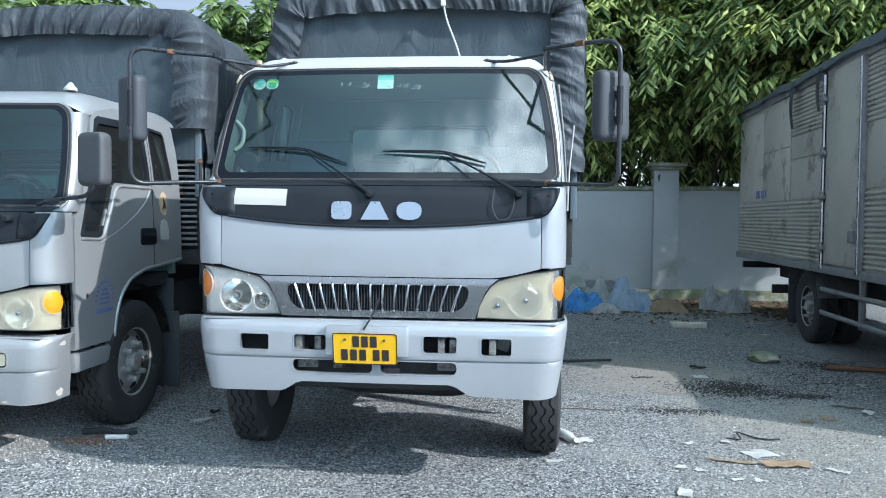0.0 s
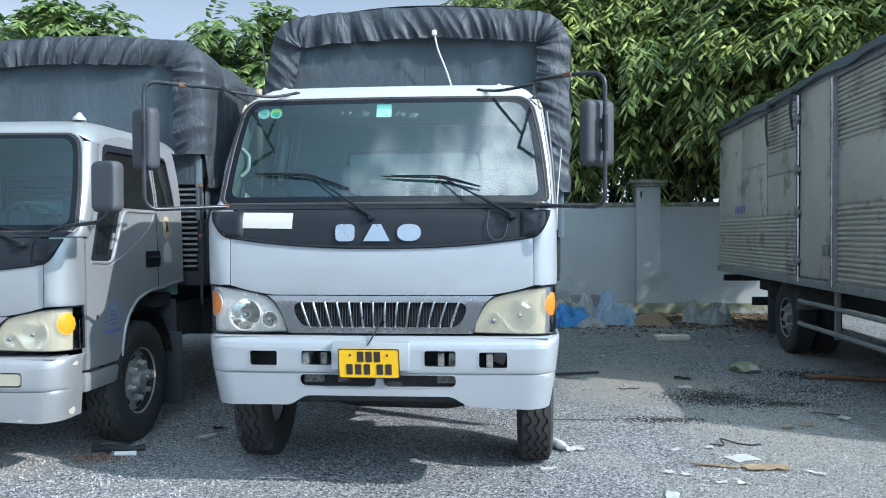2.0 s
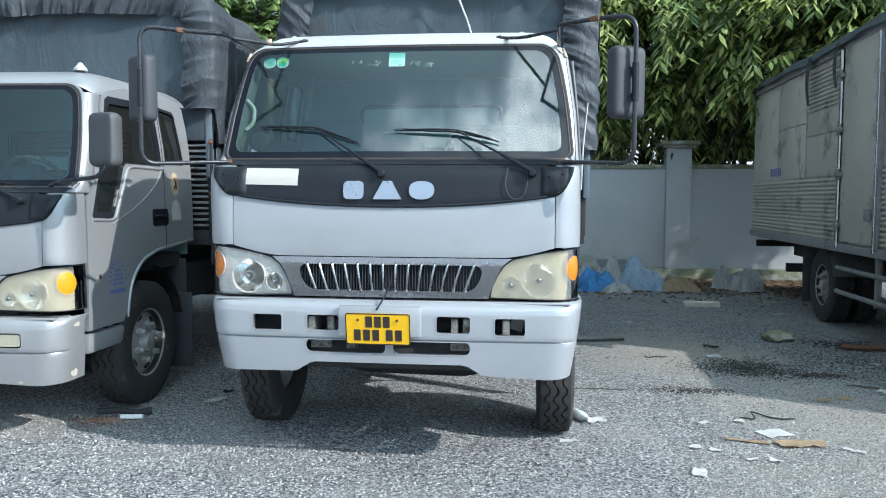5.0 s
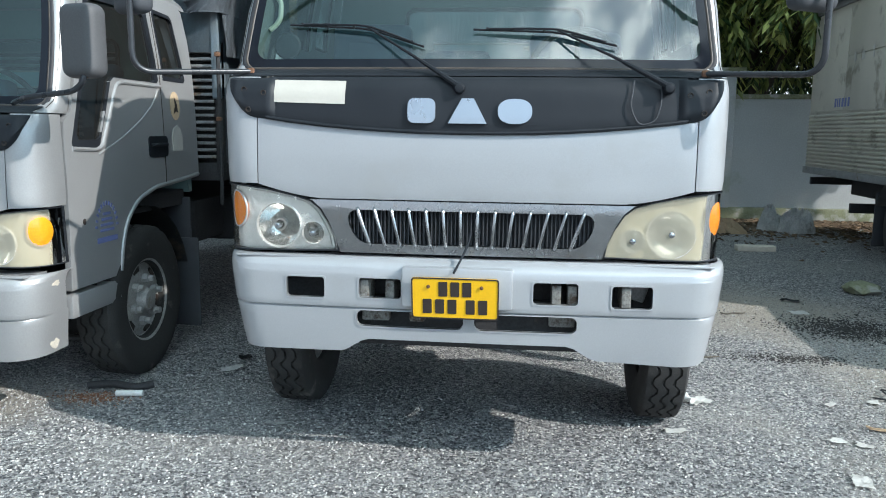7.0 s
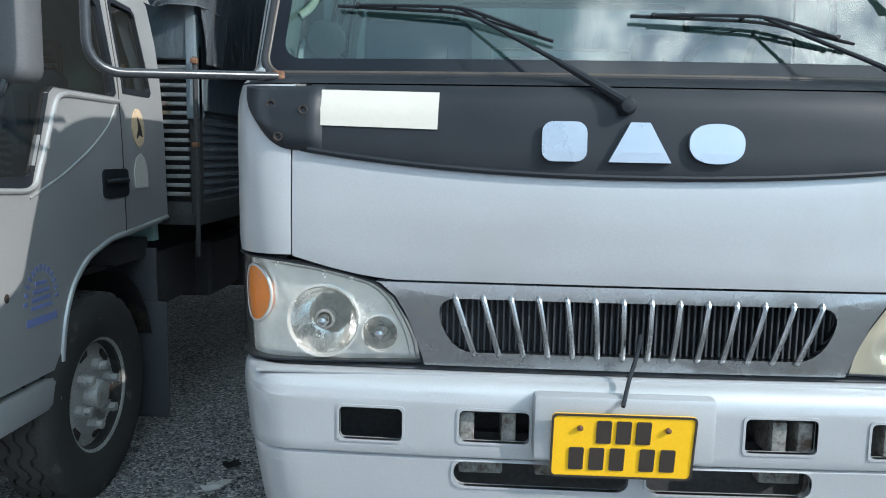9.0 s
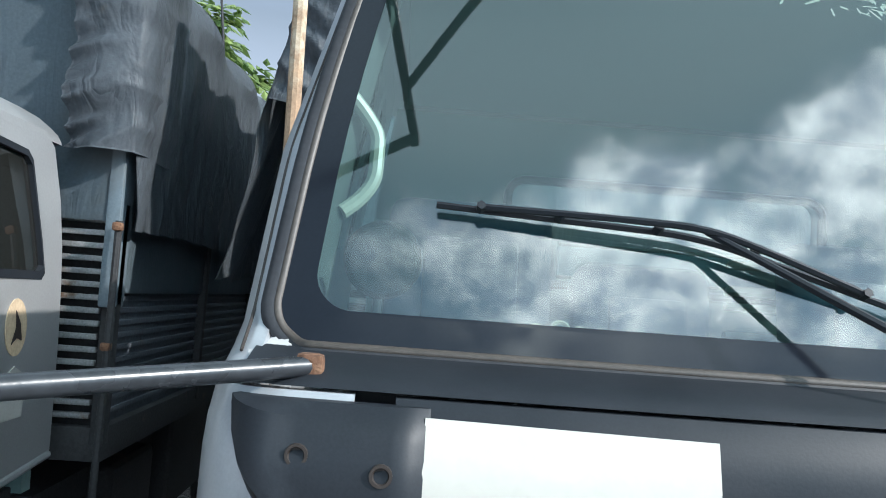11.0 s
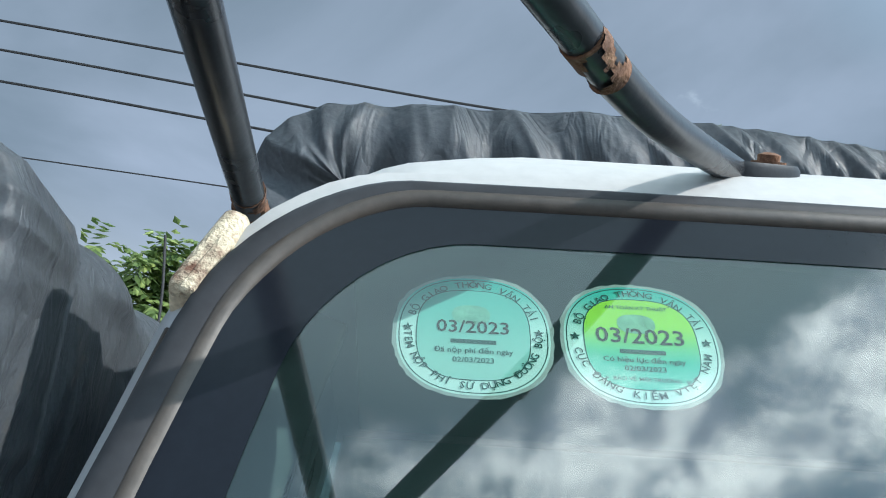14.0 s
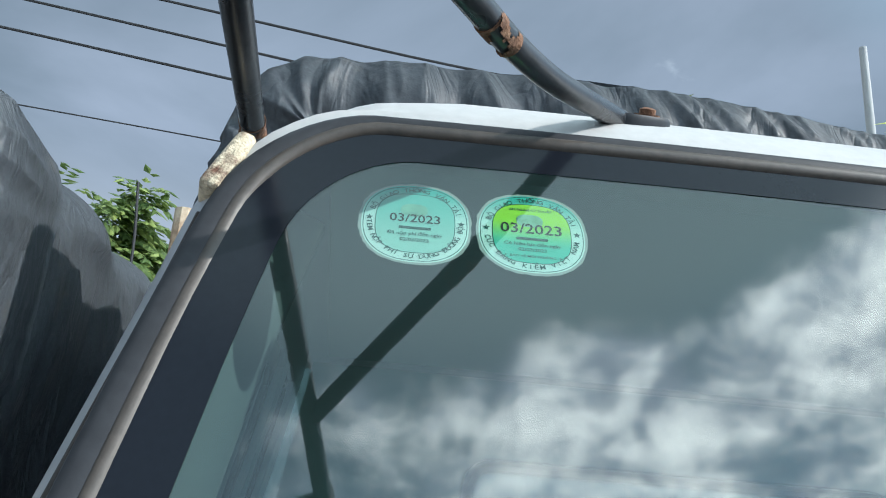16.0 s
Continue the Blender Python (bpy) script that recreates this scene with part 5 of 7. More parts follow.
def tree(place, height, lobes, sprays, seed, leaf, size=0.17, label="leafy green tree behind the yard wall", group="", broad=1.0):
    """Trunk with limbs and a crown of drooping sprays in several uneven lobes (x, y, z, radius)."""
    rng = random.Random(seed)
    t = thing("tree", place, label, "tree", group)
    bm = bmesh.new()
    pts = [Vector((0.06 * math.sin(k * 1.3 + seed), 0.05 * math.cos(k * 1.7), height * 0.62 * k / 5)) for k in range(6)]
    for k in range(5):
        rod(bm, pts[k], pts[k + 1], 0.16 * (1 - 0.13 * k), 0.16 * (1 - 0.13 * (k + 1)), 12)
    part("trunk", bm, BARK, t)
    for x, y, z, r in lobes:
        limb = bmesh.new()
        a = pts[2 + (seed + int(abs(x) * 3)) % 3]
        m = a.lerp(Vector((x, y, z)), 0.55) + Vector((0, 0, 0.2))
        pipe(limb, [a, m, (x, y, z)], 0.045, 8, 0.4, 4)
        part("limb", limb, BARK, t)
    verts, faces = [], []
    total = sum(r * r for *_, r in lobes)
    for x, y, z, r in lobes:
        for _ in range(int(sprays * r * r / total / 15)):
            d = Vector((rng.gauss(0, 1), rng.gauss(0, 1), rng.gauss(0, 1))).normalized()
            depth = rng.uniform(0.7, 1.1) if rng.random() < 0.8 else rng.uniform(0.25, 0.7)
            lump = 1 + 0.30 * noise.noise(d * 2.1 + Vector((seed, x, y)))
            p = Vector((x, y, z)) + Vector((d.x, d.y, d.z * 0.85)) * r * depth * lump
            for _ in range(15):
                w = Vector((d.x, d.y, d.z * 0.3)) + Vector((rng.uniform(-0.8, 0.8), rng.uniform(-0.8, 0.8), rng.uniform(-0.5, 0.45)))
                q = p + Vector((rng.gauss(0, 0.11), rng.gauss(0, 0.11), rng.gauss(0, 0.14))) * size / 0.22
                spray(verts, faces, rng, q, w, rng.uniform(0.45, 0.75) * size / 0.22, rng.randint(5, 7), size * rng.uniform(0.8, 1.1), broad)
    me = bpy.data.meshes.new("crown")
    me.from_pydata([tuple(v) for v in verts], [], faces)
    me.materials.append(leaf)
    crown = new("crown", me)
    crown.parent = t
    crown["kind"] = "stuff"
    return t


def scrap(name, place, w, h, mat, label, category, seed, turn=0.0, crumple=0.02, jag=0.2, n=8):
    """A flat piece of litter with a torn edge, lying crumpled on the ground."""
    rng = random.Random(seed)
    ob = thing(name, place, label, category)
    ob.rotation_euler.z = radians(turn)
    bm = bmesh.new()
    edge = [rng.uniform(1 - jag, 1) for _ in range(4 * n)]

    def fn(u, v, d):
        x, y = (u - 0.5) * w, (v - 0.5) * h
        k = int((math.atan2(y, x) / (2 * math.pi) + 0.5) * 4 * n) % (4 * n)
        f = edge[k] if max(abs(u - 0.5), abs(v - 0.5)) > 0.49 else 1.0
        z = 0.006 + crumple * abs(noise.noise(Vector((x * 9, y * 9, seed)))) + crumple * 0.6 * abs(noise.noise(Vector((x * 23, y * 23, seed))))
        return Vector((x * f, y * f, z))
    grid(bm, n, n, fn)
    bmesh.ops.solidify(bm, geom=bm.faces[:], thickness=0.003)
    part("sheet", bm, mat, ob)
    return ob


def stone_mesh(seed, r, flat=0.6):
    bm = bmesh.new()
    bmesh.ops.create_icosphere(bm, subdivisions=2, radius=r)
    for v in bm.verts:
        v.co *= 1 + 0.35 * noise.noise(v.co * 2.2 / r + Vector((seed, 0, 0)))
        v.co.z *= flat
    return bm


# ---- ground and wall ----
bm = bmesh.new()
grid(bm, 40, 40, lambda u, v, d: Vector(((u - 0.5) * 900, (v - 0.5) * 900, 0)))
ground = part("ground", bm, GRAVEL, None)
tagged(ground, "grey crushed-stone yard with dark oily patches", "ground", kind="structure")

wall = thing("wall_back", (0, 10.6, 0), "grey rendered yard wall with a mossy coping", "wall", kind="structure")
part("wall_face", boxed(0, 0.10, 1.0, 44, 0.20, 2.0, 0.01), CONCRETE, wall)
part("coping", boxed(0, 0.10, 2.04, 44, 0.26, 0.08, 0.02), MOSS, wall)
part("footing", boxed(0, -0.02, 0.10, 44, 0.24, 0.20, 0.02), MOSS, wall)
for px in (3.42,):
    part("pillar", boxed(px, 0.05, 1.2, 0.44, 0.36, 2.4, 0.015), CONCRETE, wall)
    bm = bmesh.new()
    box(bm, px, 0.05, 2.40, 0.56, 0.48, 0.06, 0.012)
    box(bm, px, 0.05, 2.46, 0.68, 0.60, 0.07, 0.015)
    part("pillar_cap", bm, MOSS, wall)

# ---- the silver truck in the middle ----
main = thing("silver_truck", (0.04, 0, 0), "silver light truck with a dark tarpaulin-covered bed", "truck")
make_cab(main, PAINT, -1)
bump_ob, bump_skin = bumper(main, PAINT)
for side in (-1, 1):
    wheel(main, 0.875 if side > 0 else -0.915, 1.01, 0.425, side)
    wheel(main, side * 0.86, 4.9, 0.425, side)
wiper(main, (-0.045, 0.088, 1.568), (-0.767, 0.327, 1.832), (-0.44, 0.294, 1.813), (-0.204, 0.258, 1.738))
wiper(main, (0.722, 0.088, 1.572), (-0.010, 0.276, 1.806), (0.32, 0.276, 1.795), (0.548, 0.266, 1.742))
bm = bmesh.new()
pipe(bm, [(0.60, 0.10, 1.60), (0.585, 0.075, 1.50), (0.62, 0.075, 1.435), (0.68, 0.08, 1.45), (0.70, 0.085, 1.52), (0.70, 0.10, 1.58)], 0.003, 6, 0.05, 6)
part("washer_hose", bm, BLACK_SOFT, main)

# number plate on its pad
part("plate_pad", boxed(-0.035, -0.002, 0.822, 0.42, 0.05, 0.155, 0.012), PAINT, bump_ob)
tilt = Matrix.Rotation(radians(10), 4, "X")
plate_m = Matrix.Translation((-0.04, -0.034, 0.785)) @ tilt
bm = sheet(rounded(-0.165, -0.0825, 0.165, 0.0825, 0.012), [], lambda u, v, d: plate_m @ Vector((u, d, v)), 0.004)
plate_ob = part("number_plate", bm, YELLOW, bump_ob, "yellow two-line number plate with black bars")
bm = sheet(rounded(-0.165, -0.0825, 0.165, 0.0825, 0.012), [rounded(-0.160, -0.0775, 0.160, 0.0775, 0.010)], lambda u, v, d: plate_m @ Vector((u, d - 0.002, v)), 0.003)
part("plate_border", bm, INK, plate_ob)
for u, v, w in ((-0.045, 0.038, 0.034), (0.0, 0.038, 0.034), (0.045, 0.038, 0.034), (-0.105, -0.032, 0.034), (-0.058, -0.032, 0.034), (-0.011, -0.032, 0.034), (0.058, -0.032, 0.034), (0.105, -0.032, 0.034)):
    part("plate_bar", sheet(rounded(u - w / 2, v - 0.029, u + w / 2, v + 0.029, 0.004), [], lambda u_, v_, d: plate_m @ Vector((u_, d - 0.0025, v_)), 0.002), INK, plate_ob)
for u in (-0.10, 0.10):
    bm = bmesh.new()
    lathe(bm, [(0.007, 0.0), (0.007, 0.004), (0.003, 0.006)], 12, plate_m @ Matrix.Translation((u, -0.002, 0.048)) @ Matrix.Rotation(radians(-90), 4, "Z"))
    part("plate_screw", bm, RUST, plate_ob)

# badge: three plain bright shapes
z0, z1 = 1.437, 1.530
shapes = (rounded(-0.24, z0, -0.135, z1, 0.025), [(-0.085, z0), (0.06, z0), (0.01, z1), (-0.035, z1)], oval(0.165, (z0 + z1) / 2, 0.064, (z1 - z0) / 2, 32, 2.4))
for outline in shapes:
    part("badge_shape", sheet(outline, [], lambda s, z, d: plan(s, z, d - 0.017), 0.012, [-0.2 + 0.03 * k for k in range(15)], [1.46, 1.48, 1.5]), BRIGHT, main, "bright silver badge shape", 0)
part("white_tape", sheet([(-0.775, 1.512), (-0.487, 1.506), (-0.484, 1.594), (-0.770, 1.598)], [], lambda s, z, d: plan(s, z, d - 0.0075), 0.002, [-0.75 + 0.03 * k for k in range(10)], [1.53, 1.55, 1.57]), WHITE_TAPE, main, "blank white tape patch")


def mirror_arm(truck, side):
    """Bent tube arm on the roof edge, a brace from the pillar top to the knob, and the hoop that holds the mirror."""
    k = side
    if k < 0:
        foot_at, knob, brace_at, crown, wide, low_at = Vector((-0.603, 0.537, 2.331)), Vector((-0.872, 0.092, 2.287)), Vector((-0.890, 0.580, 2.298)), Vector((-1.064, 0.0, 2.290)), 1.240, Vector((-0.893, 0.190, 1.634))
    else:
        foot_at, knob, brace_at, crown, wide, low_at = Vector((0.560, 0.537, 2.331)), Vector((0.845, 0.090, 2.300)), Vector((0.862, 0.560, 2.290)), Vector((1.010, -0.02, 2.300)), 1.195, Vector((0.868, 0.170, 1.630))
    weld = brace_at.lerp(knob, 0.77)
    elbow = Vector((k * 0.704, 0.417, 2.291)) if k < 0 else Vector((0.660, 0.410, 2.305))

    def along(f):
        return foot_at.lerp(elbow, f / 0.35) if f < 0.35 else elbow.lerp(weld, (f - 0.35) / 0.65)
    bm = bmesh.new()
    pipe(bm, [foot_at, foot_at.lerp(elbow, 0.25), elbow, weld], 0.0086, 18, 0.07, 8)
    arm = part("mirror_arm", bm, TUBE, truck, "black tubular mirror arm with rust spots")
    bm = bmesh.new()
    pipe(bm, [knob, crown, (k * wide, -0.09, 2.300), (k * wide, -0.09, 1.61), low_at], 0.0112, 14, 0.08, 8)
    part("mirror_hoop", bm, TUBE, arm)
    bm = bmesh.new()
    pipe(bm, [brace_at, brace_at.lerp(knob, 0.5), knob], 0.0097, 16, 0.03, 4)
    part("brace", bm, TUBE, arm)
    bm = bmesh.new()
    box(bm, knob.x, knob.y, knob.z, 0.020, 0.030, 0.026, 0.007)
    part("knob", bm, BLACK, arm)
    bm = bmesh.new()
    box(bm, crown.x, crown.y, crown.z, 0.05, 0.024, 0.026, 0.008, Matrix.Rotation(radians(k * -38), 4, "Z"))
    part("rusty_joint", bm, RUST, arm)
    rust_foot = bmesh.new()
    pipe(rust_foot, [brace_at.lerp(knob, 0.006 * i) for i in range(9)], 0.0102, 16, 0.001, 1)
    for v in rust_foot.verts:
        v.co += Vector((1, 1, 1)) * 0.0016 * noise.noise(v.co * 110)
    bare = [f for f in rust_foot.faces if noise.noise(f.calc_center_median() * 90) < -0.05]
    bmesh.ops.delete(rust_foot, geom=bare, context="FACES")
    part("rust_scab", rust_foot, RUST, arm)
    lay = Matrix.Rotation(radians(28), 4, "X") @ Matrix.Rotation(radians(k * -22), 4, "Z")
    at = foot_at + Vector((-k * 0.017, 0.004, 0.005))
    foot = bmesh.new()
    place = Matrix.Translation(at) @ lay
    tongue = [(0.030 * math.copysign(abs(math.cos(a)) ** 0.7, math.cos(a)), 0.016 * math.sin(a)) for a in [2 * math.pi * i / 28 for i in range(28)]]
    for height, grow in ((-0.007, 1.0), (0.001, 1.0), (0.004, 0.92)):
        ring = [foot.verts.new(place @ Vector((u * grow, v * grow, height))) for u, v in tongue]
        if height > -0.007:
            for i in range(28):
                foot.faces.new((last_ring[i], last_ring[(i + 1) % 28], ring[(i + 1) % 28], ring[i]))
        last_ring = ring
    foot.faces.new(last_ring)
    part("arm_foot", foot, BLACK, arm)
    bolt = bmesh.new()
    lathe(bolt, [(0.0105, 0.003), (0.0105, 0.0055), (0.0068, 0.0055), (0.0068, 0.0095), (0.003, 0.011)], 12, Matrix.Translation(at) @ lay @ Matrix.Translation((-k * 0.008, 0, 0)) @ Matrix.Rotation(radians(-90), 4, "Y"))
    part("bolt", bolt, RUST, arm)
    foot2 = bmesh.new()
    box(foot2, brace_at.x, brace_at.y + 0.002, brace_at.z - 0.002, 0.022, 0.024, 0.010, 0.004)
    part("brace_foot", foot2, RUST, arm)
    low = bmesh.new()
    box(low, low_at.x, low_at.y, low_at.z, 0.03, 0.022, 0.028, 0.007)
    part("lower_foot", low, RUST, arm)
    scab = bmesh.new()
    pipe(scab, [along(0.43 + 0.005 * i) + Vector((0, 0, -0.0004)) for i in range(14)], 0.0090, 24, 0.001, 1)
    for v in scab.verts:
        v.co += Vector((0, -0.5, -0.4)) * 0.0026 * noise.noise(v.co * 95) + Vector((0, 0, -0.0006))
    bare = [f for f in scab.faces if noise.noise(f.calc_center_median() * 100 + Vector((k, 0, 0))) < 0.0]
    bmesh.ops.delete(scab, geom=bare, context="FACES")
    part("rust_scab", scab, RUST, arm)
    head_turn = Matrix.Rotation(radians(k * 30), 4, "Z")
    mid = Vector((k * (wide + (0.020 if k < 0 else -0.035)), -0.025, 1.995))
    bm = boxed(mid.x, mid.y, mid.z, 0.165 if k < 0 else 0.185, 0.085, 0.34, 0.040, head_turn, 5)
    head = part("mirror_head", bm, BLACK_SOFT, arm, "black plastic mirror housing")
    shift = head_turn @ Vector((0, 0.0405, 0))
    bm = boxed(mid.x + shift.x, mid.y + shift.y, mid.z, 0.085, 0.006, 0.25, 0.002, head_turn)
    part("mirror_glass", bm, REFLECT, head)
    clamp = bmesh.new()
    rod(clamp, (k * wide, -0.09, 1.90), (k * wide, -0.09, 2.08), 0.016, None, 14)
    box(clamp, k * wide, -0.076, 2.05, 0.030, 0.035, 0.03, 0.006)
    box(clamp, k * wide, -0.076, 1.93, 0.030, 0.035, 0.03, 0.006)
    part("clamp", clamp, BLACK, head)
    return arm


for side in (-1, 1):
    mirror_arm(main, side)
    bm = bmesh.new()
    lathe(bm, [(0.038, -0.01), (0.038, 0.006), (0.022, 0.028), (0.014, 0.040), (0.005, 0.044)], 18, Matrix.Translation((0.65 if side > 0 else -0.78, 1.0, 2.418)) @ Matrix.Rotation(radians(-90), 4, "Y"))
    part("roof_lamp", bm, LAMP_WHITE, main, "small white roof lamp")
    lamp_turn = Matrix.Rotation(radians(side * -20), 4, "Y") @ Matrix.Rotation(radians(-22), 4, "X")
    bm = boxed(side * 0.893, 0.514, 2.238, 0.0150, 0.030, 0.058, 0.0070, lamp_turn, 5)
    lamp_ob = part("corner_lamp", bm, PEEL, main, "white corner lamp with peeling cream paint")
    bm = boxed(side * 0.891, 0.500, 2.232, 0.010, 0.010, 0.040, 0.0045, lamp_turn, 3)
    for v in bm.verts:
        v.co += Vector((1, 0.5, 1)) * 0.0012 * noise.noise(v.co * 140)
    part("peeling_face", bm, PEEL, lamp_ob)

cover(main, 1.165, 2.07, 6.8, 3.205, 1.75, 0.26, 1, 2.36, 1.80, 0.24, 0.13)
load_bed(main, 1.13, 2.14, 6.8, 1.16, 1.80, 12)
bm = bmesh.new()
pipe(bm, [(-1.16, 1.68, 1.15), (-1.165, 1.67, 1.9), (-1.175, 1.66, 2.585)], 0.022, 10, 0.1, 3)
part("bed_corner_post", bm, WOOD, main, "rusty corner post of the bed")
bm = bmesh.new()
pipe(bm, [(0.14, 1.97, 3.06), (0.16, 2.0, 2.95), (0.24, 2.03, 2.75), (0.29, 2.04, 2.58), (0.33, 2.05, 2.4)], 0.007, 6, 0.05, 3)
box(bm, 0.14, 1.965, 3.06, 0.035, 0.03, 0.045, 0.01)
part("tie_rope", bm, ROPE, main, "white tie rope on the cover")
bm = bmesh.new()
pipe(bm, [(0.94, 0.66, 2.22), (0.975, 0.72, 1.95), (1.01, 0.86, 1.60)], 0.008, 8, 0.1, 3)
part("tie_rod", bm, STEEL, main)
bm = bmesh.new()
pipe(bm, [(1.07, 1.2, 2.05), (1.03, 1.0, 1.75), (1.02, 0.95, 1.5)], 0.006, 8, 0.1, 3)
part("tie_rod", bm, STEEL, main)


# windscreen stickers, on the inside of the glass
def on_screen(cx, cz, squash=1.0):
    o = plan(cx, cz, 0.006)
    ex = (plan(cx + 0.01, cz, 0.006) - plan(cx - 0.01, cz, 0.006)).normalized()
    ez = (plan(cx, cz + 0.01, 0.006) - plan(cx, cz - 0.01, 0.006)).normalized()
    n = ex.cross(ez).normalized()
    if n.y < 0:
        n = -n
    return lambda u, v, d: o + ex * u + ez * v * squash + n * d


def writing(parent, text, size, at, mat, turn=0.0, bend=None):
    """Writing laid on at(u, v, d); bend = (radius_u, radius_v, middle angle, degrees a letter, +1 top or -1 bottom)."""
    bm = bmesh.new()
    items = []
    if bend:
        ru, rv, mid_a, step, sense = bend
        for i, ch in enumerate(text):
            a = mid_a - sense * (i - (len(text) - 1) / 2) * step
            items.append((ch, ru * math.cos(radians(a)), rv * math.sin(radians(a)), a - 90 if sense > 0 else a + 90))
    else:
        items.append((text, 0.0, 0.0, turn))
    for ch, u, v, a in items:
        if ch == " ":
            continue
        me = letters(ch, size)
        c, s = math.cos(radians(a)), math.sin(radians(a))
        base = [bm.verts.new(at(u + p.co.x * c - p.co.y * s, v + p.co.x * s + p.co.y * c, -0.0001)) for p in me.vertices]
        for f in me.polygons:
            try:
                bm.faces.new([base[k] for k in f.vertices])
            except ValueError:
                pass
        bpy.data.meshes.remove(me)
    return part("writing", bm, mat, parent, smooth=0)


def print_material(name, low, high, at0, at1):
    """Printed paper whose ink runs from one colour at the foot to another at the head."""
    m = material(name, low, 0.5, 0.0, 0.05, 30.0, 300.0, 0.0)
    t = m.node_tree
    where = t.nodes.new("ShaderNodeTexCoord")
    axes = t.nodes.new("ShaderNodeSeparateXYZ")
    t.links.new(where.outputs["Generated"], axes.inputs[0])
    step_ = t.nodes.new("ShaderNodeMapRange")
    step_.interpolation_type = "SMOOTHSTEP"
    step_.inputs["From Min"].default_value, step_.inputs["From Max"].default_value = at0, at1
    t.links.new(axes.outputs["Z"], step_.inputs["Value"])
    mix = t.nodes.new("ShaderNodeMix")
    mix.data_type = "RGBA"
    mix.inputs["A"].default_value, mix.inputs["B"].default_value = (*low, 1), (*high, 1)
    t.links.new(step_.outputs[0], mix.inputs["Factor"])
    t.links.new(mix.outputs["Result"], t.nodes["Principled BSDF"].inputs["Base Color"])
    return m


MINT = print_material("mint_paper", (0.80, 0.90, 0.84), (0.06, 0.55, 0.46), 0.45, 1.0)
TEAL = print_material("teal_print", (0.42, 0.66, 0.58), (0.20, 0.58, 0.50), 0.1, 1.0)
LIME = print_material("lime_print", (0.10, 0.58, 0.44), (0.48, 0.80, 0.05), 0.25, 0.75)
GREEN_INK = material("dark_green_ink", (0.01, 0.075, 0.06), 0.6, 0.0, 0.1, 60.0, 300.0, 0.0)
SILVERED = material("hologram_patch", (0.35, 0.55, 0.42), 0.35, 0.3, 0.25, 90.0, 300.0, 0.1)


def round_sticker(name, cx, lower, field, lines, label, step):
    st = thing(name, (0.04, 0, 0), label, "sticker", "inspection stickers")
    at0 = on_screen(cx, 2.205, 0.90)
    lift = lambda k: (lambda u, v, d: at0(u, v, d * 0.2 - 0.00007 * k))
    rng = random.Random(name)
    edge = [(u * (1 + rng.uniform(-0.012, 0.02)), v * (1 + rng.uniform(-0.012, 0.02))) for u, v in oval(0, 0, 0.0365, 0.0365, 72, 2.35)]
    part("paper", sheet([(u * 1.02, v * 1.02) for u, v in edge], [], lift(-1), 0.0003), LAMP_WHITE, st)
    part("print_ring", sheet(oval(0, 0, 0.0355, 0.0355, 72, 2.35), [], lift(0), 0.0003), MINT, st)
    part("ring_line", sheet(oval(0, 0, 0.0345, 0.0345, 48, 2.35), [oval(0, 0, 0.0340, 0.0340, 48, 2.35)], lift(1), 0.0002), GREEN_INK, st)
    part("field", sheet(oval(0, 0, 0.0260, 0.0270, 48, 2.8), [], lift(2), 0.0002), field, st)
    part("field_line", sheet(oval(0, 0, 0.0265, 0.0275, 48, 2.8), [oval(0, 0, 0.0260, 0.0270, 48, 2.8)], lift(2), 0.0002), GREEN_INK, st)
    part("hologram", sheet(oval(-0.001, 0.0115, 0.009, 0.006, 20, 2.5), [], lift(4), 0.0002), SILVERED, st)
    at = lift(5)
    writing(st, "BỘ GIAO THÔNG VẬN TẢI", 0.0054, at, GREEN_INK, bend=(0.0303, 0.0308, 90, 6.9, 1))
    writing(st, lower, 0.0052, at, GREEN_INK, bend=(0.0303, 0.0308, 270, step, -1))
    for k in (-1, 1):
        star = [((0.0026 if i % 2 == 0 else 0.0011) * math.sin(math.pi * i / 5) + k * 0.0303, (0.0026 if i % 2 == 0 else 0.0011) * math.cos(math.pi * i / 5) + 0.002) for i in range(10)]
        part("star", sheet(star, [], at, 0.0002), GREEN_INK, st)
    for text, size, v in lines:
        if text is None:
            part("plain_bar", sheet(rounded(-0.0105, v - 0.0012, 0.0105, v + 0.0012, 0.0004), [], at, 0.0002), GREEN_INK, st)
        else:
            writing(st, text, size, lambda u, w, d, v=v: at(u, w + v, d), GREEN_INK if size < 0.007 else INK)
    return st


round_sticker("road_fee_sticker", -0.763, "TEM NỘP PHÍ SỬ DỤNG ĐƯỜNG BỘ", TEAL,
              [("03/2023", 0.0105, 0.0035), (None, 0, -0.0050), ("Đã nộp phí đến ngày", 0.0042, -0.0105), ("02/03/2023", 0.0042, -0.0160)],
              "round mint road-fee sticker inside the windscreen", 6.4)
round_sticker("inspection_sticker", -0.686, "CỤC ĐĂNG KIỂM VIỆT NAM", LIME,
              [("AN TOÀN KỸ THUẬT", 0.0030, 0.0215), ("03/2023", 0.0128, 0.0035), (None, 0, -0.0055), ("Có hiệu lực đến ngày", 0.0042, -0.0105), ("02/03/2023", 0.0042, -0.0155), ("BẢO VỆ MÔI TRƯỜNG", 0.0030, -0.0215)],
              "round lime and mint inspection sticker inside the windscreen", 7.4)
sq = thing("insurance_sticker", (0.04, 0, 0), "square mint and teal paper sticker inside the windscreen", "sticker", "inspection stickers")
at = on_screen(-0.026, 2.207)
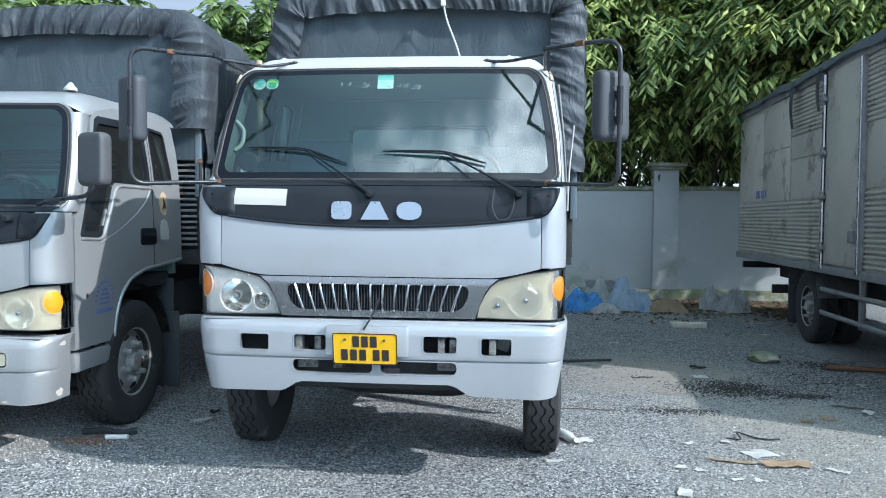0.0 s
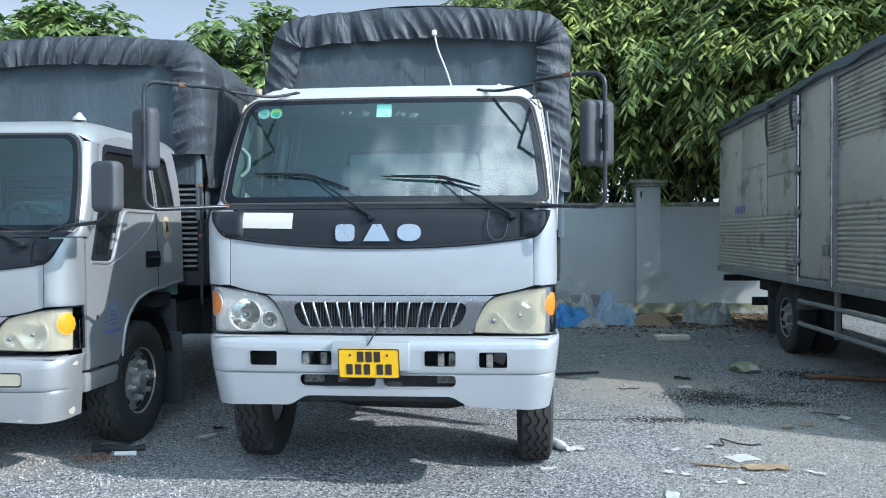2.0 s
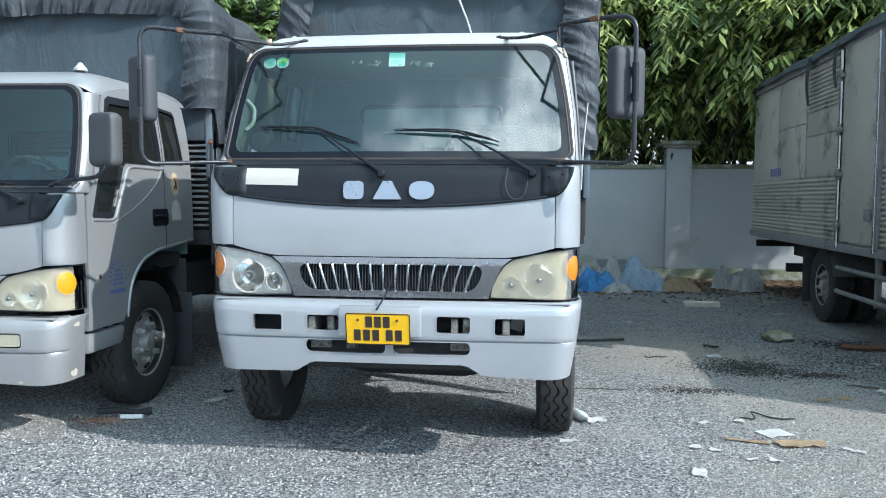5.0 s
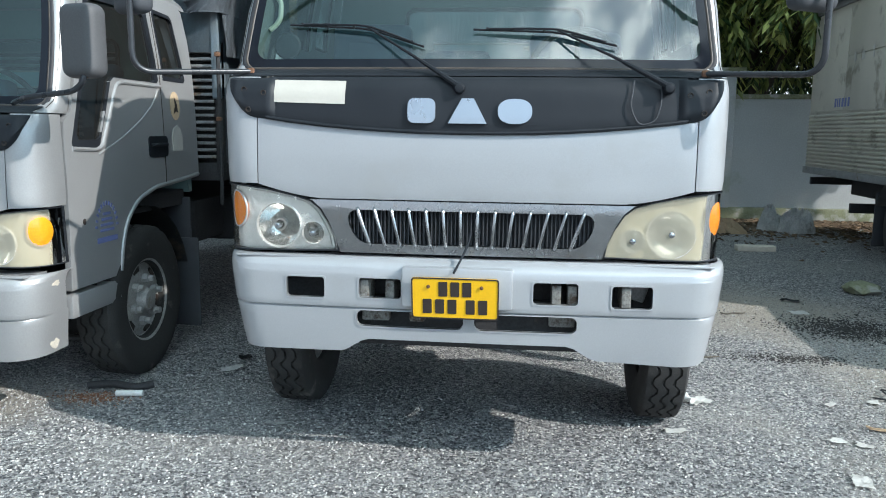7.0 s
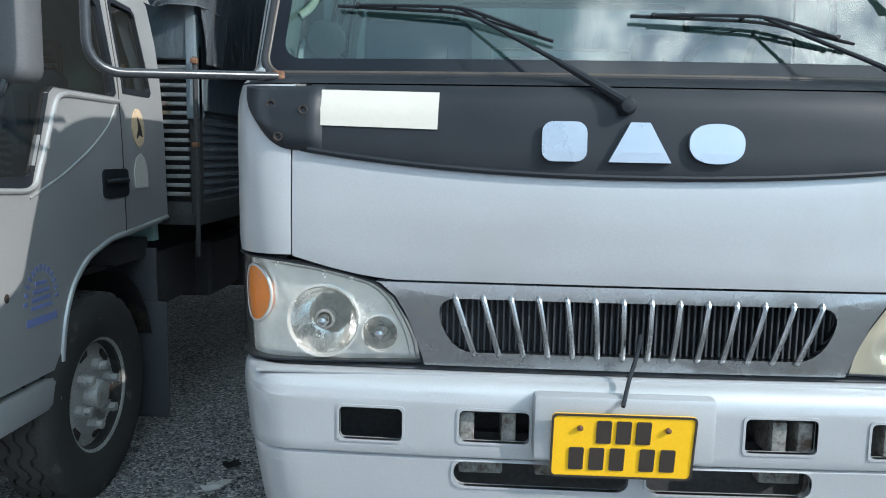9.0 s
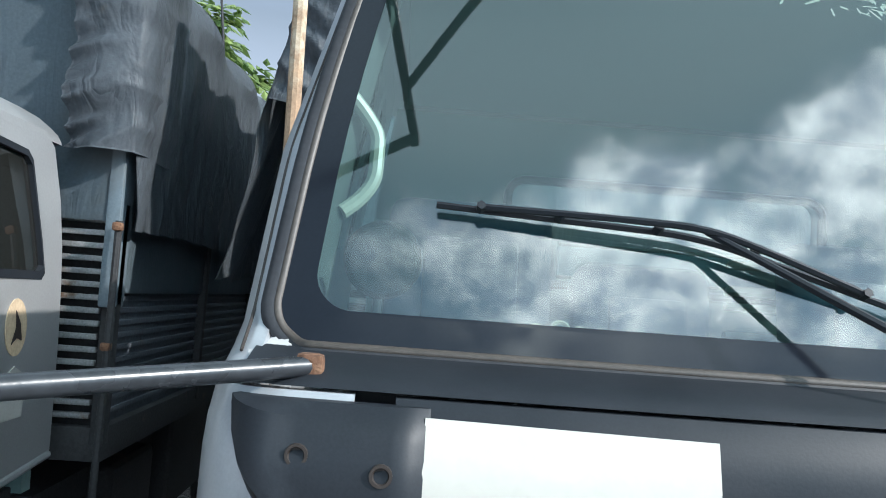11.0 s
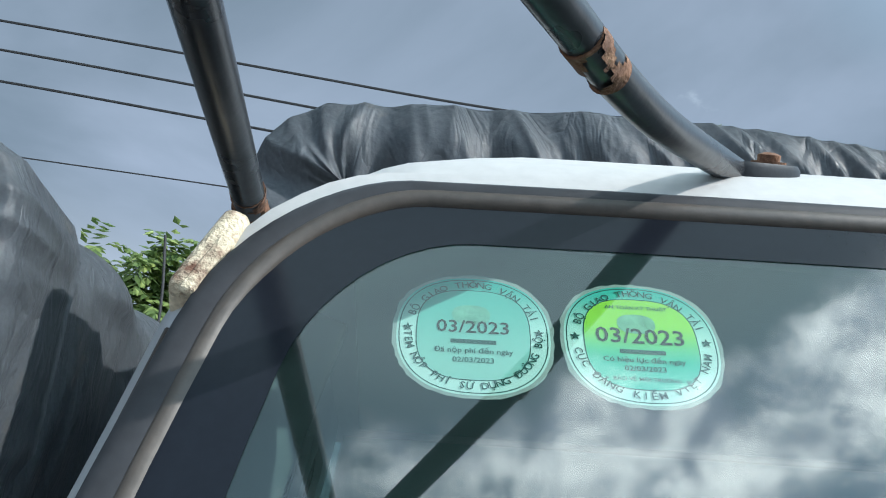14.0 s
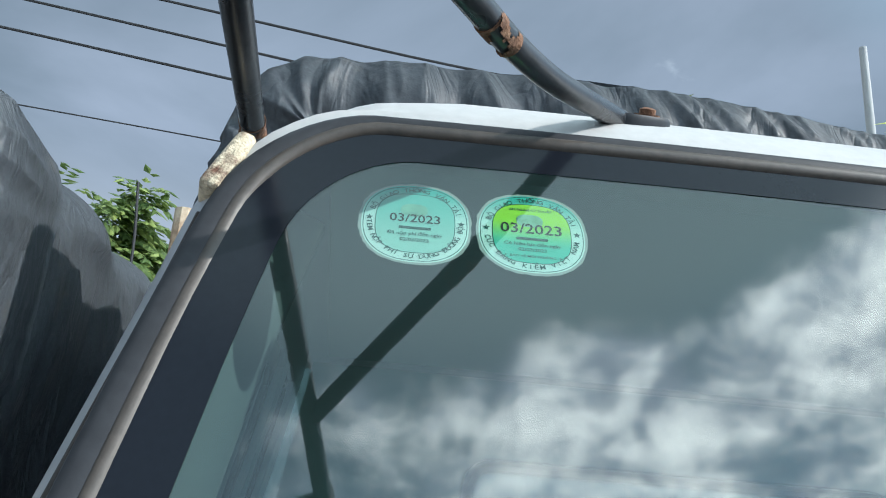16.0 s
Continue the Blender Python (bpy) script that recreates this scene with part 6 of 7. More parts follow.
part("paper", sheet(rounded(-0.045, -0.042, 0.045, 0.042, 0.003), [], lambda u, v, d: at(u, v, d), 0.0003), MINT, sq)
part("header", sheet([(-0.044, 0.010), (0.044, 0.010), (0.044, 0.041), (-0.044, 0.041)], [], lambda u, v, d: at(u, v, d - 0.0001), 0.00005), TEAL, sq)
for k, w in enumerate((0.03, 0.034, 0.026)):
    part("plain_bar", sheet(rounded(-w, -0.006 - 0.009 * k, w * 0.6, -0.003 - 0.009 * k, 0.001), [], lambda u, v, d: at(u, v, d - 0.0002), 0.00005), TEAL, sq)
writing(sq, "12/22", 0.011, lambda u, v, d: at(u + 0.018, v - 0.031, d - 0.0002), GREEN_INK)
glue = thing("glue_marks", (0.04, 0, 0), "white torn sticker residue on the windscreen", "residue")
rng = random.Random(8)
bm = bmesh.new()
for cx, cz, n in ((-0.125, 2.188, 14), (-0.18, 2.184, 5), (0.075, 2.188, 12), (0.145, 2.172, 12), (-0.25, 2.192, 6)):
    for _ in range(n):
        a = on_screen(cx + rng.uniform(-0.03, 0.03), cz + rng.uniform(-0.013, 0.013))
        t, w, h = rng.uniform(0, 3.1), rng.uniform(0.001, 0.0028), rng.uniform(0.004, 0.014)
        q = [bm.verts.new(a(x * math.cos(t) - z * math.sin(t), x * math.sin(t) + z * math.cos(t), 0.0)) for x, z in ((-w, -h), (w * 0.6, -h * 0.7), (w, h), (-w * 0.3, h * 0.8))]
        bm.faces.new(q)
part("residue", bm, WHITE_TAPE, glue)

# ---- the truck beside it ----
left = thing("old_truck", (-2.855, 0.20, -0.15), "older grey-silver light truck with a dark tarpaulin cover", "truck")
make_cab(left, PAINT_OLD, 0)
bumper_l, skin_l = bumper(left, PAINT_OLD, True)
bumper_l.location.z = -0.022
for side in (-1, 1):
    for y in (1.08, 4.9):
        w = wheel(left, side * 0.865, y, 0.43, side)
        w.location.z = 0.15
wiper(left, (-0.045, 0.088, 1.568), (-0.70, 0.285, 1.72), (-0.40, 0.262, 1.71), (-0.18, 0.245, 1.68))
wiper(left, (0.722, 0.088, 1.572), (0.02, 0.24, 1.69), (0.34, 0.245, 1.685), (0.56, 0.25, 1.665))
cover(left, 1.10, 1.86, 6.8, 3.19, 2.05, 0.24, 4, 2.28, 2.28, 0.22)
load_bed(left, 1.09, 1.93, 6.8, 1.27, 2.12, 17)
for side in (-1, 1):
    bm = bmesh.new()
    lathe(bm, [(0.042, -0.01), (0.042, 0.004), (0.022, 0.026), (0.014, 0.040), (0.005, 0.044)], 18, Matrix.Translation((side * 0.72, 0.72, 2.412)) @ Matrix.Rotation(radians(-90), 4, "Y"))
    part("roof_lamp", bm, LAMP_WHITE, left)
bm = bmesh.new()
pipe(bm, [(0.90, 0.10, 1.655), (1.02, 0.0, 1.675), (1.25, -0.02, 1.70), (1.30, -0.02, 1.74), (1.30, 0.0, 1.82)], 0.012, 10, 0.05, 5)
arm_l = part("mirror_arm", bm, TUBE, left, "short black mirror arm")
FADED = material("faded_grey_plastic", (0.075, 0.076, 0.08), 0.6, 0.0, 0.15, 8.0, 160.0, 0.06, depth=0.002)
bm = boxed(1.285, 0.02, 1.905, 0.175, 0.11, 0.30, 0.052, Matrix.Rotation(radians(-12), 4, "Z"), 6)
part("mirror_head", bm, FADED, arm_l, "grey-black rounded mirror housing")
bm = bmesh.new()
pipe(bm, [(1.105, 1.85, 1.06), (1.11, 1.84, 1.6), (1.105, 1.85, 2.05)], 0.013, 8, 0.05, 3)
post_ob = part("clamp_post", bm, CHASSIS, left, "rusty clamp post on the bed corner")
for z in (1.62, 2.03):
    part("clamp", boxed(1.105, 1.842, z, 0.034, 0.036, 0.03, 0.010), RUST, post_ob)
# dark boxes added under both beds so the gap between them looks shaded
for y, ly, h in ((2.75, 0.55, 0.34), (3.65, 0.7, 0.5)):
    part("side_blocker", boxed(0.72, y, 0.90, 0.46, ly, h, 0.05, None, 3), CHASSIS, left)
    part("side_blocker", boxed(-0.74, y, 0.80, 0.46, ly, h, 0.05, None, 3), CHASSIS, main)
skin = side_skin(1)
badge = part("round_badge", sheet(oval(1.50, 1.69, 0.062, 0.085, 32), [], lambda y, z, d: skin(y, z, d - 0.004), 0.003, [1.48, 1.52], [1.65, 1.69, 1.73]), CARD, left, "pinkish round badge with a dark mark")
part("badge_mark", sheet([(1.47, 1.64), (1.50, 1.66), (1.53, 1.65), (1.52, 1.70), (1.49, 1.74), (1.495, 1.69)], [], lambda y, z, d: skin(y, z, d - 0.007), 0.002, [], []), INK, badge)
part("dome_badge", sheet([(1.44, 1.42), (1.57, 1.42), (1.575, 1.50), (1.55, 1.555), (1.505, 1.575), (1.46, 1.555), (1.435, 1.50)], [], lambda y, z, d: skin(y, z, d - 0.004), 0.003, [], []), LAMP_WHITE, left, "white dome-shaped badge")
for k in range(13):
    a0 = radians(4 + 172 * k / 12)
    c, n_ = (0.66 + 0.098 * math.cos(a0), 1.05 + 0.125 * math.sin(a0)), (math.cos(a0), math.sin(a0))
    bar = [(c[0] + n_[0] * p - n_[1] * q, c[1] + n_[1] * p + n_[0] * q) for p, q in ((-0.011, -0.006), (0.011, -0.006), (0.011, 0.006), (-0.011, 0.006))]
    part("print_bar", sheet(bar, [], lambda yy, zz, d: skin(yy, zz, d - 0.003), 0.002), INK_BLUE, left)
for k, w in enumerate((0.066, 0.060, 0.050, 0.036)):
    part("print_bar", sheet(rounded(0.66 - w, 1.03 + 0.028 * k, 0.66 + w, 1.044 + 0.028 * k, 0.002), [], lambda yy, zz, d: skin(yy, zz, d - 0.003), 0.002), INK_BLUE, left)
part("print_bar", sheet(rounded(0.565, 0.975, 0.755, 1.002, 0.002), [], lambda yy, zz, d: skin(yy, zz, d - 0.003), 0.002), INK_BLUE, left)
part("filler_hole", sheet(oval(0.46, 1.10, 0.012, 0.016, 16), [], lambda yy, zz, d: skin(yy, zz, d - 0.003), 0.003), INK, left)
bm = bmesh.new()
pipe(bm, [(0.30, 6.2, 3.25), (0.30, 6.2, 3.9), (0.22, 6.2, 4.5)], 0.012, 8, 0.3, 4)
part("aerial", bm, CABLE, left)

# ---- the box truck opposite ----
boxt = thing("box_truck", (4.035, 3.2, 0), "grey box truck with ribbed sheet-metal sides", "truck")
boxt.rotation_euler.z = radians(-1.9)
Y0, Y1 = -0.4, 5.6
part("box_body", boxed(1.13, (Y0 + Y1) / 2, 2.02, 2.2, Y1 - Y0, 2.2, 0.01), BOX_PANEL, boxt)
part("bottom_rail", boxed(0.02, (Y0 + Y1) / 2, 0.93, 0.06, Y1 - Y0, 0.09, 0.008), STEEL, boxt)
part("top_rail", boxed(0.02, (Y0 + Y1) / 2, 3.08, 0.05, Y1 - Y0, 0.08, 0.008), STEEL, boxt)


def ribs(y0, y1, z0, z1):
    n = int((z1 - z0) / 0.048)
    for k in range(n):
        z = z0 + (k + 0.5) * (z1 - z0) / n
        bm = bmesh.new()
        pts = [(0.03, -0.020), (0.010, -0.012), (0.006, 0.0), (0.010, 0.012), (0.03, 0.020)]
        rings = [[bm.verts.new((x, y, z + h)) for x, h in pts] for y in (y0, y1)]
        for i in range(4):
            bm.faces.new((rings[0][i], rings[0][i + 1], rings[1][i + 1], rings[1][i]))
        bm.faces.new(rings[0])
        bm.faces.new(rings[1])
        part("panel_rib", bm, BOX_PANEL, boxt, smooth=0)


ribs(1.80, 5.55, 0.99, 1.70)
ribs(1.82, 3.0, 2.50, 3.0)
ribs(Y0, 0.74, 0.99, 1.75)
ribs(Y0, 0.74, 2.40, 3.03)
for y, z, sy, sz in ((4.9, 2.36, 1.28, 1.25), (3.65, 2.05, 1.18, 0.66), (3.65, 2.70, 1.18, 0.60), (2.42, 1.96, 1.18, 0.48), (2.42, 2.35, 1.18, 0.26), (0.04, 2.06, 1.4, 0.58)):
    part("flat_panel", boxed(0.024, y, z, 0.02, sy, sz, 0.004), BOX_PANEL, boxt)
door = part("side_door", boxed(0.012, 1.30, 2.03, 0.04, 0.90, 2.06, 0.008), BOX_PANEL, boxt, "plain grey side door with lock bars")
for y, r in ((1.785, 0.022), (0.80, 0.018)):
    bm = bmesh.new()
    rod(bm, (-0.02, y, 0.93), (-0.02, y, 3.05), r, None, 10)
    part("lock_bar", bm, CHROME, door)
part("door_post", boxed(0.0, 0.76, 2.0, 0.05, 0.06, 2.1, 0.006), STEEL, boxt)
for z in (2.78, 2.20, 1.72, 1.17):
    bm = bmesh.new()
    box(bm, -0.03, 1.78, z, 0.05, 0.14, 0.05, 0.012)
    rod(bm, (-0.03, 1.785, z - 0.06), (-0.03, 1.785, z + 0.06), 0.028, None, 10)
    part("hinge", bm, STEEL, door)
bm = bmesh.new()
box(bm, -0.03, 0.93, 1.30, 0.05, 0.10, 0.12, 0.015)
part("latch", bm, STEEL, door)
bm = bmesh.new()


def roof_cloth(u, v, d):
    y = Y0 + (Y1 - Y0) * v
    x = -0.07 + 2.4 * u
    z = 3.20 + 0.03 * noise.noise(Vector((x, y * 1.5, 0))) + (0.05 if u > 0.08 else 0.05 * u / 0.08)
    if u < 0.04:
        z -= 0.10 + 0.07 * noise.noise(Vector((0.0, y * 1.3, 4.0)))
    return Vector((x, y, z))


grid(bm, 50, 60, roof_cloth)
bmesh.ops.solidify(bm, geom=bm.faces[:], thickness=0.012)
part("roof_sheet", bm, TARP, boxt, "dark tarpaulin roof sheet with loose edges", 60)
for y, low, w in ((2.78, 2.58, 0.16), (1.86, 2.66, 0.14)):
    bm = bmesh.new()
    grid(bm, 6, 12, lambda u, v, d: Vector((-0.05 - 0.03 * math.sin(v * 3), y + (u - 0.5) * w * (1 - 0.4 * v), 3.14 + (low - 3.14) * v)))
    bmesh.ops.solidify(bm, geom=bm.faces[:], thickness=0.008)
    part("loose_flap", bm, TARP, boxt)
for k, (y, w, h) in enumerate(((4.55, 0.05, 0.11), (4.47, 0.03, 0.11), (4.40, 0.04, 0.11), (4.30, 0.06, 0.11), (4.20, 0.05, 0.11), (4.10, 0.05, 0.11))):
    part("print_bar", boxed(0.010, y, 1.83, 0.004, w, h), INK_BLUE, boxt)
for k in range(7):
    part("paint_dash", boxed(0.010, 3.02, 1.95 + 0.11 * k, 0.004, 0.02, 0.06), LAMP_WHITE, boxt)
for y, z, w, h in ((4.0, 2.36, 0.06, 0.12), (3.75, 2.36, 0.08, 0.10), (3.45, 2.38, 0.05, 0.14)):
    part("paint_smear", boxed(0.010, y, z, 0.004, w, h, 0.002), LAMP_WHITE, boxt)
for y in (2.55,):
    for x in (0.20, 0.50):
        w = wheel(boxt, x, y, 0.44, -1, 0.23)
        w2 = wheel(boxt, 2.2 - x, y, 0.44, 1, 0.23)
bm = bmesh.new()
grid(bm, 1, 12, lambda u, v, d: Vector((0.04 + 0.58 * u, 2.55 + 0.56 * math.cos(radians(20 + 145 * v)), 0.44 + 0.56 * math.sin(radians(20 + 145 * v)))))
bmesh.ops.solidify(bm, geom=bm.faces[:], thickness=0.01)
part("mudguard", bm, STEEL, boxt)
part("mud_flap", boxed(0.33, 3.12, 0.48, 0.56, 0.02, 0.62, 0.01), BLACK_SOFT, boxt)
# dark board added on the far side to keep sunlit ground out of sight
part("far_side_blocker", boxed(2.16, 2.3, 0.56, 0.04, 6.2, 0.62, 0.008), CHASSIS, boxt)
part("frame_rail", boxed(1.1, 2.3, 0.72, 1.0, 6.2, 0.25, 0.02), CHASSIS, boxt)
for z in (0.70, 0.44):
    bm = bmesh.new()
    pipe(bm, [(0.06, 1.95, z), (0.04, 1.85, z), (0.04, -1.0, z)], 0.026, 10, 0.05, 3)
    part("guard_rail", bm, STEEL, boxt)
for y in (0.9, -0.4):
    part("guard_post", boxed(0.08, y, 0.64, 0.05, 0.06, 0.52, 0.008), STEEL, boxt)
part("tail_bar", boxed(0.5, 5.4, 0.78, 0.9, 0.08, 0.10, 0.01), CHASSIS, boxt)
part("under_bar", boxed(0.5, 4.0, 0.52, 0.8, 0.06, 0.12, 0.01), CHASSIS, boxt)
# unseen stand-in for the cab, kept low so its shadow fits the ground
part("cab_shadow_block", boxed(1.1, -1.25, 0.93, 2.0, 1.60, 0.96, 0.12), PAINT_OLD, boxt)
wheel(boxt, 0.22, -1.45, 0.44, -1, 0.23)
wheel(boxt, 1.98, -1.45, 0.44, 1, 0.23)

# ---- trees and cables ----
tree((2.2, 12.4, 0), 6.0, [(-0.6, -0.9, 3.9, 1.0), (0.5, -1.1, 4.7, 1.4), (-0.9, -0.6, 5.4, 1.5), (0.6, 0.2, 6.2, 1.7), (0.3, -0.2, 3.9, 1.1)], 1900, 11, LEAF, 0.31, group="trees behind the wall")
tree((4.4, 12.4, 0), 6.5, [(-0.3, -1.3, 4.0, 0.9), (0.6, -2.6, 4.6, 1.2), (0.8, -1.6, 5.4, 1.7), (-0.8, -0.8, 5.0, 1.5), (0.2, 0.1, 6.6, 1.9), (0.1, -0.1, 3.9, 1.1)], 2200, 23, LEAF, 0.31, group="trees behind the wall")
tree((7.0, 12.2, 0), 6.5, [(-1.4, -2.9, 4.4, 1.3), (0.0, -3.2, 4.9, 1.4), (-0.6, -1.8, 5.8, 1.7), (1.2, -3.0, 5.2, 1.4), (0.9, -0.6, 6.0, 1.8), (0.0, 0.0, 3.6, 1.6)], 2200, 37, LEAF, 0.31, group="trees behind the wall")
tree((10.2, 12.2, 0), 6.5, [(-0.9, -1.4, 4.2, 1.6), (0.6, -1.2, 5.0, 1.7), (-0.4, -0.4, 6.4, 1.9)], 1300, 41, LEAF, 0.31, group="trees behind the wall")
# back crown in the darkened leaf copy, so gaps between the front trees look shaded
tree((3.4, 15.0, 0), 7.0, [(-1.8, 0, 3.0, 2.0), (0.5, 0, 3.4, 2.2), (2.8, 0, 3.4, 2.2), (5.2, 0, 3.6, 2.2), (-1.2, 0, 6.0, 2.2), (1.5, 0, 6.6, 2.4), (4.6, 0, 6.4, 2.4)], 2600, 53, LEAF_SHADED, 0.34, group="trees behind the wall")
tree((-5.7, 13.8, 0), 5.6, [(0.1, 0, 5.9, 0.9), (0.5, -0.2, 5.0, 1.0), (-0.5, 0.2, 4.9, 0.9)], 620, 61, LEAF_FAR, 0.30, "young broad-leaved tree behind the trucks", broad=1.9)
tree((-9.6, 13.8, 0), 5.8, [(-1.0, 0, 5.6, 1.2), (0.5, 0, 6.0, 1.1), (1.5, 0, 5.5, 1.0), (-2.4, 0, 5.8, 1.3)], 1000, 71, LEAF_FAR, 0.30, "young broad-leaved tree behind the trucks", broad=1.9)
for x in (-23.0, 15.0):
    pole = thing("utility_pole", (x, 20, 0), "round concrete utility pole carrying cables", "pole", "cable poles")
    bm = bmesh.new()
    rod(bm, (0, 0, 0), (0, 0, 17), 0.2, 0.12, 14)
    part("shaft", bm, CONCRETE, pole)
lines = thing("overhead_cables", (0, 20, 0), "black overhead cables sagging across the sky", "cable")
for z0, z1 in ((15.35, 14.25), (14.4, 13.2), (13.4, 12.2), (11.15, 10.5)):
    bm = bmesh.new()
    pipe(bm, [(-22.9, 0, z0 + 0.8), (-12, 0, z0), (-6, 0, z0 + (z1 - z0) * 0.5), (2, 0, z1 - 0.2), (14.9, 0, z1 - 0.6)], 0.04 if z0 > 12 else 0.02, 6, 3.0, 5)
    part("cable", bm, CABLE, lines)

# ---- litter on the yard ----
scrap("paper_sheet", (2.27, 1.05, 0), 0.19, 0.15, PAPER, "creased white paper sheet lying on gravel", "paper", 3, 25, 0.012, 0.06)
scrap("paper_scrap", (1.00, 0.75, 0), 0.13, 0.06, PAPER, "torn white paper scrap on gravel", "paper", 5, 10, 0.015, 0.4)
scrap("paper_scrap", (1.20, 1.18, 0), 0.16, 0.10, PAPER, "torn pale paper scrap beside the tyre", "paper", 6, 35, 0.02, 0.4)
scrap("cardboard_piece", (2.36, 0.84, 0), 0.34, 0.13, CARD, "flattened torn brown cardboard on gravel", "cardboard", 7, 12, 0.03, 0.3)
scrap("cardboard_strip", (2.06, 0.87, 0), 0.34, 0.05, CARD, "thin torn cardboard strip on gravel", "cardboard", 8, -14, 0.02, 0.5)
scrap("paper_scrap", (2.62, 0.76, 0), 0.16, 0.05, PAPER, "narrow white paper scrap on gravel", "paper", 9, -40, 0.012, 0.3)
scrap("paper_scrap", (1.72, 0.72, 0), 0.10, 0.06, PAPER, "small pale paper scrap on gravel", "paper", 10, 15, 0.015, 0.4)
scrap("paper_scrap", (1.83, 0.68, 0), 0.09, 0.06, PAPER, "small pale paper scrap on gravel", "paper", 12, -30, 0.015, 0.4)
scrap("paper_scrap", (1.66, 0.28, 0), 0.13, 0.09, PAPER, "torn grey paper scrap on gravel", "paper", 13, 70, 0.02, 0.5)
scrap("paper_scrap", (2.45, 3.43, 0), 0.15, 0.12, PAPER, "pale paper scrap in the open yard", "paper", 14, 15, 0.02, 0.3)
scrap("paper_scrap", (-1.45, 1.33, 0), 0.10, 0.05, PAPER, "crumpled white scrap between the trucks", "paper", 15, 20, 0.03, 0.4)
scrap("paper_scrap", (3.4, 2.2, 0), 0.12, 0.10, PAPER, "pale scrap in the open yard", "paper", 17, 40, 0.03, 0.4)
stone = thing("flat_stone", (3.31, 4.36, 0), "flat mossy stone lying on the gravel", "stone")
bm = stone_mesh(4, 0.17, 0.35)
bmesh.ops.translate(bm, verts=bm.verts, vec=(0, 0, 0.045))
part("stone_body", bm, MOSS, stone)
bar = thing("iron_rod", (1.28, 3.98, 0), "dark iron rod lying on the gravel", "rod")
bm = bmesh.new()
rod(bm, (-0.12, -0.03, 0.02), (0.44, 0.13, 0.02), 0.013, None, 8)
part("rod_body", bm, CHASSIS, bar)
stick = thing("reddish_stick", (4.05, 3.86, 0), "reddish wooden stick lying on the gravel", "stick")
bm = bmesh.new()
pipe(bm, [(-0.28, 0.10, 0.03), (0.1, 0.0, 0.035), (0.5, -0.12, 0.03)], 0.026, 8, 0.1, 3)
part("stick_body", bm, RUST, stick)
bottle = thing("plastic_bottle", (1.09, 1.22, 0.032), "crushed clear plastic bottle beside the tyre", "bottle")
bottle.rotation_euler = (0, 0, radians(-60))
bm = bmesh.new()
lathe(bm, [(0.024, -0.09), (0.031, -0.08), (0.032, 0.02), (0.030, 0.05), (0.014, 0.085), (0.012, 0.10)], 18)
part("bottle_body", bm, PALE_SHEET, bottle)
bm = bmesh.new()
lathe(bm, [(0.015, 0.10), (0.015, 0.118), (0.008, 0.12)], 14)
part("cap", bm, PAPER, bottle)
tube = thing("tube_of_grease", (-1.80, 0.84, 0.02), "small pale tube lying by the tyre", "tube")
bm = bmesh.new()
rod(bm, (-0.07, 0.0, 0), (0.07, 0.02, 0), 0.016, None, 10)
part("tube_body", bm, PAPER, tube)
strap = thing("dark_strap", (-1.93, 0.93, 0.0), "crumpled dark rubber strip by the tyre", "strap")
bm = bmesh.new()
pipe(bm, [(-0.15, 0.0, 0.02), (-0.02, 0.03, 0.03), (0.12, 0.0, 0.02), (0.2, 0.05, 0.03)], 0.022, 8, 0.06, 4)
part("strap_body", bm, CHASSIS, strap)


def heap(name, place, sx, sy, h, mat, label, category, seed, turn=0.0):
    """Crumpled sheet or sack: a low mound broken into sharp folds, with hanging points along the rim."""
    ob = thing(name, place, label, category)
    ob.rotation_euler.z = radians(turn)
    bm = bmesh.new()

    def crisp(x, y, f, q):
        return 1.0 - 2.4 * abs(noise.noise(Vector((x * f, y * f, seed + q))))

    def fn(u, v, d):
        x, y = (u - 0.5) * 2, (v - 0.5) * 2
        a = math.atan2(y, x)
        rim = 1 + 0.28 * noise.noise(Vector((math.cos(a) * 1.7, math.sin(a) * 1.7, seed)))
        r = min(1, max(abs(x), abs(y)) * 0.5 + math.hypot(x, y) * 0.5)
        body = max(0.0, 1 - r ** 3.4) ** 0.75
        z = h * body * (0.66 + 0.55 * noise.noise(Vector((x * 1.5, y * 1.5, seed * 7.3))) + 0.16 * crisp(x, y, 2.3, 3) + 0.15 * crisp(x, y, 5.2, 5)) + 0.05 * h * crisp(x, y, 9.0, 7)
        push = 0.10 * crisp(x, y, 2.6, 9)
        return Vector((x * sx * rim + push * sx, y * sy * rim + 0.7 * push * sy, max(z, 0.006)))
    grid(bm, 34, 34, fn)
    bmesh.ops.solidify(bm, geom=bm.faces[:], thickness=0.006)
    part("folds", bm, mat, ob, smooth=18)
    return ob


BRIGHT_BLUE = material("bright_blue_plastic", (0.12, 0.38, 0.76), 0.35, 0.0, 0.2, 6.0, 40.0, 0.2, depth=0.01)
PALE_BLUE = material("washed_blue_plastic", (0.52, 0.63, 0.74), 0.45, 0.0, 0.2, 5.0, 40.0, 0.2, stain=(0.20, 0.40, 0.66), stain_at=0.56, stain_scale=5.0, depth=0.01)
heap("blue_plastic_sheet", (1.80, 8.55, 0), 0.34, 0.26, 0.34, BRIGHT_BLUE, "crumpled bright blue plastic sheet on the rubbish heap", "plastic sheet", 3, 20)
heap("pale_plastic_sheet", (2.48, 8.70, 0), 0.36, 0.28, 0.46, PALE_BLUE, "crumpled pale blue plastic sheet on the rubbish heap", "plastic sheet", 9, -10)
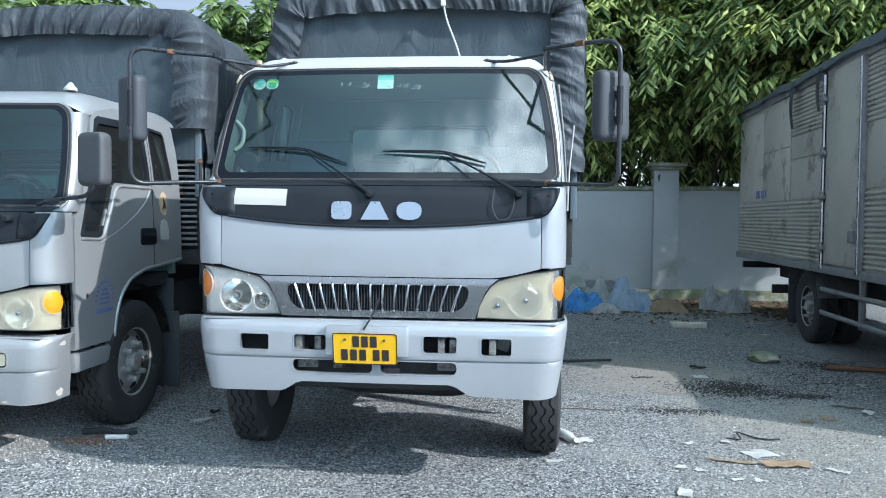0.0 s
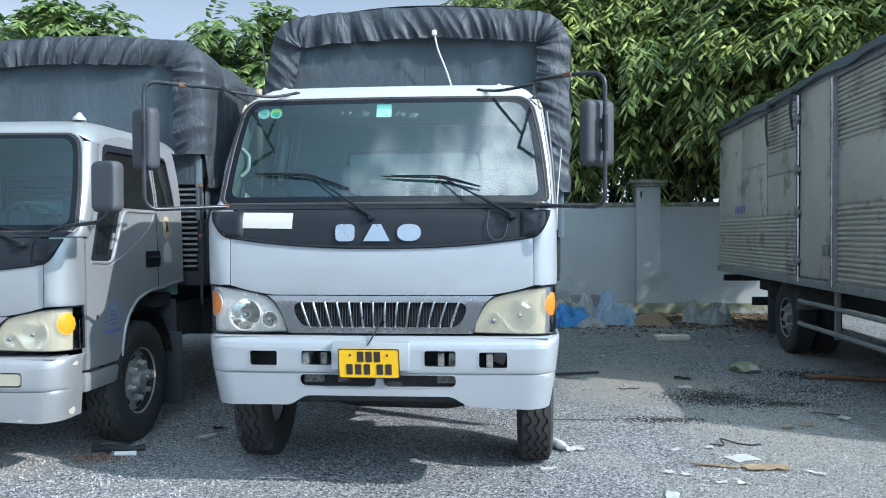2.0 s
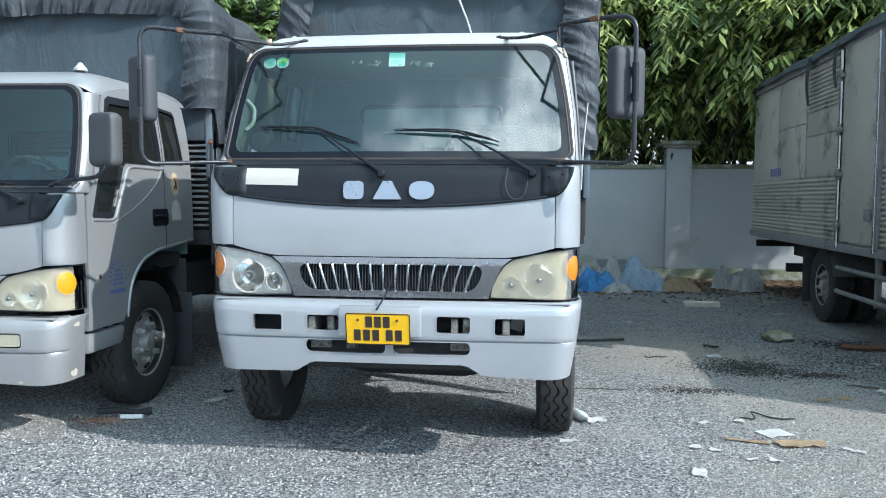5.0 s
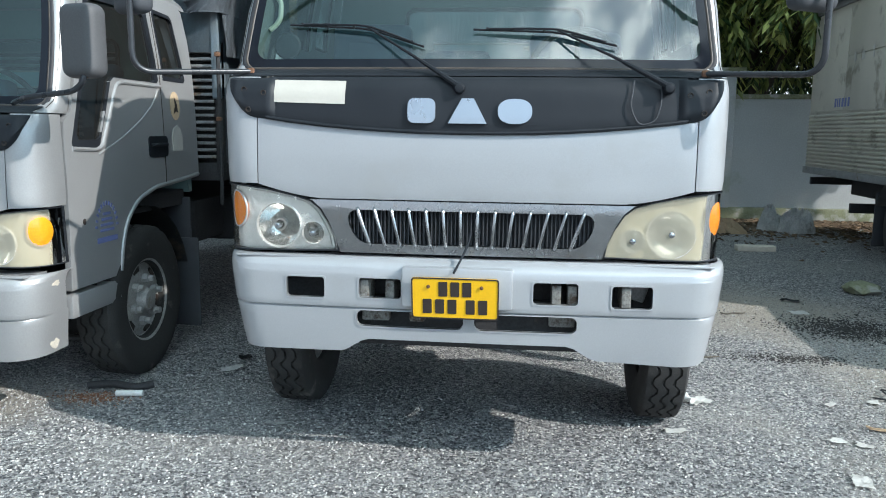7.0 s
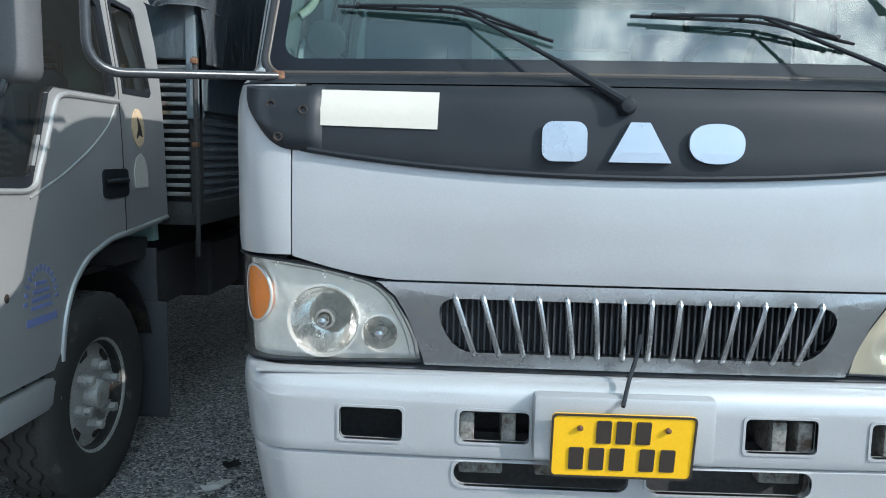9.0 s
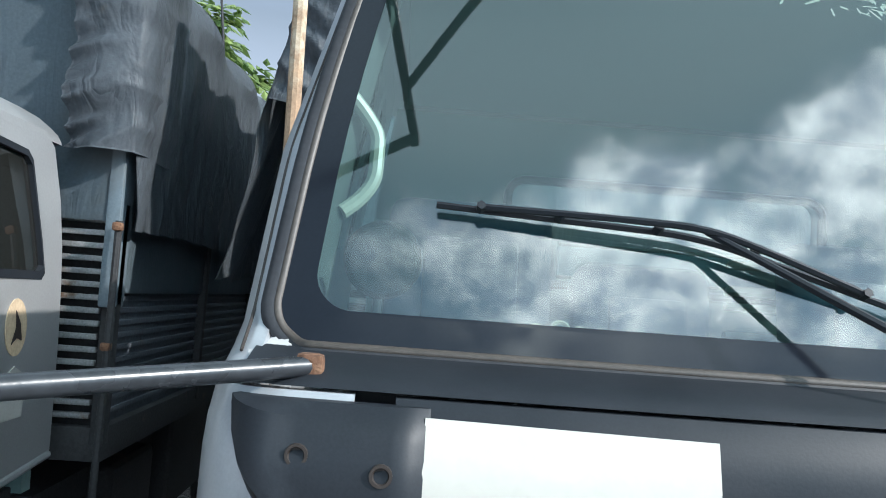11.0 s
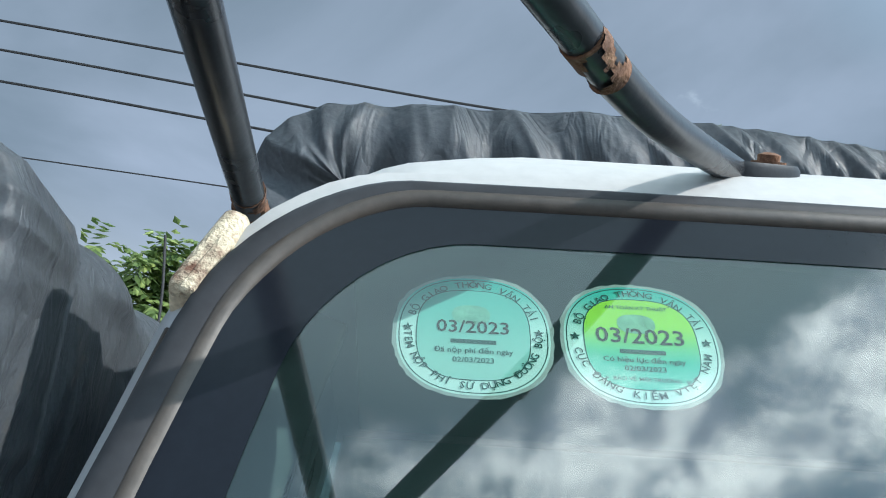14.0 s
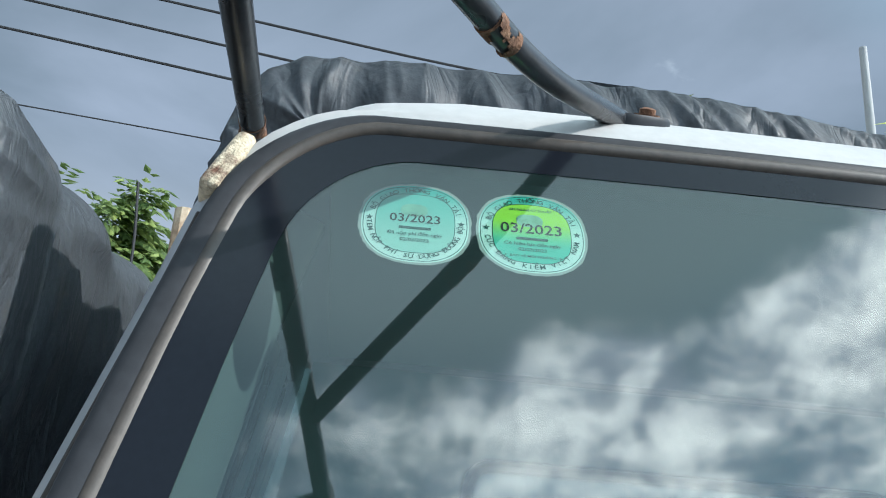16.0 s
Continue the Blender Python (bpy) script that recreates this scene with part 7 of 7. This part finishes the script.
heap("white_sack", (2.06, 8.78, 0), 0.24, 0.22, 0.44, PALE_SHEET, "dirty white plastic sack in the rubbish heap", "sack", 5, 35)
heap("white_sack", (1.62, 8.95, 0), 0.22, 0.20, 0.42, PALE_SHEET, "dirty white plastic sack in the rubbish heap", "sack", 15, 70)
heap("grey_sack", (2.10, 8.28, 0), 0.20, 0.12, 0.14, PALE_SHEET, "flattened grey plastic sack before the heap", "sack", 25, 5)
heap("pale_bag", (4.20, 8.80, 0), 0.26, 0.22, 0.34, PALE_SHEET, "pale crumpled plastic bag near the wall", "bag", 6, 15)
heap("clear_bag", (3.92, 9.05, 0), 0.20, 0.18, 0.34, PALE_SHEET, "dusty clear plastic bag near the wall", "bag", 16, 50)
heap("cardboard_heap", (3.05, 8.75, 0), 0.40, 0.34, 0.16, CARD, "low heap of rotting cardboard and leaves", "rubbish", 8)
crate = thing("grey_crate", (2.12, 9.15, 0), "battered grey plastic crate behind the heap", "crate")
bm = bmesh.new()
for cx, cy, w, d in ((0, -0.16, 0.44, 0.02), (0, 0.16, 0.44, 0.02), (-0.21, 0, 0.02, 0.32), (0.21, 0, 0.02, 0.32)):
    box(bm, cx, cy, 0.21, w, d, 0.42, 0.006)
box(bm, 0, 0, 0.012, 0.42, 0.32, 0.024, 0.004)
part("shell", bm, STEEL, crate)
part("rim", sheet(rounded(-0.24, -0.19, 0.24, 0.19, 0.02), [rounded(-0.20, -0.15, 0.20, 0.15, 0.02)], lambda u, v, d: Vector((u, v, 0.44 - d)), 0.03), STEEL, crate)
slab = thing("foam_slab", (3.07, 6.85, 0), "dirty pale foam slab lying in the yard", "slab")
slab.rotation_euler.z = radians(4)
bm = boxed(0, 0, 0.035, 0.46, 0.16, 0.07, 0.012, None, 3)
for v in bm.verts:
    v.co += Vector((noise.noise(v.co * 9), noise.noise(v.co * 9 + Vector((5, 0, 0))), 0)) * 0.02
part("slab_body", bm, CHIPPED, slab)


def twig(name, x, y, length, turn, mat, label, category, seed, r=0.006, curl=0.3):
    """A thin stick, wire or strip lying in shallow bends on the ground."""
    rng = random.Random(seed)
    ob = thing(name, (x, y, 0), label, category)
    ob.rotation_euler.z = radians(turn)
    bm = bmesh.new()
    pts = [Vector((length * (k / 5 - 0.5), curl * length * rng.uniform(-0.4, 0.4), r + rng.uniform(0.0, 0.012))) for k in range(6)]
    pipe(bm, pts, r, 6, length * 0.12, 3)
    part("stem", bm, mat, ob)
    return ob


for k, (x, y, w, h, turn) in enumerate(((2.45, 3.39, 0.16, 0.10, 10), (3.78, 3.23, 0.08, 0.07, 30), (3.82, 2.44, 0.10, 0.06, -35), (1.88, 1.23, 0.09, 0.05, 40), (2.12, 1.28, 0.07, 0.10, 0), (1.89, 5.28, 0.15, 0.06, -10), (2.59, 5.59, 0.12, 0.05, 5), (3.89, 6.23, 0.16, 0.10, 20), (4.11, 7.32, 0.20, 0.08, 5), (3.50, 7.69, 0.18, 0.09, -8), (2.00, 0.54, 0.08, 0.04, 20), (2.12, 0.53, 0.09, 0.05, -15), (-1.43, 1.39, 0.12, 0.05, 25), (0.18, 0.98, 0.14, 0.03, -30), (-0.91, 0.57, 0.12, 0.05, 5))):
    scrap("paper_scrap", (x, y, 0), w, h, PAPER, "small torn pale paper scrap on the gravel", "paper", 40 + k, turn, 0.018, 0.4, 6)
scrap("bark_piece", (2.86, 1.90, 0), 0.15, 0.08, CARD, "curled brown bark piece on the gravel", "bark", 61, 20, 0.03, 0.5, 6)
scrap("bark_piece", (3.03, 1.95, 0), 0.14, 0.06, CARD, "curled brown bark piece on the gravel", "bark", 62, -25, 0.03, 0.5, 6)
scrap("rubber_scrap", (2.53, 3.86, 0), 0.22, 0.07, CHASSIS, "torn black rubber scrap on the gravel", "rubber", 63, -5, 0.03, 0.5, 6)
scrap("rubber_scrap", (-1.45, 1.60, 0), 0.10, 0.09, CHASSIS, "torn black rubber scrap between the trucks", "rubber", 64, 40, 0.03, 0.4, 6)
twig("black_wire", 2.30, 1.45, 0.34, 15, CABLE, "thin curled black wire on the gravel", "wire", 71, 0.005, 0.9)
twig("twig", 3.35, 2.32, 0.30, -35, BARK, "thin dark twig on the gravel", "twig", 72)
twig("twig", 1.30, 2.04, 0.42, 4, BARK, "thin dark twig on the gravel", "twig", 73, 0.005, 0.15)
twig("twig", 1.91, 3.30, 0.20, 8, BARK, "thin dark twig on the gravel", "twig", 74)
twig("twig", 3.13, 2.74, 0.34, -4, BARK, "thin dark twig on the gravel", "twig", 75)


def scatter(name, label, n, region, size, mat, seed, flat=0.6):
    rng = random.Random(seed)
    verts, faces = [], []
    shape = [(1, 0, 0), (-1, 0, 0), (0, 1, 0), (0, -1, 0), (0, 0, 1), (0, 0, -1)]
    tri = [(0, 2, 4), (2, 1, 4), (1, 3, 4), (3, 0, 4), (2, 0, 5), (1, 2, 5), (3, 1, 5), (0, 3, 5)]
    for _ in range(n):
        x, y = region(rng)
        s = rng.uniform(*size)
        turn = Euler((rng.uniform(-0.6, 0.6), rng.uniform(-0.6, 0.6), rng.uniform(0, 6.3))).to_matrix()
        b = len(verts)
        sx, sy = rng.uniform(0.7, 1.3), rng.uniform(0.6, 1.1)
        for v in shape:
            p = turn @ Vector((v[0] * s * sx, v[1] * s * sy, v[2] * s * flat))
            verts.append((x + p.x, y + p.y, max(p.z + s * flat * 0.35, -0.01)))
        faces += [tuple(b + i for i in f) for f in tri]
    me = bpy.data.meshes.new(name)
    me.from_pydata(verts, [], faces)
    me.materials.append(mat)
    return tagged(new(name, me), label, "gravel", kind="stuff")


def stone_material(name, lo, hi):
    m = bpy.data.materials.new(name)
    m.use_nodes = True
    t = m.node_tree
    geo = t.nodes.new("ShaderNodeNewGeometry")
    ramp = t.nodes.new("ShaderNodeValToRGB")
    ramp.color_ramp.elements[0].color, ramp.color_ramp.elements[1].color = (*lo, 1), (*hi, 1)
    t.links.new(geo.outputs["Random Per Island"], ramp.inputs[0])
    t.links.new(ramp.outputs[0], t.nodes["Principled BSDF"].inputs["Base Color"])
    t.nodes["Principled BSDF"].inputs["Roughness"].default_value = 0.9
    return m


CHIP = stone_material("stone_chip", (0.07, 0.073, 0.08), (0.66, 0.65, 0.62))
DARK_CHIP = stone_material("black_crumb", (0.012, 0.012, 0.013), (0.06, 0.055, 0.05))
RUBBLE = stone_material("pale_rubble", (0.30, 0.28, 0.25), (0.62, 0.60, 0.56))
DEADLEAF = stone_material("dead_leaf", (0.05, 0.035, 0.02), (0.22, 0.15, 0.09))
scatter("gravel", "crushed grey stone chips over the yard", 76000, lambda r: (r.uniform(-3.4, 3.4), r.uniform(-1.2, 2.6)), (0.0028, 0.0078), CHIP, 5)
scatter("gravel", "crushed grey stone chips over the yard", 9000, lambda r: (r.uniform(0.8, 5.0), r.uniform(2.6, 9.0)), (0.005, 0.010), CHIP, 6)
scatter("rubble", "pale broken bits among the gravel", 1100, lambda r: (r.uniform(-3.5, 3.6), r.uniform(-1.5, 6.0)), (0.004, 0.014), RUBBLE, 7, 0.4)
scatter("oily_crumbs", "black oily crumbs on the gravel", 2600, lambda r: (r.gauss(2.62, 0.22), r.gauss(2.95, 0.18)), (0.004, 0.011), DARK_CHIP, 8)
scatter("oily_crumbs", "black oily crumbs on the gravel", 700, lambda r: (r.gauss(1.95, 0.20), r.gauss(2.1, 0.06)), (0.004, 0.010), DARK_CHIP, 9)
scatter("oily_crumbs", "black oily crumbs on the gravel", 900, lambda r: (r.gauss(3.5, 0.35), r.gauss(3.4, 0.3)), (0.004, 0.010), DARK_CHIP, 10)
scatter("oily_crumbs", "black oily crumbs on the gravel", 500, lambda r: (r.gauss(3.13, 0.16), r.gauss(2.74, 0.06)), (0.004, 0.010), DARK_CHIP, 13)
scatter("oily_crumbs", "black oily crumbs on the gravel", 700, lambda r: (r.gauss(3.87, 0.18), r.gauss(4.18, 0.14)), (0.005, 0.012), DARK_CHIP, 14)
scatter("dead_leaves", "brown dead leaves and rubbish along the wall", 6500, lambda r: (r.uniform(1.2, 6.0), 10.45 - abs(r.gauss(0, 1.0))), (0.015, 0.06), DEADLEAF, 11, 0.25)

scatter("rust_crumbs", "orange-brown rusty crumbs beside the tyre", 500, lambda r: (r.gauss(-1.98, 0.10), r.gauss(0.80, 0.05)), (0.003, 0.009), stone_material("rusty_crumb", (0.16, 0.07, 0.04), (0.36, 0.19, 0.11)), 12)
